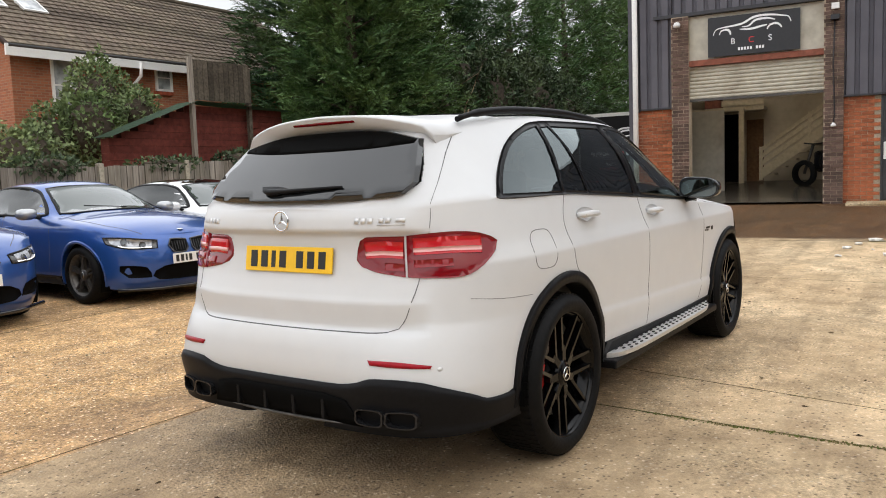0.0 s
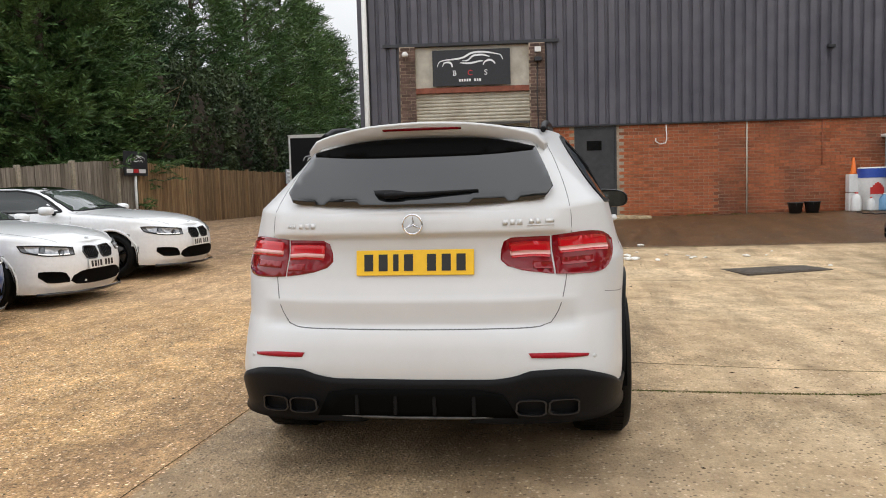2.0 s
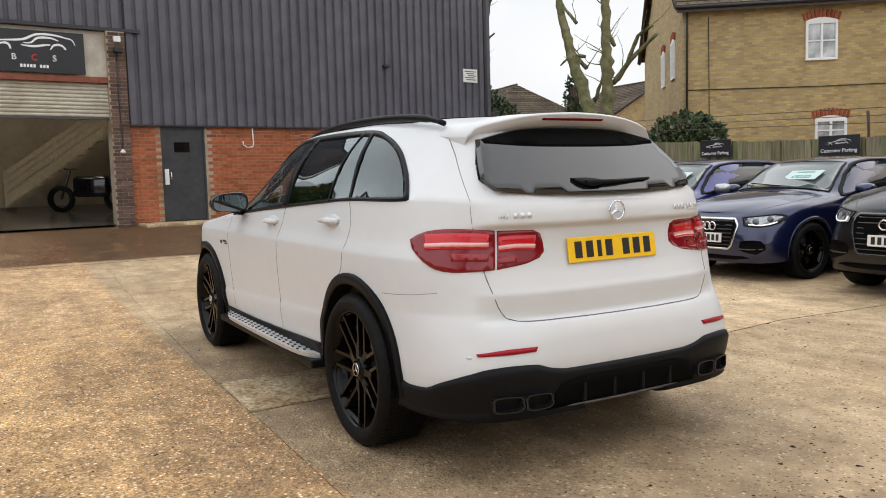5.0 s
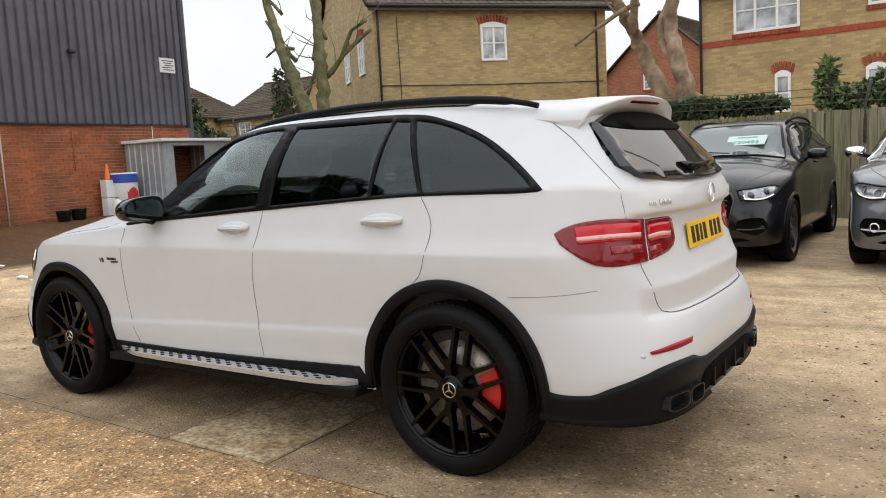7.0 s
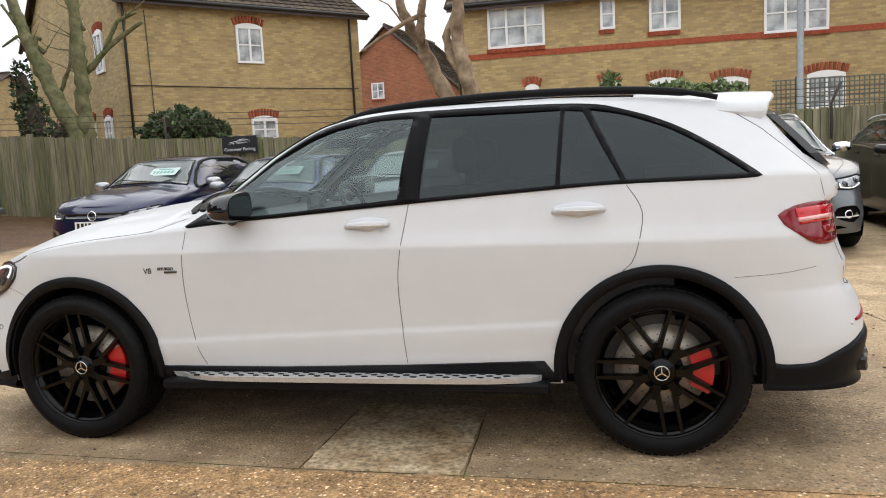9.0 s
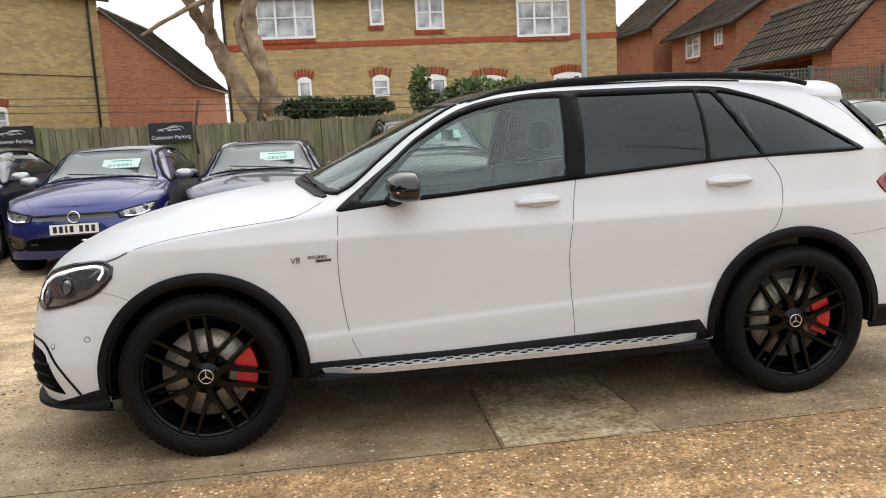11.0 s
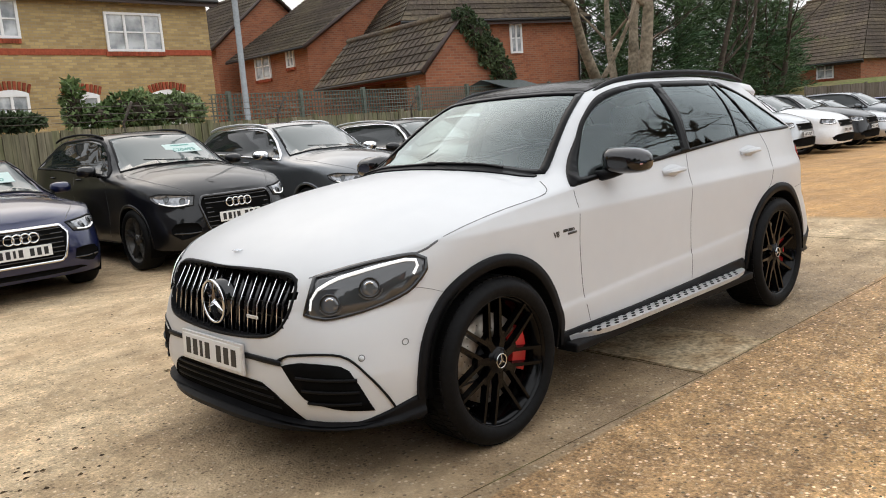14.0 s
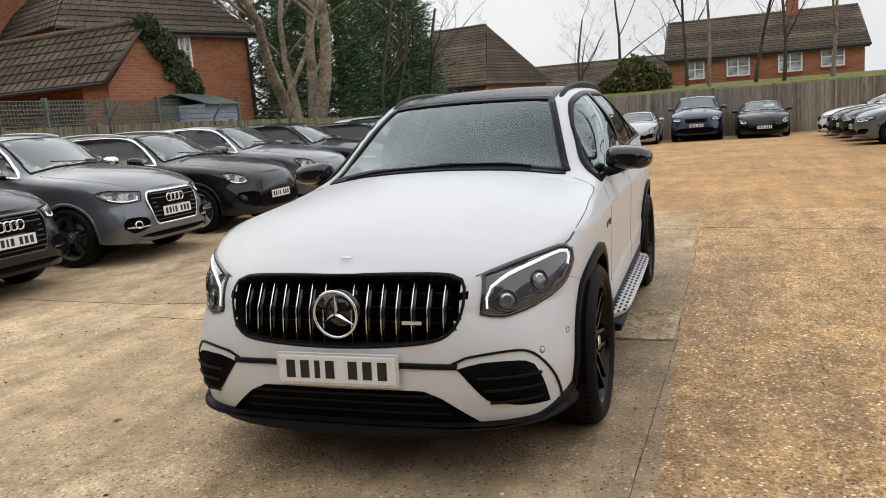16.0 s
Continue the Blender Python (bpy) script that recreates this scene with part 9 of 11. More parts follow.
house(pose(-9.6, -33, 0, 0, 0, 196), 6.0, 9.0, 4.6, 8.4, M["house_red"], "red brick house seen between roofs", ridge="y", windows=((1.0, 3.3, 0.9, 1.1, False, 2),))
house(pose(16.2, -42.0, 0, 0, 0, 175), 8.8, 9.0, 4.9, 8.9, M["house_red"], "orange brick house with a dark roof behind the trees", ridge="y", windows=((3.3, 4.7, 0.8, 0.95, False, 2),))
house(pose(53.7, -30.1, 0, 0, 0, 170), 11.5, 9.0, 5.2, 8.1, M["yellow_brick"], "distant house with a dark hipped roof", ridge="x", hip=3.0, windows=((3, 4.0, 1.2, 1.1, False, 2),))
house(pose(41.1, -34.4, 0, 0, 0, 178), 5.4, 9.0, 5.0, 7.6, M["yellow_brick"], "distant small house behind hedges", ridge="x", windows=((2, 3.6, 1.2, 1.0, False, 2),))
# far red house above the west fence, and neighbours
house(pose(-40.0, -0.85, 1.55, 0, 0, 90), 9.4, 7.0, 1.95, 4.0, M["house_red"], "low red brick house with a brown tiled roof", ridge="x", over=0.3,
      windows=((0.85, 0.75, 0.95, 1.0, False, 2), (2.9, 0.75, 1.15, 1.0, False, 2), (5.4, 0.75, 1.15, 1.0, False, 2), (7.4, 0.85, 1.1, 1.0, False, 2)))
box("chimney", -43.8, -43.2, 5.2, 5.8, 5.2, 6.5, M["house_red"])
tagged(bpy.data.objects["chimney"], "red brick chimney stack on the ridge", "chimney")
house(pose(-42.5, -19.0, 0.6, 0, 0, 75), 8, 8.0, 2.6, 6.2, M["house_red"], "brown roofed house behind bare trees", ridge="x", hip=2.0, windows=((1.2, 1.6, 1.0, 0.9, False, 2), (5.5, 1.6, 1.0, 0.9, False, 2)))
house(pose(-62, -16, 0.4, 0, 0, 84), 14, 8.0, 2.4, 4.5, M["house_red"], "distant red roofed house", ridge="x", windows=((2, 1.6, 1.0, 1.0, False, 2), (5, 1.6, 1.0, 1.0, False, 2)))
# house behind the conifers to the north
lh = house(pose(6.7, 19.0, 0, 0, 0, 0), 12.5, 8.5, 5.32, 8.25, M["house_red"], "red brick house with a brown pantile roof and white fascia", ridge="x", over=0.45, windows=((4.5, 4.25, 0.62, 0.85, False, 1), (1.1, 3.35, 0.75, 1.7, False, 1)))
box("fascia_white", 6.35, 19.5, 18.50, 18.56, 4.82, 5.12, M["upvc"])
tagged(bpy.data.objects["fascia_white"], "white eaves board under the roof", "fascia", kind="structure")
tube("rain_pipe", [(10.35, 18.45, 5.0), (10.35, 18.50, 4.6), (10.28, 18.88, 4.3), (10.20, 18.9, 4.1), (10.20, 18.9, 0.4)], 0.05, M["upvc"])
tagged(bpy.data.objects["rain_pipe"], "white plastic downpipe on the brick wall", "downpipe", kind="structure")
for x in (6.9, 8.1):
    sl = empty("skylight", Matrix.Translation((x, 20.6, 6.46)) @ Matrix.Rotation(math.atan2(2.93, 4.25), 4, "X"), "white framed roof window", "roof window")
    box("glass", 0, 0.62, 0, 0.95, 0.05, 0.09, M["curtain_pane"], sl)
    for a, b, c, d in ((-0.06, 0, -0.06, 1.0), (0.62, 0.68, -0.06, 1.0), (0, 0.62, -0.06, 0), (0, 0.62, 0.95, 1.0)):
        box("frame", a, b, c, d, 0.0, 0.12, M["upvc"], sl)

M["pantile"] = mat("brown_concrete_pantile", (0.150, 0.118, 0.092), 0.85, grain=0.35, scale=9, second=(0.20, 0.165, 0.12), blotch=0.7, mix=0.5, bump=0.3, rand=0.3)
for ob in lh.children_recursive:
    if ob.name.startswith("roof_tiles"):
        ob.data.materials[0] = M["pantile"]
# raised panel, red shed and lean-to next to that house
M["dark_board"] = mat("dark_weathered_board", (0.10, 0.085, 0.065), 0.9, grain=0.35, scale=16, second=(0.06, 0.05, 0.038), blotch=1.2, mix=0.5, rand=0.3)
pan = empty("raised_panel", None, "raised dark grey timber screen on posts", "screen")
for k in range(11):
    box("slat", 7.55 + k * 0.155, 7.69 + k * 0.155, 12.68, 12.70, 3.25, 4.15, M["dark_board"], pan)
box("post", 7.46, 7.56, 12.66, 12.76, 0.1, 4.25, M["grey_board"], pan)
box("post", 9.26, 9.36, 12.72, 12.82, 0.1, 4.12, M["dark_board"], pan)
for z in (3.27, 3.65, 4.12):
    box("rail", 7.5, 9.3, 12.71, 12.75, z, z + 0.07, M["dark_board"], pan)
M["felt"] = mat("green_roof_felt", (0.060, 0.095, 0.060), 0.9, grain=0.3, scale=12)
sh = empty("garden_shed", None, "red brown timber shed with a felt roof", "shed")
for k in range(19):
    z = 0.1 + k * 0.16
    box("plank", 5.45 + max(0.0, z - 2.22) * 2.64, 10.6, 12.95 - (k % 2) * 0.006, 13.25, z, z + 0.155, M["red_shed"], sh)
bm = bmesh.new()
for v in ((5.3, 12.6, 2.35), (7.6, 12.6, 3.22), (10.8, 12.6, 3.12), (10.8, 13.3, 3.12), (7.6, 13.3, 3.22), (5.3, 13.3, 2.35)):
    bm.verts.new(v)
bm.verts.ensure_lookup_table()
bm.faces.new([bm.verts[i] for i in (0, 1, 4, 5)])
bm.faces.new([bm.verts[i] for i in (1, 2, 3, 4)])
bmesh.ops.solidify(bm, geom=bm.faces[:], thickness=0.08)
part("roof_sheet", bm, M["felt"], sh)
bl = empty("blue_shed", pose(-12.75, -10.9, 0.16, 0, 0, 184), "small pale blue timber garden shed", "shed")
M["blue_shed"] = mat("pale_blue_paint", (0.30, 0.35, 0.42), 0.7, grain=0.15, scale=10)
for k in range(13):
    box("plank", 0, 1.6, 0.2 - (k % 2) * 0.006, 2.0, -0.3 + k * 0.18, -0.3 + k * 0.18 + 0.175, M["blue_shed"], bl)
bm = bmesh.new()
for x in (-0.12, 1.72):
    for y, z in ((0.0, 2.02), (1.1, 2.36), (2.2, 2.02)):
        bm.verts.new((x, y, z))
bm.verts.ensure_lookup_table()
bm.faces.new([bm.verts[i] for i in (0, 3, 4, 1)])
bm.faces.new([bm.verts[i] for i in (1, 4, 5, 2)])
bmesh.ops.solidify(bm, geom=bm.faces[:], thickness=0.05)
part("roof_sheet", bm, mat("grey_roof_felt", (0.20, 0.22, 0.215), 0.9, grain=0.2, scale=14), bl)

# street lamp behind the fence
lamp = empty("street_lamp", pose(-4.5, -10.95, 0), "tall grey steel street lamp", "street lamp")
tube("pole", [(0, 0, 0), (0, 0, 1.2), (0, 0, 1.25), (0, 0, 7.5), (0, 0.3, 8.0), (0, 1.0, 8.15)], [0.09, 0.09, 0.06, 0.055, 0.05, 0.045], mat("galvanised_steel", (0.30, 0.32, 0.33), 0.5, metal=0.6, grain=0.1), lamp, sides=10)
box("lamp_head", -0.12, 0.12, 0.9, 1.5, 8.1, 8.2, M["grey_paint"], lamp, bevel=0.03)

# ---- trees ----
M["bark"] = mat("pale_grey_bark", (0.24, 0.20, 0.145), 0.9, grain=0.35, scale=9, second=(0.13, 0.105, 0.07), blotch=2.2, mix=0.5, bump=0.5)
M["bark_peel"] = mat("peeling_tan_bark", (0.36, 0.27, 0.18), 0.9, grain=0.3, scale=7, second=(0.13, 0.085, 0.05), blotch=1.6, mix=0.6, bump=0.6)
M["bark_dark"] = mat("dark_bark", (0.075, 0.060, 0.045), 0.95, grain=0.3, scale=10, bump=0.4)
M["bark_green"] = mat("green_algae_bark", (0.185, 0.175, 0.095), 0.9, grain=0.3, scale=9, second=(0.11, 0.12, 0.05), blotch=2, mix=0.5, bump=0.4)


def leaf_mat(name, c, c2):
    return mat(name, c, 0.6, grain=0.25, scale=2.0, second=c2, blotch=0.6, mix=0.6, rand=0.55, spec=0.3)


M["cypress"] = leaf_mat("cypress_foliage", (0.054, 0.114, 0.038), (0.108, 0.178, 0.054))
M["cypress_dark"] = leaf_mat("dark_cypress_foliage", (0.044, 0.092, 0.040), (0.080, 0.132, 0.050))
M["ivy"] = leaf_mat("ivy_leaves", (0.040, 0.066, 0.030), (0.085, 0.115, 0.050))
M["laurel"] = leaf_mat("laurel_leaves", (0.10, 0.15, 0.05), (0.21, 0.26, 0.12))
M["olive"] = leaf_mat("olive_leaves", (0.085, 0.095, 0.028), (0.14, 0.14, 0.05))
M["dead_twig"] = mat("dry_twigs", (0.20, 0.14, 0.075), 0.9, rand=0.3, grain=0.1)


def leaf_cloud(name, points, normals, length, width, material, parent, rng, droop=0.0, fan=1, spread=0.5):
    """Many small folded leaves or sprays at given points, as one mesh."""
    n = len(points)
    P = np.repeat(points, fan, axis=0)
    N = np.repeat(normals, fan, axis=0) + rng.randn(n * fan, 3) * spread
    N[:, 2] += droop
    N /= np.linalg.norm(N, axis=1)[:, None] + 1e-9
    R = rng.randn(n * fan, 3)
    S = np.cross(N, R)
    S /= np.linalg.norm(S, axis=1)[:, None] + 1e-9
    U = np.cross(S, N)
    k = n * fan
    L = (length * (0.55 + 0.9 * rng.rand(k)))[:, None]
    W = (width * (0.6 + 0.8 * rng.rand(k)))[:, None]
    v = np.empty((k, 4, 3))
    v[:, 0] = P
    v[:, 1] = P + N * L * 0.55 + S * W + U * W * 0.3
    v[:, 2] = P + N * L
    v[:, 3] = P + N * L * 0.45 - S * W + U * W * 0.3
    f = np.arange(k * 4).reshape(k, 4)
    me = bpy.data.meshes.new(name)
    me.from_pydata(v.reshape(-1, 3).tolist(), [], f.tolist())
    me.materials.append(material)
    ob = new(name, me)
    ob.parent = parent
    return ob


def conifer(x, y, z, height, radius, material, seed, label, fronds=9, leaflets=7, low=0.03, lean=0.0, size=0.62):
    """A cypress: trunk, limbs, and flat feathery fronds that sweep out and up and nod at their tips."""
    rng = np.random.RandomState(seed)
    t = empty("conifer_tree", pose(x, y, z), label, "tree", "conifers along the yard")
    tube("trunk", [(0, 0, 0), (0.05, 0, height * 0.5), (0, 0.05, height * 0.95)], [radius * 0.085, radius * 0.05, 0.02], M["bark_dark"], t, sides=8)
    limbs = 330
    bm = bmesh.new()
    P, A, L = [], [], []
    for k in range(limbs):
        h = (low + (1 - low) * (k + rng.rand()) / limbs) ** 1.05
        a = k * 2.39996 + rng.randn() * 0.3
        prof = (1 - h) ** 0.62 * (0.45 + 0.55 * min(1, h / 0.12 + 0.35))
        r = radius * prof * (0.66 + 0.55 * rng.rand()) + 0.12
        d = np.array([math.cos(a), math.sin(a), 0.16 + 0.5 * h])
        base = np.array([lean * h, 0, height * h - r * 0.15])
        if k % 3 == 0:
            add_tube(bm, [tuple(base * 0.98), tuple(base + d * r * 0.85)], [0.03, 0.008], 4, caps=False)
        m = max(4, int(fronds * (0.45 + 1.1 * prof)))
        q = 0.42 + 0.58 * rng.rand(m) ** 0.7
        P.append(base + d * (r * q)[:, None] + rng.randn(m, 3) * 0.10 * r * np.array([1, 1, 0.6]))
        A.append(np.tile(d, (m, 1)) + rng.randn(m, 3) * 0.26 + np.array([0, 0, 0.26]))
        L.append(size * (0.55 + 0.75 * rng.rand(m)))
    tagged(part("limb", bm, M["bark_dark"], t), kind="stuff")
    P, A, L = np.vstack(P), np.vstack(A), np.concatenate(L)
    A /= np.linalg.norm(A, axis=1)[:, None]
    S = np.cross(A, np.array([0, 0, 1.0])) + rng.randn(len(P), 3) * 0.35
    S /= np.linalg.norm(S, axis=1)[:, None] + 1e-9
    quads = []
    for j in range(leaflets):
        u = (j + 0.5) / leaflets
        root = P + A * (L * u)[:, None] - np.array([0, 0, 1.0]) * (0.30 * L * u * u)[:, None]
        for sg in (1, -1):
            d = A * 0.75 + S * sg * (0.72 - 0.3 * u) + rng.randn(len(P), 3) * 0.16 - np.array([0, 0, 0.25 * u])
            d /= np.linalg.norm(d, axis=1)[:, None]
            ln = (L * (0.40 if leaflets < 15 else 0.27) * (1.05 - 0.55 * u) * (0.8 + 0.4 * rng.rand(len(P))))[:, None]
            w = np.cross(d, S * sg + A * 0.2 + rng.randn(len(P), 3) * 0.5)
            w = np.cross(w, d)
            w /= np.linalg.norm(w, axis=1)[:, None] + 1e-9
            wd = ln * (0.085 if leaflets < 15 else 0.11)
            quads.append(np.stack([root, root + d * ln * 0.5 + w * wd, root + d * ln - np.array([0, 0, 0.05]) * ln, root + d * ln * 0.45 - w * wd], axis=1))
    v = np.stack(quads, axis=1).reshape(-1, 3)
    me = bpy.data.meshes.new("crown")
    me.from_pydata(v.tolist(), [], np.arange(len(v)).reshape(-1, 4).tolist())
    me.materials.append(material)
    crown = new("crown", me)
    crown.parent = t
    tagged(crown, kind="stuff")
    return t


def knotty_tree(x, y, z, limbs, label, material, seed, along=(1.0, 0.0), slim=1.0, shoots=0):
    """An old cut-back tree. limbs: ((run, height, radius), ...), the run measured along one level direction."""
    rng = random.Random(seed)
    t = empty("bare_tree", pose(x, y, z), label, "tree")
    knots = []
    for limb in limbs:
        pts, rad = [], []
        drift = rng.uniform(-0.25, 0.25)
        for (u0, h0, r0), (u1, h1, r1) in zip(limb, limb[1:]):
            k = max(3, int(math.hypot(u1 - u0, h1 - h0) / 0.14))
            for j in range(k):
                f = j / k
                u, h = u0 + (u1 - u0) * f, h0 + (h1 - h0) * f
                wob = 0.05 * min(1.0, (r0 + r1) * 3)
                off = drift * (h - limb[0][1]) * 0.4
                pts.append((u * along[0] - off * along[1] + rng.gauss(0, wob * 0.4), u * along[1] + off * along[0] + rng.gauss(0, wob * 0.4), h))
                rad.append((r0 + (r1 - r0) * f) * slim * rng.uniform(0.90, 1.13) * (1.28 if rng.random() < 0.10 else 1.0))
        u, h, r = limb[-1]
        off = drift * (h - limb[0][1]) * 0.4
        pts.append((u * along[0] - off * along[1], u * along[1] + off * along[0], h))
        rad.append(r * slim)
        knots += [p for p in pts if p[2] > 3.0]
        bm = bmesh.new()
        add_tube(bm, pts, rad, 12 if rad[0] > 0.1 else 7)
        for k, v in enumerate(bm.verts):
            # long ridges and furrows in the bark
            ridge = 0.10 * math.sin((k % 12) * 2.6 + v.co.z * 0.9)
            v.co += Vector((rng.gauss(0, 1), rng.gauss(0, 1), 0)) * rad[0] * 0.045 + Vector((math.cos(k * math.pi / 6), math.sin(k * math.pi / 6), 0)) * rad[0] * ridge
        bmesh.ops.recalc_face_normals(bm, faces=bm.faces)
        part("stem" if limb[0][2] > 0.1 else "limb", bm, material, t, smooth=True)
    if shoots:
        tw = bmesh.new()
        for _ in range(shoots):
            p = Vector(rng.choice(knots))
            d = Vector((rng.gauss(0, 1) * along[0], rng.gauss(0, 1) * 0.5, rng.uniform(0.1, 1.1))).normalized()
            k, q = rng.uniform(0.4, 1.3), [p]
            for _j in range(4):
                d = (d + Vector((rng.gauss(0, 0.2), rng.gauss(0, 0.2), 0.08))).normalized()
                q.append(q[-1] + d * k / 4)
            add_tube(tw, q, [0.016, 0.013, 0.010, 0.007, 0.004], 4)
        tagged(part("twig", tw, material, t), kind="stuff")
    return t


def leafy_mass(name, centres, material, seed, label, leaf=0.10, n=5000, cat="shrub"):
    """Ivy, hedge or shrub: leaves over several uneven lobes. centres: (x, y, z, rx, ry, rz)."""
    rng = np.random.RandomState(seed)
    t = empty(name, None, label, cat)
    tot = sum(c[3] * c[5] + c[4] * c[5] for c in centres)
    P, N = [], []
    for cx, cy, cz, rx, ry, rz in centres:
        k = int(n * (rx * rz + ry * rz) / tot)
        u = rng.randn(k, 3)
        u /= np.linalg.norm(u, axis=1)[:, None]
        bump = 1 + 0.10 * np.sin(u[:, 0] * 7 + cx) * np.cos(u[:, 2] * 6) + 0.07 * np.sin(u[:, 1] * 13 + cz) - 0.22 * rng.rand(k) ** 2
        P.append(np.array([cx, cy, cz]) + u * np.array([rx, ry, rz]) * bump[:, None])
        N.append(u)
    leaf_cloud("leaves", np.vstack(P), np.vstack(N), leaf, leaf * 0.38, material, t, rng, droop=-0.2, fan=2, spread=0.8)
    bm = bmesh.new()
    for cx, cy, cz, rx, ry, rz in centres:
        foot = ground_z(cx, cy) - 0.05 if name in ("green_shrub", "laurel_bush", "hedge", "bank_shrub") and cz < 3 else cz - rz
        add_tube(bm, [(cx, cy, foot), (cx + 0.1, cy, cz), (cx, cy, cz + rz * 0.7)], [0.05, 0.04, 0.01], 5)
        bmesh.ops.create_icosphere(bm, subdivisions=2, radius=1, matrix=Matrix.Translation((cx, cy, cz)) @ Matrix.Diagonal((rx * 0.72, ry * 0.72, rz * 0.72, 1)))
    tagged(part("stem", bm, M["bark_dark"], t), kind="stuff")
    return t


def bare_tree(x, y, z, stems, seed, label, material, depth=4, twig=0.5, cut=False, name="bare_tree", bend=0.13):
    """Leafless tree. stems: (lean x, lean y, height, radius)."""
    rng = random.Random(seed)
    t = empty(name, pose(x, y, z), label, "tree")
    tw = bmesh.new()
    bend = 0.06 if cut else bend

    def grow(p, d, length, r, level):
        pts, rad = [p], [r]
        q, e = Vector(p), Vector(d)
        k = 5
        for i in range(k):
            e = (e + Vector((rng.gauss(0, bend), rng.gauss(0, bend), rng.gauss(0.03, 0.08)))).normalized()
            q = q + e * length / k
            pts.append(q.copy())
            rad.append(max(0.004, r * (1 - 0.13 * (i + 1))))
        if level < 2:
            bm = bmesh.new()
            add_tube(bm, pts, rad, 10 if level == 0 else 6, caps=True)
            part("stem" if level == 0 else "limb", bm, material, t)
        else:
            add_tube(tw, pts, rad, 3, caps=True)
        if level >= depth:
            return
        for i in range(3 if level else 4):
            j = rng.randint(2, k)
            a = rng.uniform(0, 6.28)
            side = Vector((math.cos(a), math.sin(a), rng.uniform(0.1, 0.8))).normalized()
            grow(pts[j], (e * 0.55 + side).normalized(), length * rng.uniform(0.42, 0.65), rad[j] * (0.42 if cut else 0.5), level + 1)

    for lx, ly, h, r in stems:
        grow(Vector((0, 0, -0.2)), Vector((lx, ly, 1)).normalized(), h, r, 0)
    if tw.verts:
        tagged(part("twig", tw, M["bark_dark"] if not cut else material, t), kind="stuff")
    else:
        tw.free()
    return t


for i, (x, y, h, r, mt) in enumerate(((13.3, 12.7, 11.0, 2.45, "cypress"), (15.5, 13.2, 11.5, 2.5, "cypress"), (15.2, 16.2, 13.0, 2.6, "cypress_dark"), (18.6, 16.0, 12.0, 3.2, "cypress_dark"), (22.5, 15.8, 12.5, 3.2, "cypress_dark"),
                                      (27.0, 15.0, 12.5, 3.3, "cypress"), (31.5, 14.4, 12.5, 3.3, "cypress"), (36, 14.2, 12.5, 3.2, "cypress"), (40.5, 14.2, 11.5, 3.0, "cypress"), (44.5, 14.2, 10.5, 2.8, "cypress_dark"))):
    conifer(x, y, ground_z(x, y), h, r, M[mt], 20 + i, "tall feathery green cypress behind the fence", fronds=13 if x < 24 else 9, leaflets=18 if x < 16 else 12 if x < 24 else 8, size=0.72 if x < 24 else 0.85)
leafy_mass("ivy_hedge", ((17.5, 12.3, 2.2, 2.0, 1.2, 2.6), (20.5, 12.1, 2.8, 2.2, 1.3, 2.9), (23.5, 12.2, 3.0, 2.4, 1.3, 2.8), (26.5, 12.2, 2.6, 2.0, 1.2, 2.6), (19.0, 12.8, 4.2, 1.6, 1.2, 1.5), (29.5, 12.0, 2.0, 2.2, 1.2, 2.2)),
           M["ivy"], 3, "dark ivy covered hedge above the lane fence", leaf=0.15, n=22000)
bare_tree(16.2, 11.9, 0.4, ((0.05, 0, 4.0, 0.09), (-0.15, 0.1, 3.6, 0.08), (0.25, 0, 3.5, 0.07)), 8, "thin pale ivy stems by the fence", M["bark_peel"], depth=2)
leafy_mass("laurel_bush", ((4.5, 14.2, 1.9, 0.55, 0.5, 0.8), (5.1, 14.6, 2.3, 0.5, 0.5, 0.9), (7.2, 16.0, 3.1, 0.9, 0.7, 1.5), (3.7, 13.6, 1.8, 0.5, 0.5, 0.8), (8.3, 16.4, 2.9, 0.8, 0.7, 1.2), (6.0, 14.4, 2.6, 0.8, 0.6, 0.9), (7.2, 14.3, 3.0, 0.5, 0.5, 0.6)), M["laurel"], 4, "light green variegated laurel bush by the house", leaf=0.10, n=7000)
leafy_mass("fence_creeper", ((5.0, 10.42, 1.66, 0.9, 0.2, 0.16), (6.9, 10.42, 1.78, 0.8, 0.2, 0.18), (2.6, 10.42, 1.66, 0.7, 0.25, 0.2)), M["ivy"], 5, "low ivy trailing over the fence top", leaf=0.08, n=900)
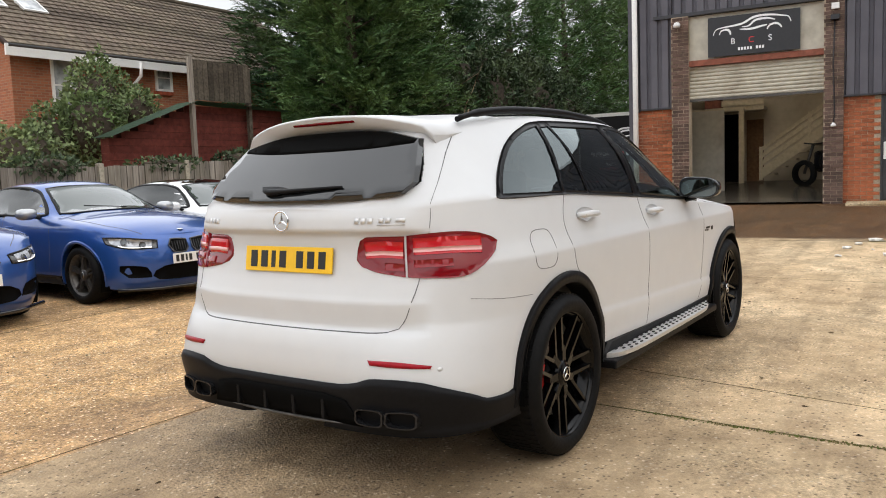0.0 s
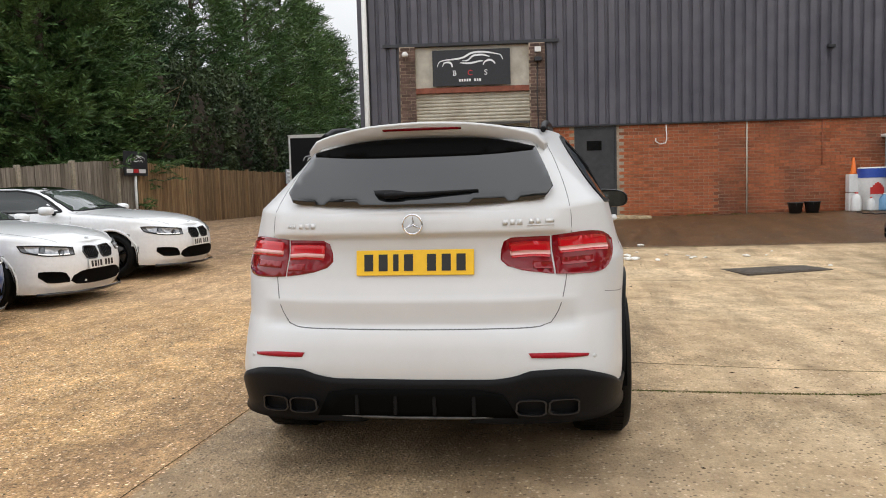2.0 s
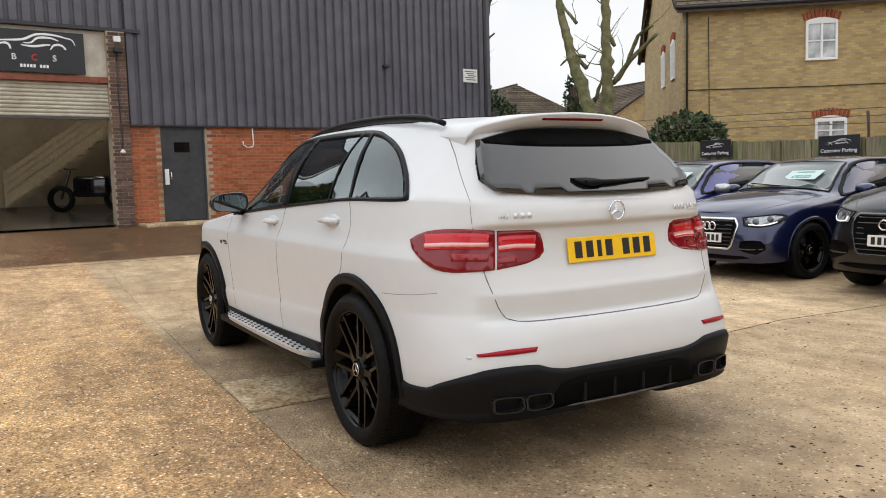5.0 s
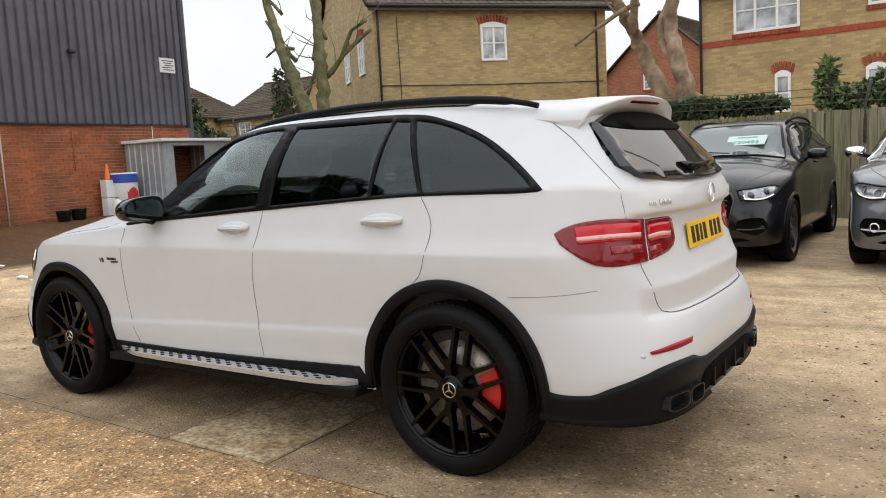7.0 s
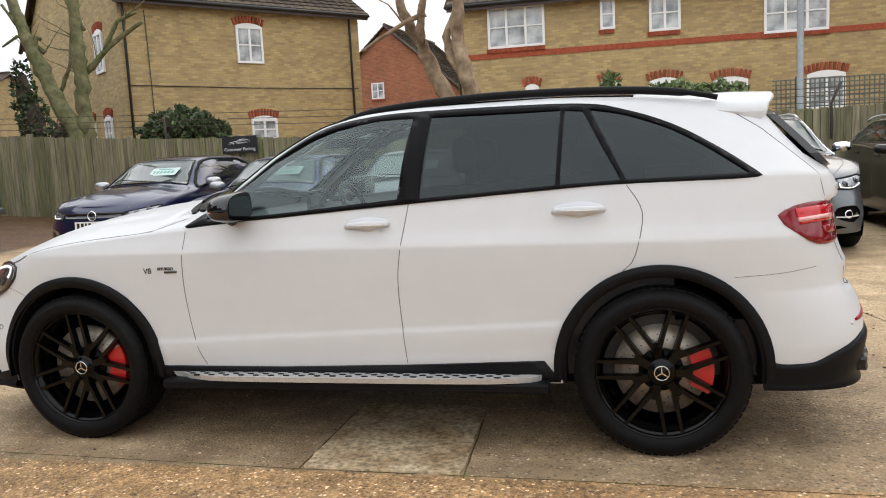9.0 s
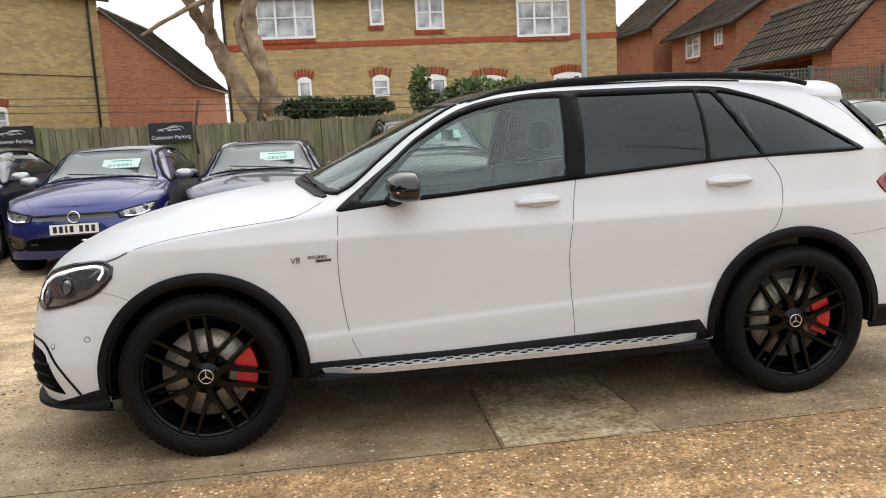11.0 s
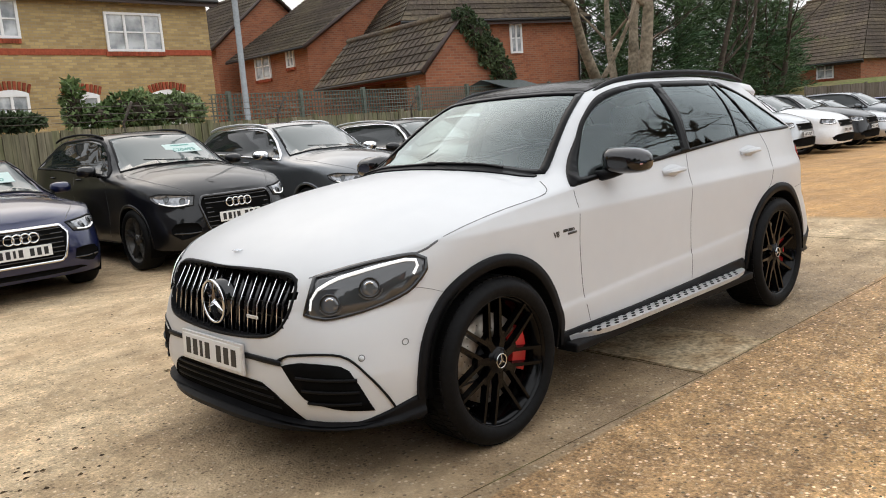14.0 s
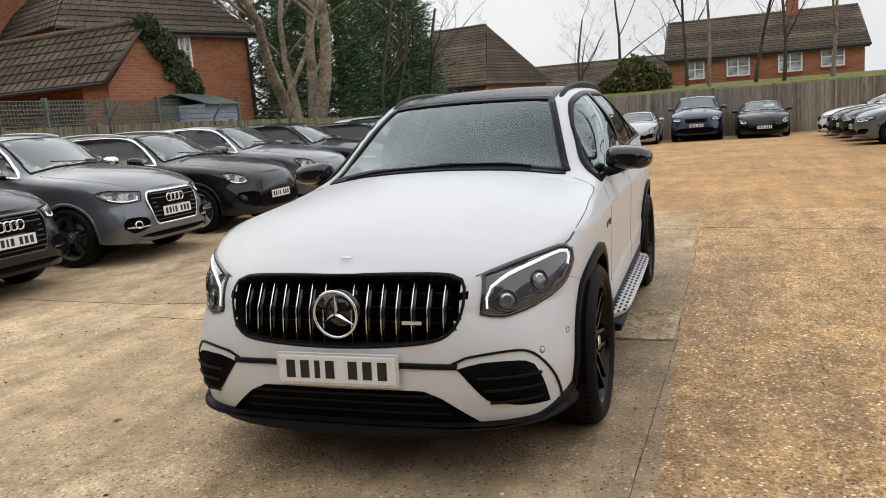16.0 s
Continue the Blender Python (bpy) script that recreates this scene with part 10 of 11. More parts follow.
# south side growth
knotty_tree(10.2, -11.25, 0.2, (((0.0, -0.3, 0.24), (0.0, 1.6, 0.20), (0.19, 2.2, 0.17), (0.56, 2.95, 0.16), (0.88, 3.95, 0.13), (1.19, 4.95, 0.10), (1.30, 6.0, 0.07)),
                                ((-0.03, 1.5, 0.19), (-0.12, 2.95, 0.15), (-0.19, 4.1, 0.12), (-0.27, 4.95, 0.10), (-0.38, 6.2, 0.06)),
                                ((-0.15, 3.3, 0.075), (-0.31, 3.4, 0.07), (-0.69, 3.76, 0.06), (-1.10, 4.0, 0.05), (-1.60, 4.26, 0.04)), ((-0.66, 3.74, 0.05), (-1.06, 4.3, 0.045), (-1.55, 4.45, 0.03)),
                                ((0.85, 3.8, 0.06), (1.25, 4.15, 0.045), (1.75, 4.9, 0.03)), ((0.9, 4.1, 0.05), (1.5, 4.2, 0.035), (1.9, 4.0, 0.02)), ((0.55, 2.9, 0.05), (0.25, 3.5, 0.04), (0.15, 4.4, 0.025)),
                                ((1.22, 5.0, 0.05), (1.7, 5.5, 0.035), (1.95, 6.2, 0.02)), ((-0.2, 4.2, 0.05), (0.15, 4.8, 0.035), (0.3, 5.6, 0.02))),
            "pollarded tree with green algae on bare limbs", M["bark_green"], 15, shoots=34)
leafy_mass("ivy_on_tree", ((11.6, -11.4, 2.3, 0.32, 0.3, 0.9), (11.9, -11.5, 3.1, 0.22, 0.25, 0.8), (10.9, -11.3, 2.1, 0.3, 0.3, 0.4)), M["ivy"], 6, "ivy climbing a pollarded trunk", leaf=0.09, n=900)
old_tree = knotty_tree(1.9, -13.2, 0.1, (((0.1, -0.3, 0.30), (0.22, 1.7, 0.25), (0.5, 2.3, 0.23), (0.78, 2.9, 0.21), (1.0, 3.4, 0.17), (1.4, 4.15, 0.13), (1.6, 5.2, 0.08)),
                               ((0.0, -0.3, 0.32), (-0.2, 1.7, 0.28), (-0.08, 2.3, 0.25), (0.05, 2.9, 0.21), (0.15, 3.3, 0.17), (0.12, 4.2, 0.15), (0.05, 5.6, 0.10)),
                               ((0.05, 2.7, 0.14), (0.36, 3.1, 0.13), (0.42, 3.5, 0.11), (0.2, 4.0, 0.10)), ((0.98, 3.4, 0.13), (0.92, 4.0, 0.11), (0.72, 4.9, 0.08)),
                               ((0.85, 4.0, 0.09), (1.3, 3.85, 0.06), (1.9, 3.55, 0.05), (2.25, 3.35, 0.04)), ((1.3, 3.85, 0.03), (1.6, 4.25, 0.02), (1.95, 4.45, 0.012))),
            "old tree with peeling bark and cut limbs", M["bark_peel"], 18, slim=0.74)
old_tree.scale = (1.08, 1.08, 1.08)
bare_tree(-18.9, -11.4, 0.0, ((-0.35, 0, 7.5, 0.24), (0.08, 0.1, 8.0, 0.28), (0.45, -0.1, 7.2, 0.24), (-0.1, -0.2, 7.0, 0.18)), 22, "smooth grey many stemmed bare tree", M["bark"], depth=3)
for i, (x, y, h, r) in enumerate(((-24, -13.6, 10, 2.6), (-28, -14.5, 11, 3.0), (-32.5, -14, 10.5, 2.8), (-37, -15, 10, 2.6), (-26, -18, 12, 3.0))):
    conifer(x, y, ground_z(x, y), h, r, M["cypress_dark"], 60 + i, "dark spreading conifer behind the fence", fronds=8, leaflets=6, size=0.8)
leafy_mass("ivy_strip", ((0.9, -10.75, 1.97, 0.6, 0.22, 0.15), (0.0, -10.75, 1.96, 0.6, 0.22, 0.13)), M["ivy"], 7, "ivy spilling over the fence top", leaf=0.09, n=1300)
leafy_mass("green_shrub", ((-2.3, -11.2, 2.1, 0.55, 0.35, 0.30), (-3.1, -11.3, 2.05, 0.6, 0.4, 0.30), (-1.2, -11.0, 2.15, 0.16, 0.16, 0.5), (-1.6, -11.1, 2.0, 0.4, 0.3, 0.2)), M["laurel"], 9, "round green shrub behind the fence", leaf=0.10, n=1500)
leafy_mass("green_shrub", ((8.1, -11.6, 2.15, 0.85, 0.5, 0.42), (7.5, -11.6, 2.05, 0.5, 0.4, 0.25)), M["ivy"], 10, "green shrub in front of the brick house", leaf=0.12, n=1200)
leafy_mass("hedge", ((17.5, -12.5, 2.0, 1.8, 0.8, 0.9), (20.5, -13.5, 2.2, 1.8, 0.8, 1.1), (15.2, -11.6, 1.9, 0.8, 0.6, 0.6), (22.0, -15.2, 2.6, 2.2, 0.9, 1.9), (25.5, -17.2, 2.7, 2.2, 0.9, 1.9)), M["ivy"], 11, "dark evergreen hedge beyond the unit", leaf=0.16, n=5200)
leafy_mass("ivy_on_garage", ((-12.50, -12.42, 4.25, 0.35, 0.2, 0.28), (-12.95, -12.35, 3.85, 0.42, 0.2, 0.36), (-13.4, -12.3, 3.3, 0.45, 0.2, 0.42), (-13.8, -12.25, 2.7, 0.42, 0.2, 0.45)), M["ivy"], 12, "ivy climbing the garage gable", leaf=0.10, n=1900)
for i, (x, y, h) in enumerate(((-34.5, 1.2, 6.5), (-35, 3.2, 7.0), (-34.6, 4.4, 6.6), (-35, 6.4, 7.2), (-36, 0.2, 6.8), (-36.5, 10.5, 7.0), (-36, 12.5, 7.0), (-36, -3.0, 6.0))):
    bare_tree(x, y, 1.2, ((0.02, 0.03, h, 0.10),), 70 + i, "slim bare tree on the grassy bank", M["bark_dark"] if i % 3 else M["bark"], depth=4, bend=0.045)
for i, (x, y, h) in enumerate(((-27, -12.3, 7.5), (-33, -12.5, 7.0), (-30, -20, 9.0))):
    bare_tree(x, y, 0, ((0.1, 0.05, h, 0.16), (-0.3, 0.1, h * 0.9, 0.13)), 90 + i, "bare tree with dry brown twigs", M["bark_dark"], depth=4)
leafy_mass("bank_shrub", ((-35.5, -2.3, 2.5, 0.8, 1.0, 0.95), (-35.6, -1.4, 2.25, 0.7, 0.8, 0.6), (-35.6, -3.2, 2.2, 0.7, 0.8, 0.5)), M["olive"], 13, "olive green shrub on the bank", leaf=0.2, n=2000)
# grassy bank behind the far fence
bm = bmesh.new()
rows = [[bm.verts.new((x, y, z)) for x, z in ((-32.2, 1.0), (-33.5, 1.75), (-37, 2.0), (-60, 2.2))] for y in (-12, -4, 2, 8, 14, 26)]
for a, b in zip(rows, rows[1:]):
    for k in range(3):
        bm.faces.new((a[k], b[k], b[k + 1], a[k + 1]))
bmesh.ops.recalc_face_normals(bm, faces=bm.faces)
bank = part("grass_bank", bm, mat("rough_bank_grass", (0.13, 0.15, 0.04), 0.95, grain=0.3, scale=5, second=(0.20, 0.16, 0.07), blotch=0.5, bump=0.5))
tagged(bank, "rough mossy grass bank behind the fence", "bank", kind="structure")
# bare tree line far to the south-east and west
for i, (x, y, h) in enumerate(((30, -18, 6.5), (33, -42, 10), (-62, -2, 9), (-64, 6, 8), (-60, -9, 8))):
    bare_tree(x, y, 0.3, ((0.05, 0.02, h, 0.15), (-0.25, 0.1, h * 0.8, 0.1)), 110 + i, "distant bare winter tree", M["bark_dark"], depth=4)
knotty_tree(20.5, -13.4, 0.2, (((0.0, -0.3, 0.20), (0.0, 4.3, 0.14), (0.2, 5.7, 0.12), (0.5, 7.0, 0.10), (0.8, 8.2, 0.07)), ((0.15, 5.3, 0.07), (0.9, 6.0, 0.055), (1.8, 6.6, 0.03)),
                                ((0.45, 6.9, 0.06), (1.1, 7.4, 0.045), (1.5, 7.8, 0.03)), ((0.0, 4.6, 0.06), (0.7, 4.8, 0.05), (1.2, 5.1, 0.02))), "dark knotted bare tree beyond the unit", M["bark_dark"], 31, along=(0.3, -0.95), shoots=26)
# tall bare tree north of the yard
bare_tree(-16.1, 9.3, 0.1, ((0.05, -0.15, 12.5, 0.34), (-0.35, 0.1, 11.0, 0.24), (0.25, -0.42, 11.0, 0.26), (-0.1, -0.5, 10.0, 0.22), (0.35, 0.3, 10.0, 0.2)), 131, "large bare tree north of the yard", M["bark_dark"], depth=4)
# second tree, added out of view to fill the car's window reflections
bare_tree(-12.6, 8.7, 0.1, ((0.1, -0.25, 11.0, 0.30), (-0.3, -0.35, 10.0, 0.24), (0.35, 0.0, 10.0, 0.24), (-0.15, 0.25, 10.5, 0.22)), 133, "added bare tree that darkens the window reflections", M["bark_dark"], depth=4)

# ---- yard things ----
# black box trailer in the lane
M["trailer_black"] = mat("black_trailer_panel", (0.007, 0.007, 0.008), 0.4, spec=0.15, grain=0.1, scale=10)


def trailer():
    t = empty("box_trailer", pose(18.5, 5.25, ground_z(18.5, 6.5) - 0.04, 0, 0, 5), "black box trailer with white edges and loading ramps", "trailer")
    w, z0, z1 = 2.55, 0.56, 2.62
    bm = bmesh.new()
    add_box(bm, 0, 4.6, 0, w, z0, z1, 0.03)
    body = part("body", bm, M["trailer_black"], t)
    for y0, y1, za, zb in ((-0.02, w + 0.02, z1 - 0.03, z1 + 0.03), (-0.02, w + 0.02, z0 - 0.02, z0 + 0.02), (-0.02, 0.03, z0, z1), (w - 0.03, w + 0.02, z0, z1)):
        box("edge_trim", -0.02, 0.03, y0, y1, za, zb, M["plastic_white"], t)
    box("roof_sheet", -0.04, 4.7, -0.04, w + 0.04, z1 + 0.03, z1 + 0.07, M["plastic_white"], t)
    car_logo(body, 1.7, sign_at(-0.008, w / 2, 1.90), M["sign_white"])
    for y0, y1, mt in ((2.18, 1.50, "sign_white"), (1.44, 1.14, "sign_red"), (1.08, 0.48, "sign_white")):
        box("text_bar", -0.009, -0.003, y0, y1, 1.40, 1.52, M[mt], body)
    box("text_bar", -0.009, -0.003, 1.72, 0.95, 1.10, 1.17, M["sign_white"], body)
    box("text_bar", -0.009, -0.003, 1.90, 0.75, 0.98, 1.03, M["sign_red"], body)
    box("red_line", -0.009, -0.003, w - 0.1, 0.1, 0.62, 0.635, M["sign_red"], body)
    box("latch", -0.05, 0.0, 1.26, 1.36, 0.40, 0.50, M["chrome"], t)
    plate = box("number_plate", -0.03, -0.005, 1.95, 1.40, 0.18, 0.30, M["plate_yellow"], t)
    for k in range(7):
        if k != 4:
            box("bar", -0.034, -0.029, 1.90 - k * 0.068, 1.855 - k * 0.068, 0.20, 0.28, M["ink"], plate)
    for y in (0.35, 2.0):
        r = bmesh.new()
        add_box(r, -1.30, 0.05, y, y + 0.32, -0.02, 0.02, m=Matrix.Translation((0, 0, 0.56)) @ Matrix.Rotation(radians(-25), 4, "Y"))
        part("ramp", r, M["alu"], t)
    for y in (0.15, w - 0.15):
        for x in (1.9, 2.7):
            bm = bmesh.new()
            add_lathe(bm, [(0.16, -0.1), (0.30, -0.1), (0.31, 0.0), (0.30, 0.1), (0.16, 0.1)], (x, y, 0.31), sides=20)
            wh = part("wheel", bm, M["rubber"], t)
            bm = bmesh.new()
            add_lathe(bm, [(0.001, -0.06), (0.165, -0.07), (0.165, 0.07), (0.001, 0.06)], (x, y, 0.31), sides=16)
            part("rim", bm, M["alu"], wh)
    box("chassis", 0.1, 4.6, 0.5, w - 0.5, 0.2, 0.34, M["dark_metal"], t)


trailer()


def fence_sign(m, w, h, label, words=None, bars=(), logo=0.6, post=True):
    """A board in its own frame: x to the right, y up, facing +z."""
    s = empty("fence_sign", m, label, "sign")
    bm = bmesh.new()
    add_box(bm, -w / 2, w / 2, -h / 2, h / 2, -0.015, 0.0, 0.004)
    b = part("board", bm, M["sign_black"], s)
    car_logo(b, w * logo, pose(0, h * 0.06, 0.003), M["sign_white"])
    if words:
        text(b, words, h * 0.27, pose(0, -h * 0.27, 0.002), M["sign_white"])
    for x0, x1, y0, y1, mt in bars:
        bm = bmesh.new()
        add_box(bm, x0, x1, y0, y1, 0.001, 0.005)
        part("text_bar", bm, M[mt], b)
    return s


def facing_north(x, y, z):
    return Matrix.Translation((x, y, z)) @ Matrix(((-1, 0, 0, 0), (0, 0, 1, 0), (0, 1, 0, 0), (0, 0, 0, 1)))


def facing_south(x, y, z):
    return Matrix.Translation((x, y, z)) @ Matrix(((1, 0, 0, 0), (0, 0, -1, 0), (0, 1, 0, 0), (0, 0, 0, 1)))


for x, z in ((6.09, 1.71), (3.43, 1.65)):
    fence_sign(facing_north(x, -10.33, z), 0.76, 0.34, "black sign with white car drawing and lettering on the fence", "Customer Parking")
sg = fence_sign(facing_south(13.3, 10.15, 2.05), 1.15, 0.62, "black sales sign with a white car drawing on a post",
                bars=((-0.46, -0.16, -0.24, -0.14, "sign_white"), (-0.13, 0.10, -0.24, -0.14, "sign_red"), (0.13, 0.46, -0.24, -0.14, "sign_white")), logo=0.75)
tube("post", [(0, -0.3, -0.04), (0, -1.75, -0.04)], 0.035, M["plastic_white"], sg)
rs = empty("red_banner", facing_south(25.2, 10.2, 1.75), "grey and red banner on the lane fence", "banner")
box("board", -0.65, 0.65, -0.25, 0.35, -0.02, 0.0, M["grey_paint"], rs)
box("red_strip", -0.6, 0.6, -0.45, -0.25, -0.02, 0.0, M["sign_red"], rs)
for k in range(3):
    box("text_bar", -0.5, 0.2 + 0.1 * k, 0.22 - k * 0.15, 0.29 - k * 0.15, 0.0, 0.005, M["sign_white"], rs)

# metal shed against the unit
M["galv"] = mat("galvanised_shed_sheet", (0.42, 0.44, 0.45), 0.45, metal=0.35, grain=0.12, scale=6, second=(0.32, 0.33, 0.33), blotch=1.2, mix=0.4)


def metal_shed():
    s = empty("metal_shed", pose(12.35, -7.98, ground_z(12.4, -8), 0, 0, 5.4), "pale galvanised garden shed with open doors", "shed")
    d, w, h = 1.35, 2.05, 1.62
    n = corrugated("rear_sheet", -w, 0, 0, h, s, M["galv"], 0.22, 0.018, d)
    for y0, y1 in ((-0.35, 0.0), (-w, -1.35)):
        corrugated("front_sheet", y0, y1, 0, h, s, M["galv"], 0.22, 0.018, 0.0)
    for y in (0.0, -w):
        bm = bmesh.new()
        k = 0
        prof = []
        while k * 0.2 < d:
            for dx, dy in ((0, 0), (0.08, 0), (0.10, 0.018), (0.18, 0.018), (0.2, 0)):
                prof.append((min(d, k * 0.2 + dx), y + dy))
            k += 1
        rows = [[bm.verts.new((px, py, z)) for z in (0, h)] for px, py in prof]
        for a, b in zip(rows, rows[1:]):
            if (a[0].co - b[0].co).length > 1e-5:
                bm.faces.new((a[0], b[0], b[1], a[1]))
        part("side_sheet", bm, M["galv"], s)
    bm = bmesh.new()
    add_box(bm, -0.12, d + 0.08, -w - 0.1, 0.1, h, h + 0.07, 0.01)
    part("roof_sheet", bm, M["plastic_white"], s)
    box("door_track", -0.03, 0.02, -w, 0, h - 0.10, h, M["galv"], s)
    box("sliding_door", -0.03, -0.01, -1.75, -1.30, 0.02, h - 0.1, M["galv"], s)
    box("shelf", 0.5, 1.2, -1.5, -0.4, 0.6, 0.63, M["dark_metal"], s)
    # black sheet that puts the shade of the shed's inside into its colour
    box("dark_back", d - 0.06, d - 0.03, -w + 0.05, -0.05, 0.02, h - 0.05, M["void"], s)
    for k in range(4):
        tube("tool_handle", [(0.4 + k * 0.12, -0.55 - k * 0.17, 0.0), (0.5 + k * 0.12, -0.60 - k * 0.17, 1.35)], 0.018, M["timber"] if k % 2 else M["iron"], s, sides=6)
    return s


metal_shed()


def bottle(x, y, h, r, mt, cap, label):
    z = ground_z(x, y)
    b = empty("jerry_bottle", pose(x, y, z), label, "bottle", "bottles by the brick wall")
    bm = bmesh.new()
    add_lathe(bm, [(0.001, 0), (r, 0.005), (r * 1.02, h * 0.1), (r, h * 0.65), (r * 0.75, h * 0.8), (r * 0.32, h * 0.9), (r * 0.3, h * 0.95)], (0, 0, 0), axis="z", sides=14)
    part("body", bm, mt, b)
    bm = bmesh.new()
    add_lathe(bm, [(r * 0.36, h * 0.93), (r * 0.36, h), (0.001, h)], (0, 0, 0), axis="z", sides=12)
    part("cap", bm, cap, b)
    tube("handle", [(r * 0.5, 0, h * 0.86), (r * 0.95, 0, h * 0.8), (r * 0.95, 0, h * 0.6)], 0.012, mt, b, sides=6)


M["plastic_blue"] = mat("pale_blue_plastic", (0.16, 0.33, 0.52), 0.35, grain=0.08)
M["plastic_red"] = mat("red_plastic", (0.5, 0.03, 0.025), 0.4)
M["plastic_orange"] = mat("orange_cone_plastic", (0.75, 0.16, 0.02), 0.5)
M["royal_print"] = mat("blue_printed_panel", (0.03, 0.08, 0.40), 0.4, grain=0.05)
M["bucket"] = mat("black_bucket_plastic", (0.02, 0.02, 0.022), 0.5, grain=0.15)
bottle(12.75, -6.98, 0.42, 0.105, M["plastic_white"], M["plastic_red"], "white plastic jerry bottle with a red cap")
bottle(12.80, -7.30, 0.30, 0.08, M["plastic_white"], M["plastic_red"], "small white bottle by the wall")
bottle(12.72, -7.55, 0.38, 0.115, M["plastic_blue"], M["plastic_white"], "pale blue screenwash bottle")
bottle(12.9, -7.85, 0.26, 0.06, M["plastic_white"], M["plastic_blue"], "slim white spray bottle")
drum = empty("oil_display", pose(13.05, -7.40, ground_z(13, -7.4), 0, 0, 5), "blue white and red oil drum display", "drum")
bm = bmesh.new()
add_lathe(bm, [(0.001, 0), (0.29, 0.0), (0.30, 0.03), (0.285, 0.32), (0.30, 0.34), (0.285, 0.66), (0.30, 0.92), (0.27, 0.95), (0.001, 0.94)], (0, 0, 0), axis="z", sides=28)
part("drum_body", bm, M["plastic_white"], drum)
bm = bmesh.new()
add_lathe(bm, [(0.302, 0.72), (0.304, 0.92)], (0, 0, 0), axis="z", sides=28)
part("blue_band", bm, M["royal_print"], drum)
bm = bmesh.new()
for k in range(7):
    a0, a1 = radians(150 + k * 8), radians(158 + k * 8)
    zt = 0.62 - 0.02 * abs(k - 3) ** 1.5
    bm.faces.new([bm.verts.new((0.306 * math.cos(a), 0.306 * math.sin(a), z)) for a, z in ((a0, 0.36), (a1, 0.36), (a1, zt), (a0, zt))])
part("red_swoosh", bm, M["plastic_red"], drum)
cone = empty("traffic_cone", pose(13.15, -7.05, ground_z(13.1, -7) + 0.82), "orange traffic cone on stacked crates", "cone")
bm = bmesh.new()
add_lathe(bm, [(0.10, 0), (0.10, 0.015), (0.065, 0.02), (0.02, 0.36), (0.001, 0.365)], (0, 0, 0), axis="z", sides=16)
part("cone_body", bm, M["plastic_orange"], cone)
crate = empty("crate", pose(13.15, -7.05, ground_z(13.1, -7)), "stacked white plastic crates by the wall", "crate")
for k in range(2):
    box("tray", -0.12, 0.12, -0.13, 0.13, k * 0.41, k * 0.41 + 0.40, M["plastic_white"], crate, bevel=0.015)
for x, y, r, h in ((12.85, -5.75, 0.16, 0.24), (12.9, -6.12, 0.17, 0.25)):
    b = empty("bucket", pose(x, y, ground_z(x, y)), "black plastic bucket by the brick wall", "bucket", "buckets")
    bm = bmesh.new()
    add_lathe(bm, [(0.001, 0.005), (r * 0.78, 0), (r, h), (r * 1.06, h), (r * 1.06, h - 0.02), (r * 0.95, h - 0.01), (r * 0.75, 0.015), (0.001, 0.015)], (0, 0, 0), axis="z", sides=20)
    part("tub", bm, M["bucket"], b)
    tube("handle", [(r * math.cos(a), 0.02, h - 0.02 - 0.12 * math.sin(a)) for a in (math.pi * k / 8 for k in range(9))], 0.006, M["dark_metal"], b, sides=5)
# covered motorbike and hose in front of the shed
bike = empty("covered_mower", pose(10.9, -8.5, ground_z(10.9, -8.5), 0, 0, 170), "dark ride-on machine under a grey cover", "mower")
bm = bmesh.new()
for a, b, c, d, e in ((-0.72, -0.05, 0.30, 0.30, 0.78), (-0.30, 0.55, 0.33, 0.28, 0.92)):
    add_box(bm, a, b, -c, c, d, e, 0.13)
add_box(bm, -0.70, 0.62, -0.26, 0.26, 0.20, 0.34, 0.03)
part("body_cover", bm, M["grey_paint"], bike, smooth=True)
for x in (-0.52, 0.45):
    bm = bmesh.new()
    add_lathe(bm, [(0.10, -0.08), (0.22, -0.08), (0.24, 0), (0.22, 0.08), (0.10, 0.08)], (x, 0, 0.24), sides=20)
    part("wheel", bm, M["rubber"], bike)
tube("handlebar", [(0.45, -0.32, 1.0), (0.5, -0.1, 0.92), (0.5, 0.1, 0.92), (0.45, 0.32, 1.0)], 0.016, M["iron"], bike)
tube("steering_column", [(0.5, 0, 0.92), (0.42, 0, 0.5)], 0.025, M["iron"], bike)
hose = []
for k in range(90):
    a = k * 0.31
    hose.append((11.75 + 0.55 * math.cos(a) + k * 0.004, -6.9 - k * 0.028 + 0.35 * math.sin(a * 0.7), ground_z(11.9, -7) + 0.03 + 0.01 * (k % 3)))
tube("garden_hose", hose, 0.014, M["bucket"], None, sides=6)
tagged(bpy.data.objects["garden_hose"], "dark hose lying in loops on wet ground", "hose")
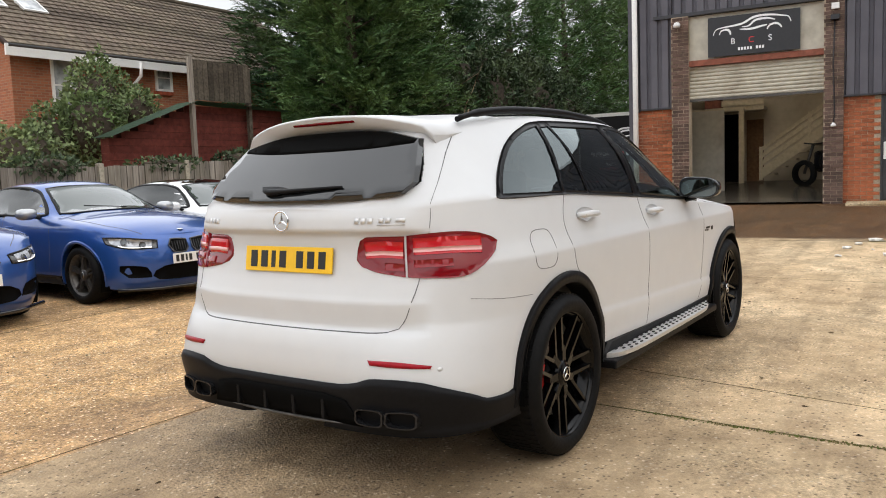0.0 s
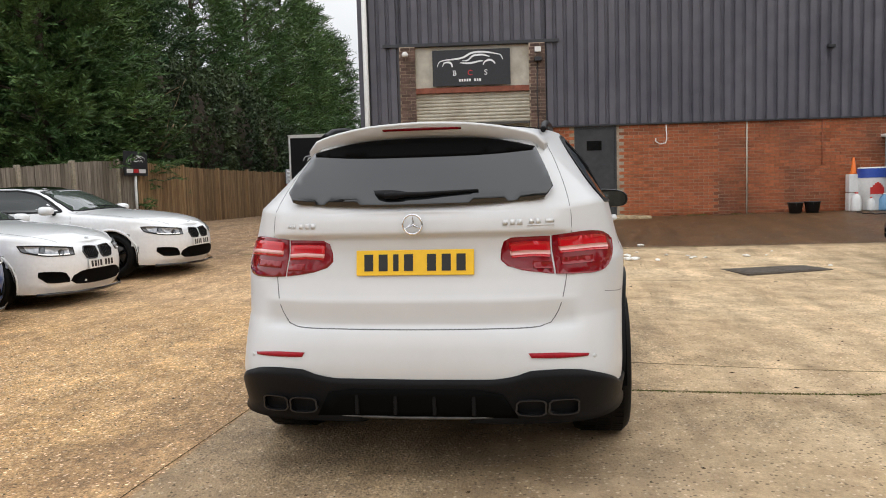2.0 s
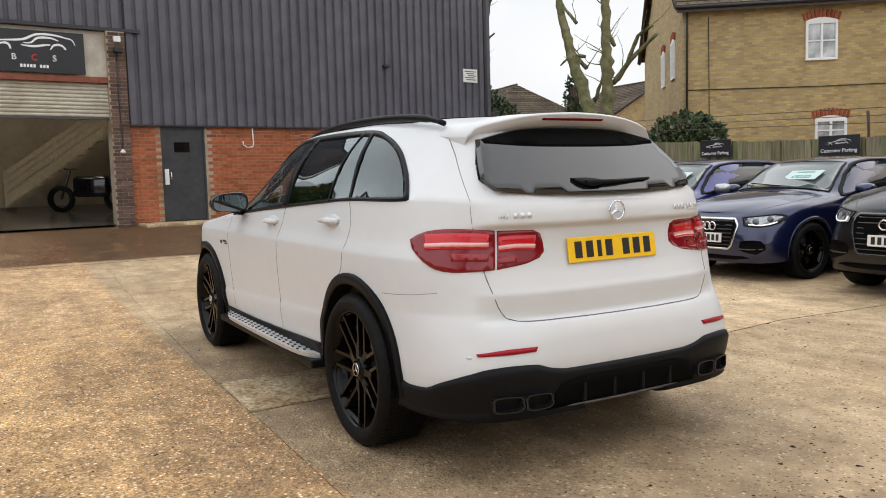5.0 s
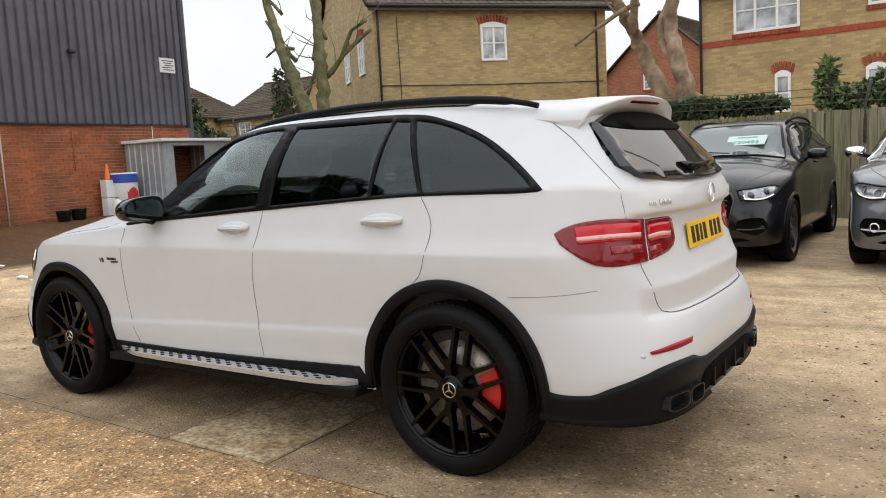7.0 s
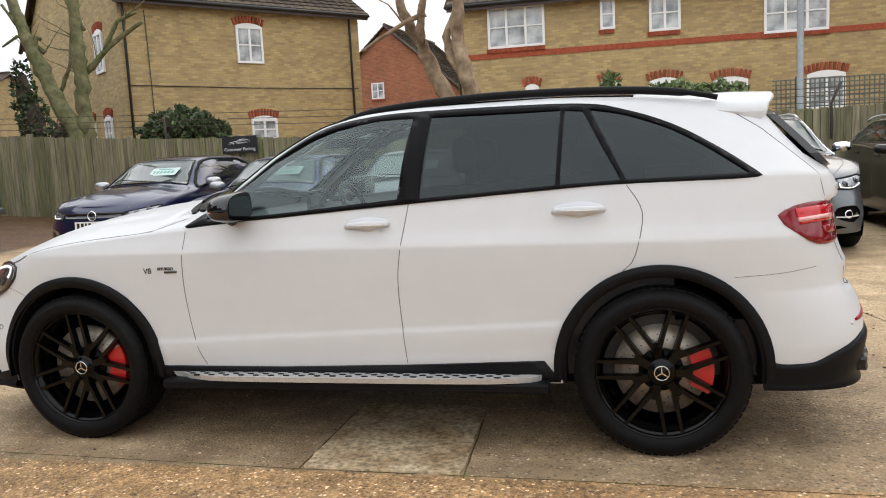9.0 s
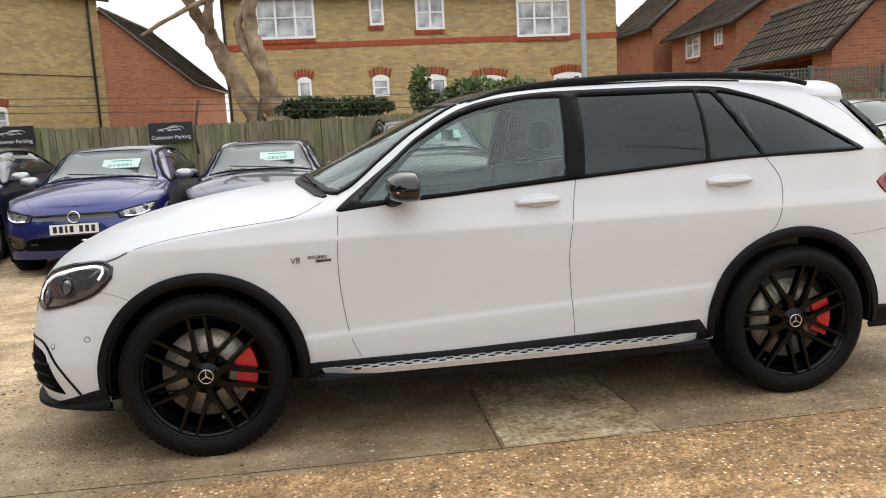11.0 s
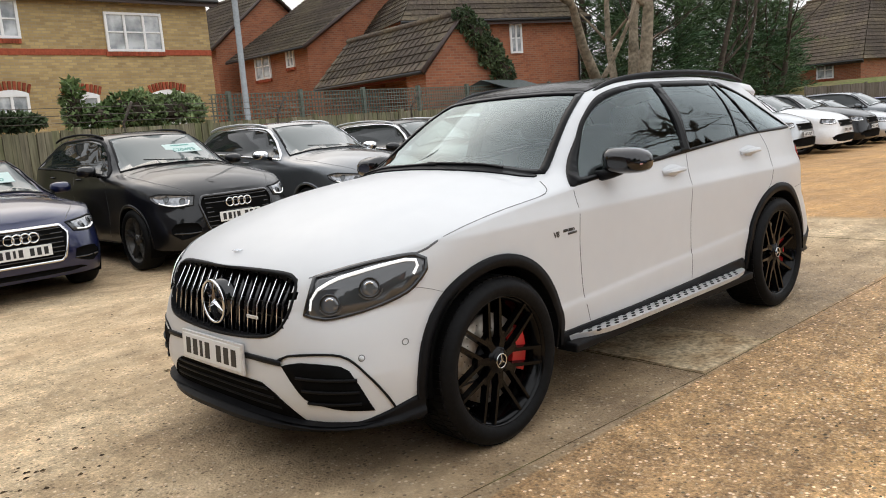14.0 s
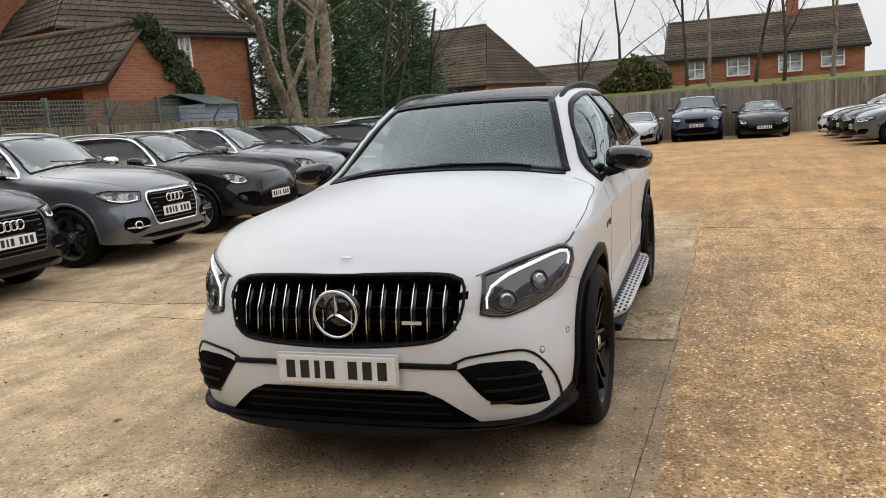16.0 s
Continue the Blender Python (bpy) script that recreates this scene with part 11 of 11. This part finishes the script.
# motorbike inside the workshop bay
mb = empty("motorbike", pose(15.3, 0.30, 0.69, 0, 0, 62), "dark motorbike parked inside the open bay", "motorbike")
for x in (-0.65, 0.65):
    bm = bmesh.new()
    add_lathe(bm, [(0.21, -0.06), (0.30, -0.06), (0.32, 0), (0.30, 0.06), (0.21, 0.06)], (x, 0, 0.32), sides=24)
    part("wheel", bm, M["rubber"], mb)
bm = bmesh.new()
add_box(bm, -0.5, 0.35, -0.13, 0.13, 0.35, 0.85, 0.1)
part("engine_and_tank", bm, M["gloss_black"], mb, smooth=True)
tube("fork", [(0.65, 0, 0.32), (0.42, 0, 0.98)], 0.035, M["dark_metal"], mb)
tube("handlebar", [(0.40, -0.33, 1.02), (0.42, 0, 1.0), (0.40, 0.33, 1.02)], 0.016, M["dark_metal"], mb)
# leaves and litter on the concrete
rng = random.Random(21)
for k in range(26):
    x, y = rng.uniform(-4, 5), rng.choice([rng.uniform(-4.6, -1.3), rng.uniform(1.5, 4.2)])
    bm = bmesh.new()
    s = rng.uniform(0.012, 0.03)
    v = [bm.verts.new(p) for p in ((-s, 0, 0.003), (0, -s * 0.5, 0.008), (s * 1.2, 0, 0.004), (0, s * 0.5, 0.011))]
    bm.faces.new(v)
    lf = part("dead_leaf", bm, M["dead_twig"] if k % 2 else M["bark_dark"])
    lf.matrix_world = pose(x, y, ground_z(x, y), 0, 0, rng.uniform(0, 360))
    tagged(lf, "small brown dead leaf on the concrete", "leaf", "dead leaves")

# moss tufts along the joint beside the car
rng = random.Random(77)
bm = bmesh.new()
for k in range(420):
    y = -0.98 - 1.5 * rng.random() ** 0.8
    if rng.random() > 0.35 + 0.65 * math.sin(y * 7.0) ** 2:
        continue
    x = curve(-y, [(0.5, -0.66), (2.2, -0.74), (3.4, -0.60)]) + rng.gauss(0, 0.010)
    z, s = ground_z(x, y) + 0.001, rng.uniform(0.004, 0.010)
    a = rng.uniform(0, 6.28)
    ring = [bm.verts.new((x + math.cos(a + j * 2.1) * s, y + math.sin(a + j * 2.1) * s, z)) for j in range(3)]
    tip = bm.verts.new((x, y, z + s * rng.uniform(0.5, 1.0)))
    for j in range(3):
        bm.faces.new((ring[j], ring[(j + 1) % 3], tip))
moss = part("moss_tufts", bm, mat("green_joint_moss", (0.085, 0.105, 0.022), 0.9, grain=0.4, scale=60, second=(0.14, 0.105, 0.04), blotch=12))
tagged(moss, "green moss tufts in the concrete joint", "moss", kind="stuff")
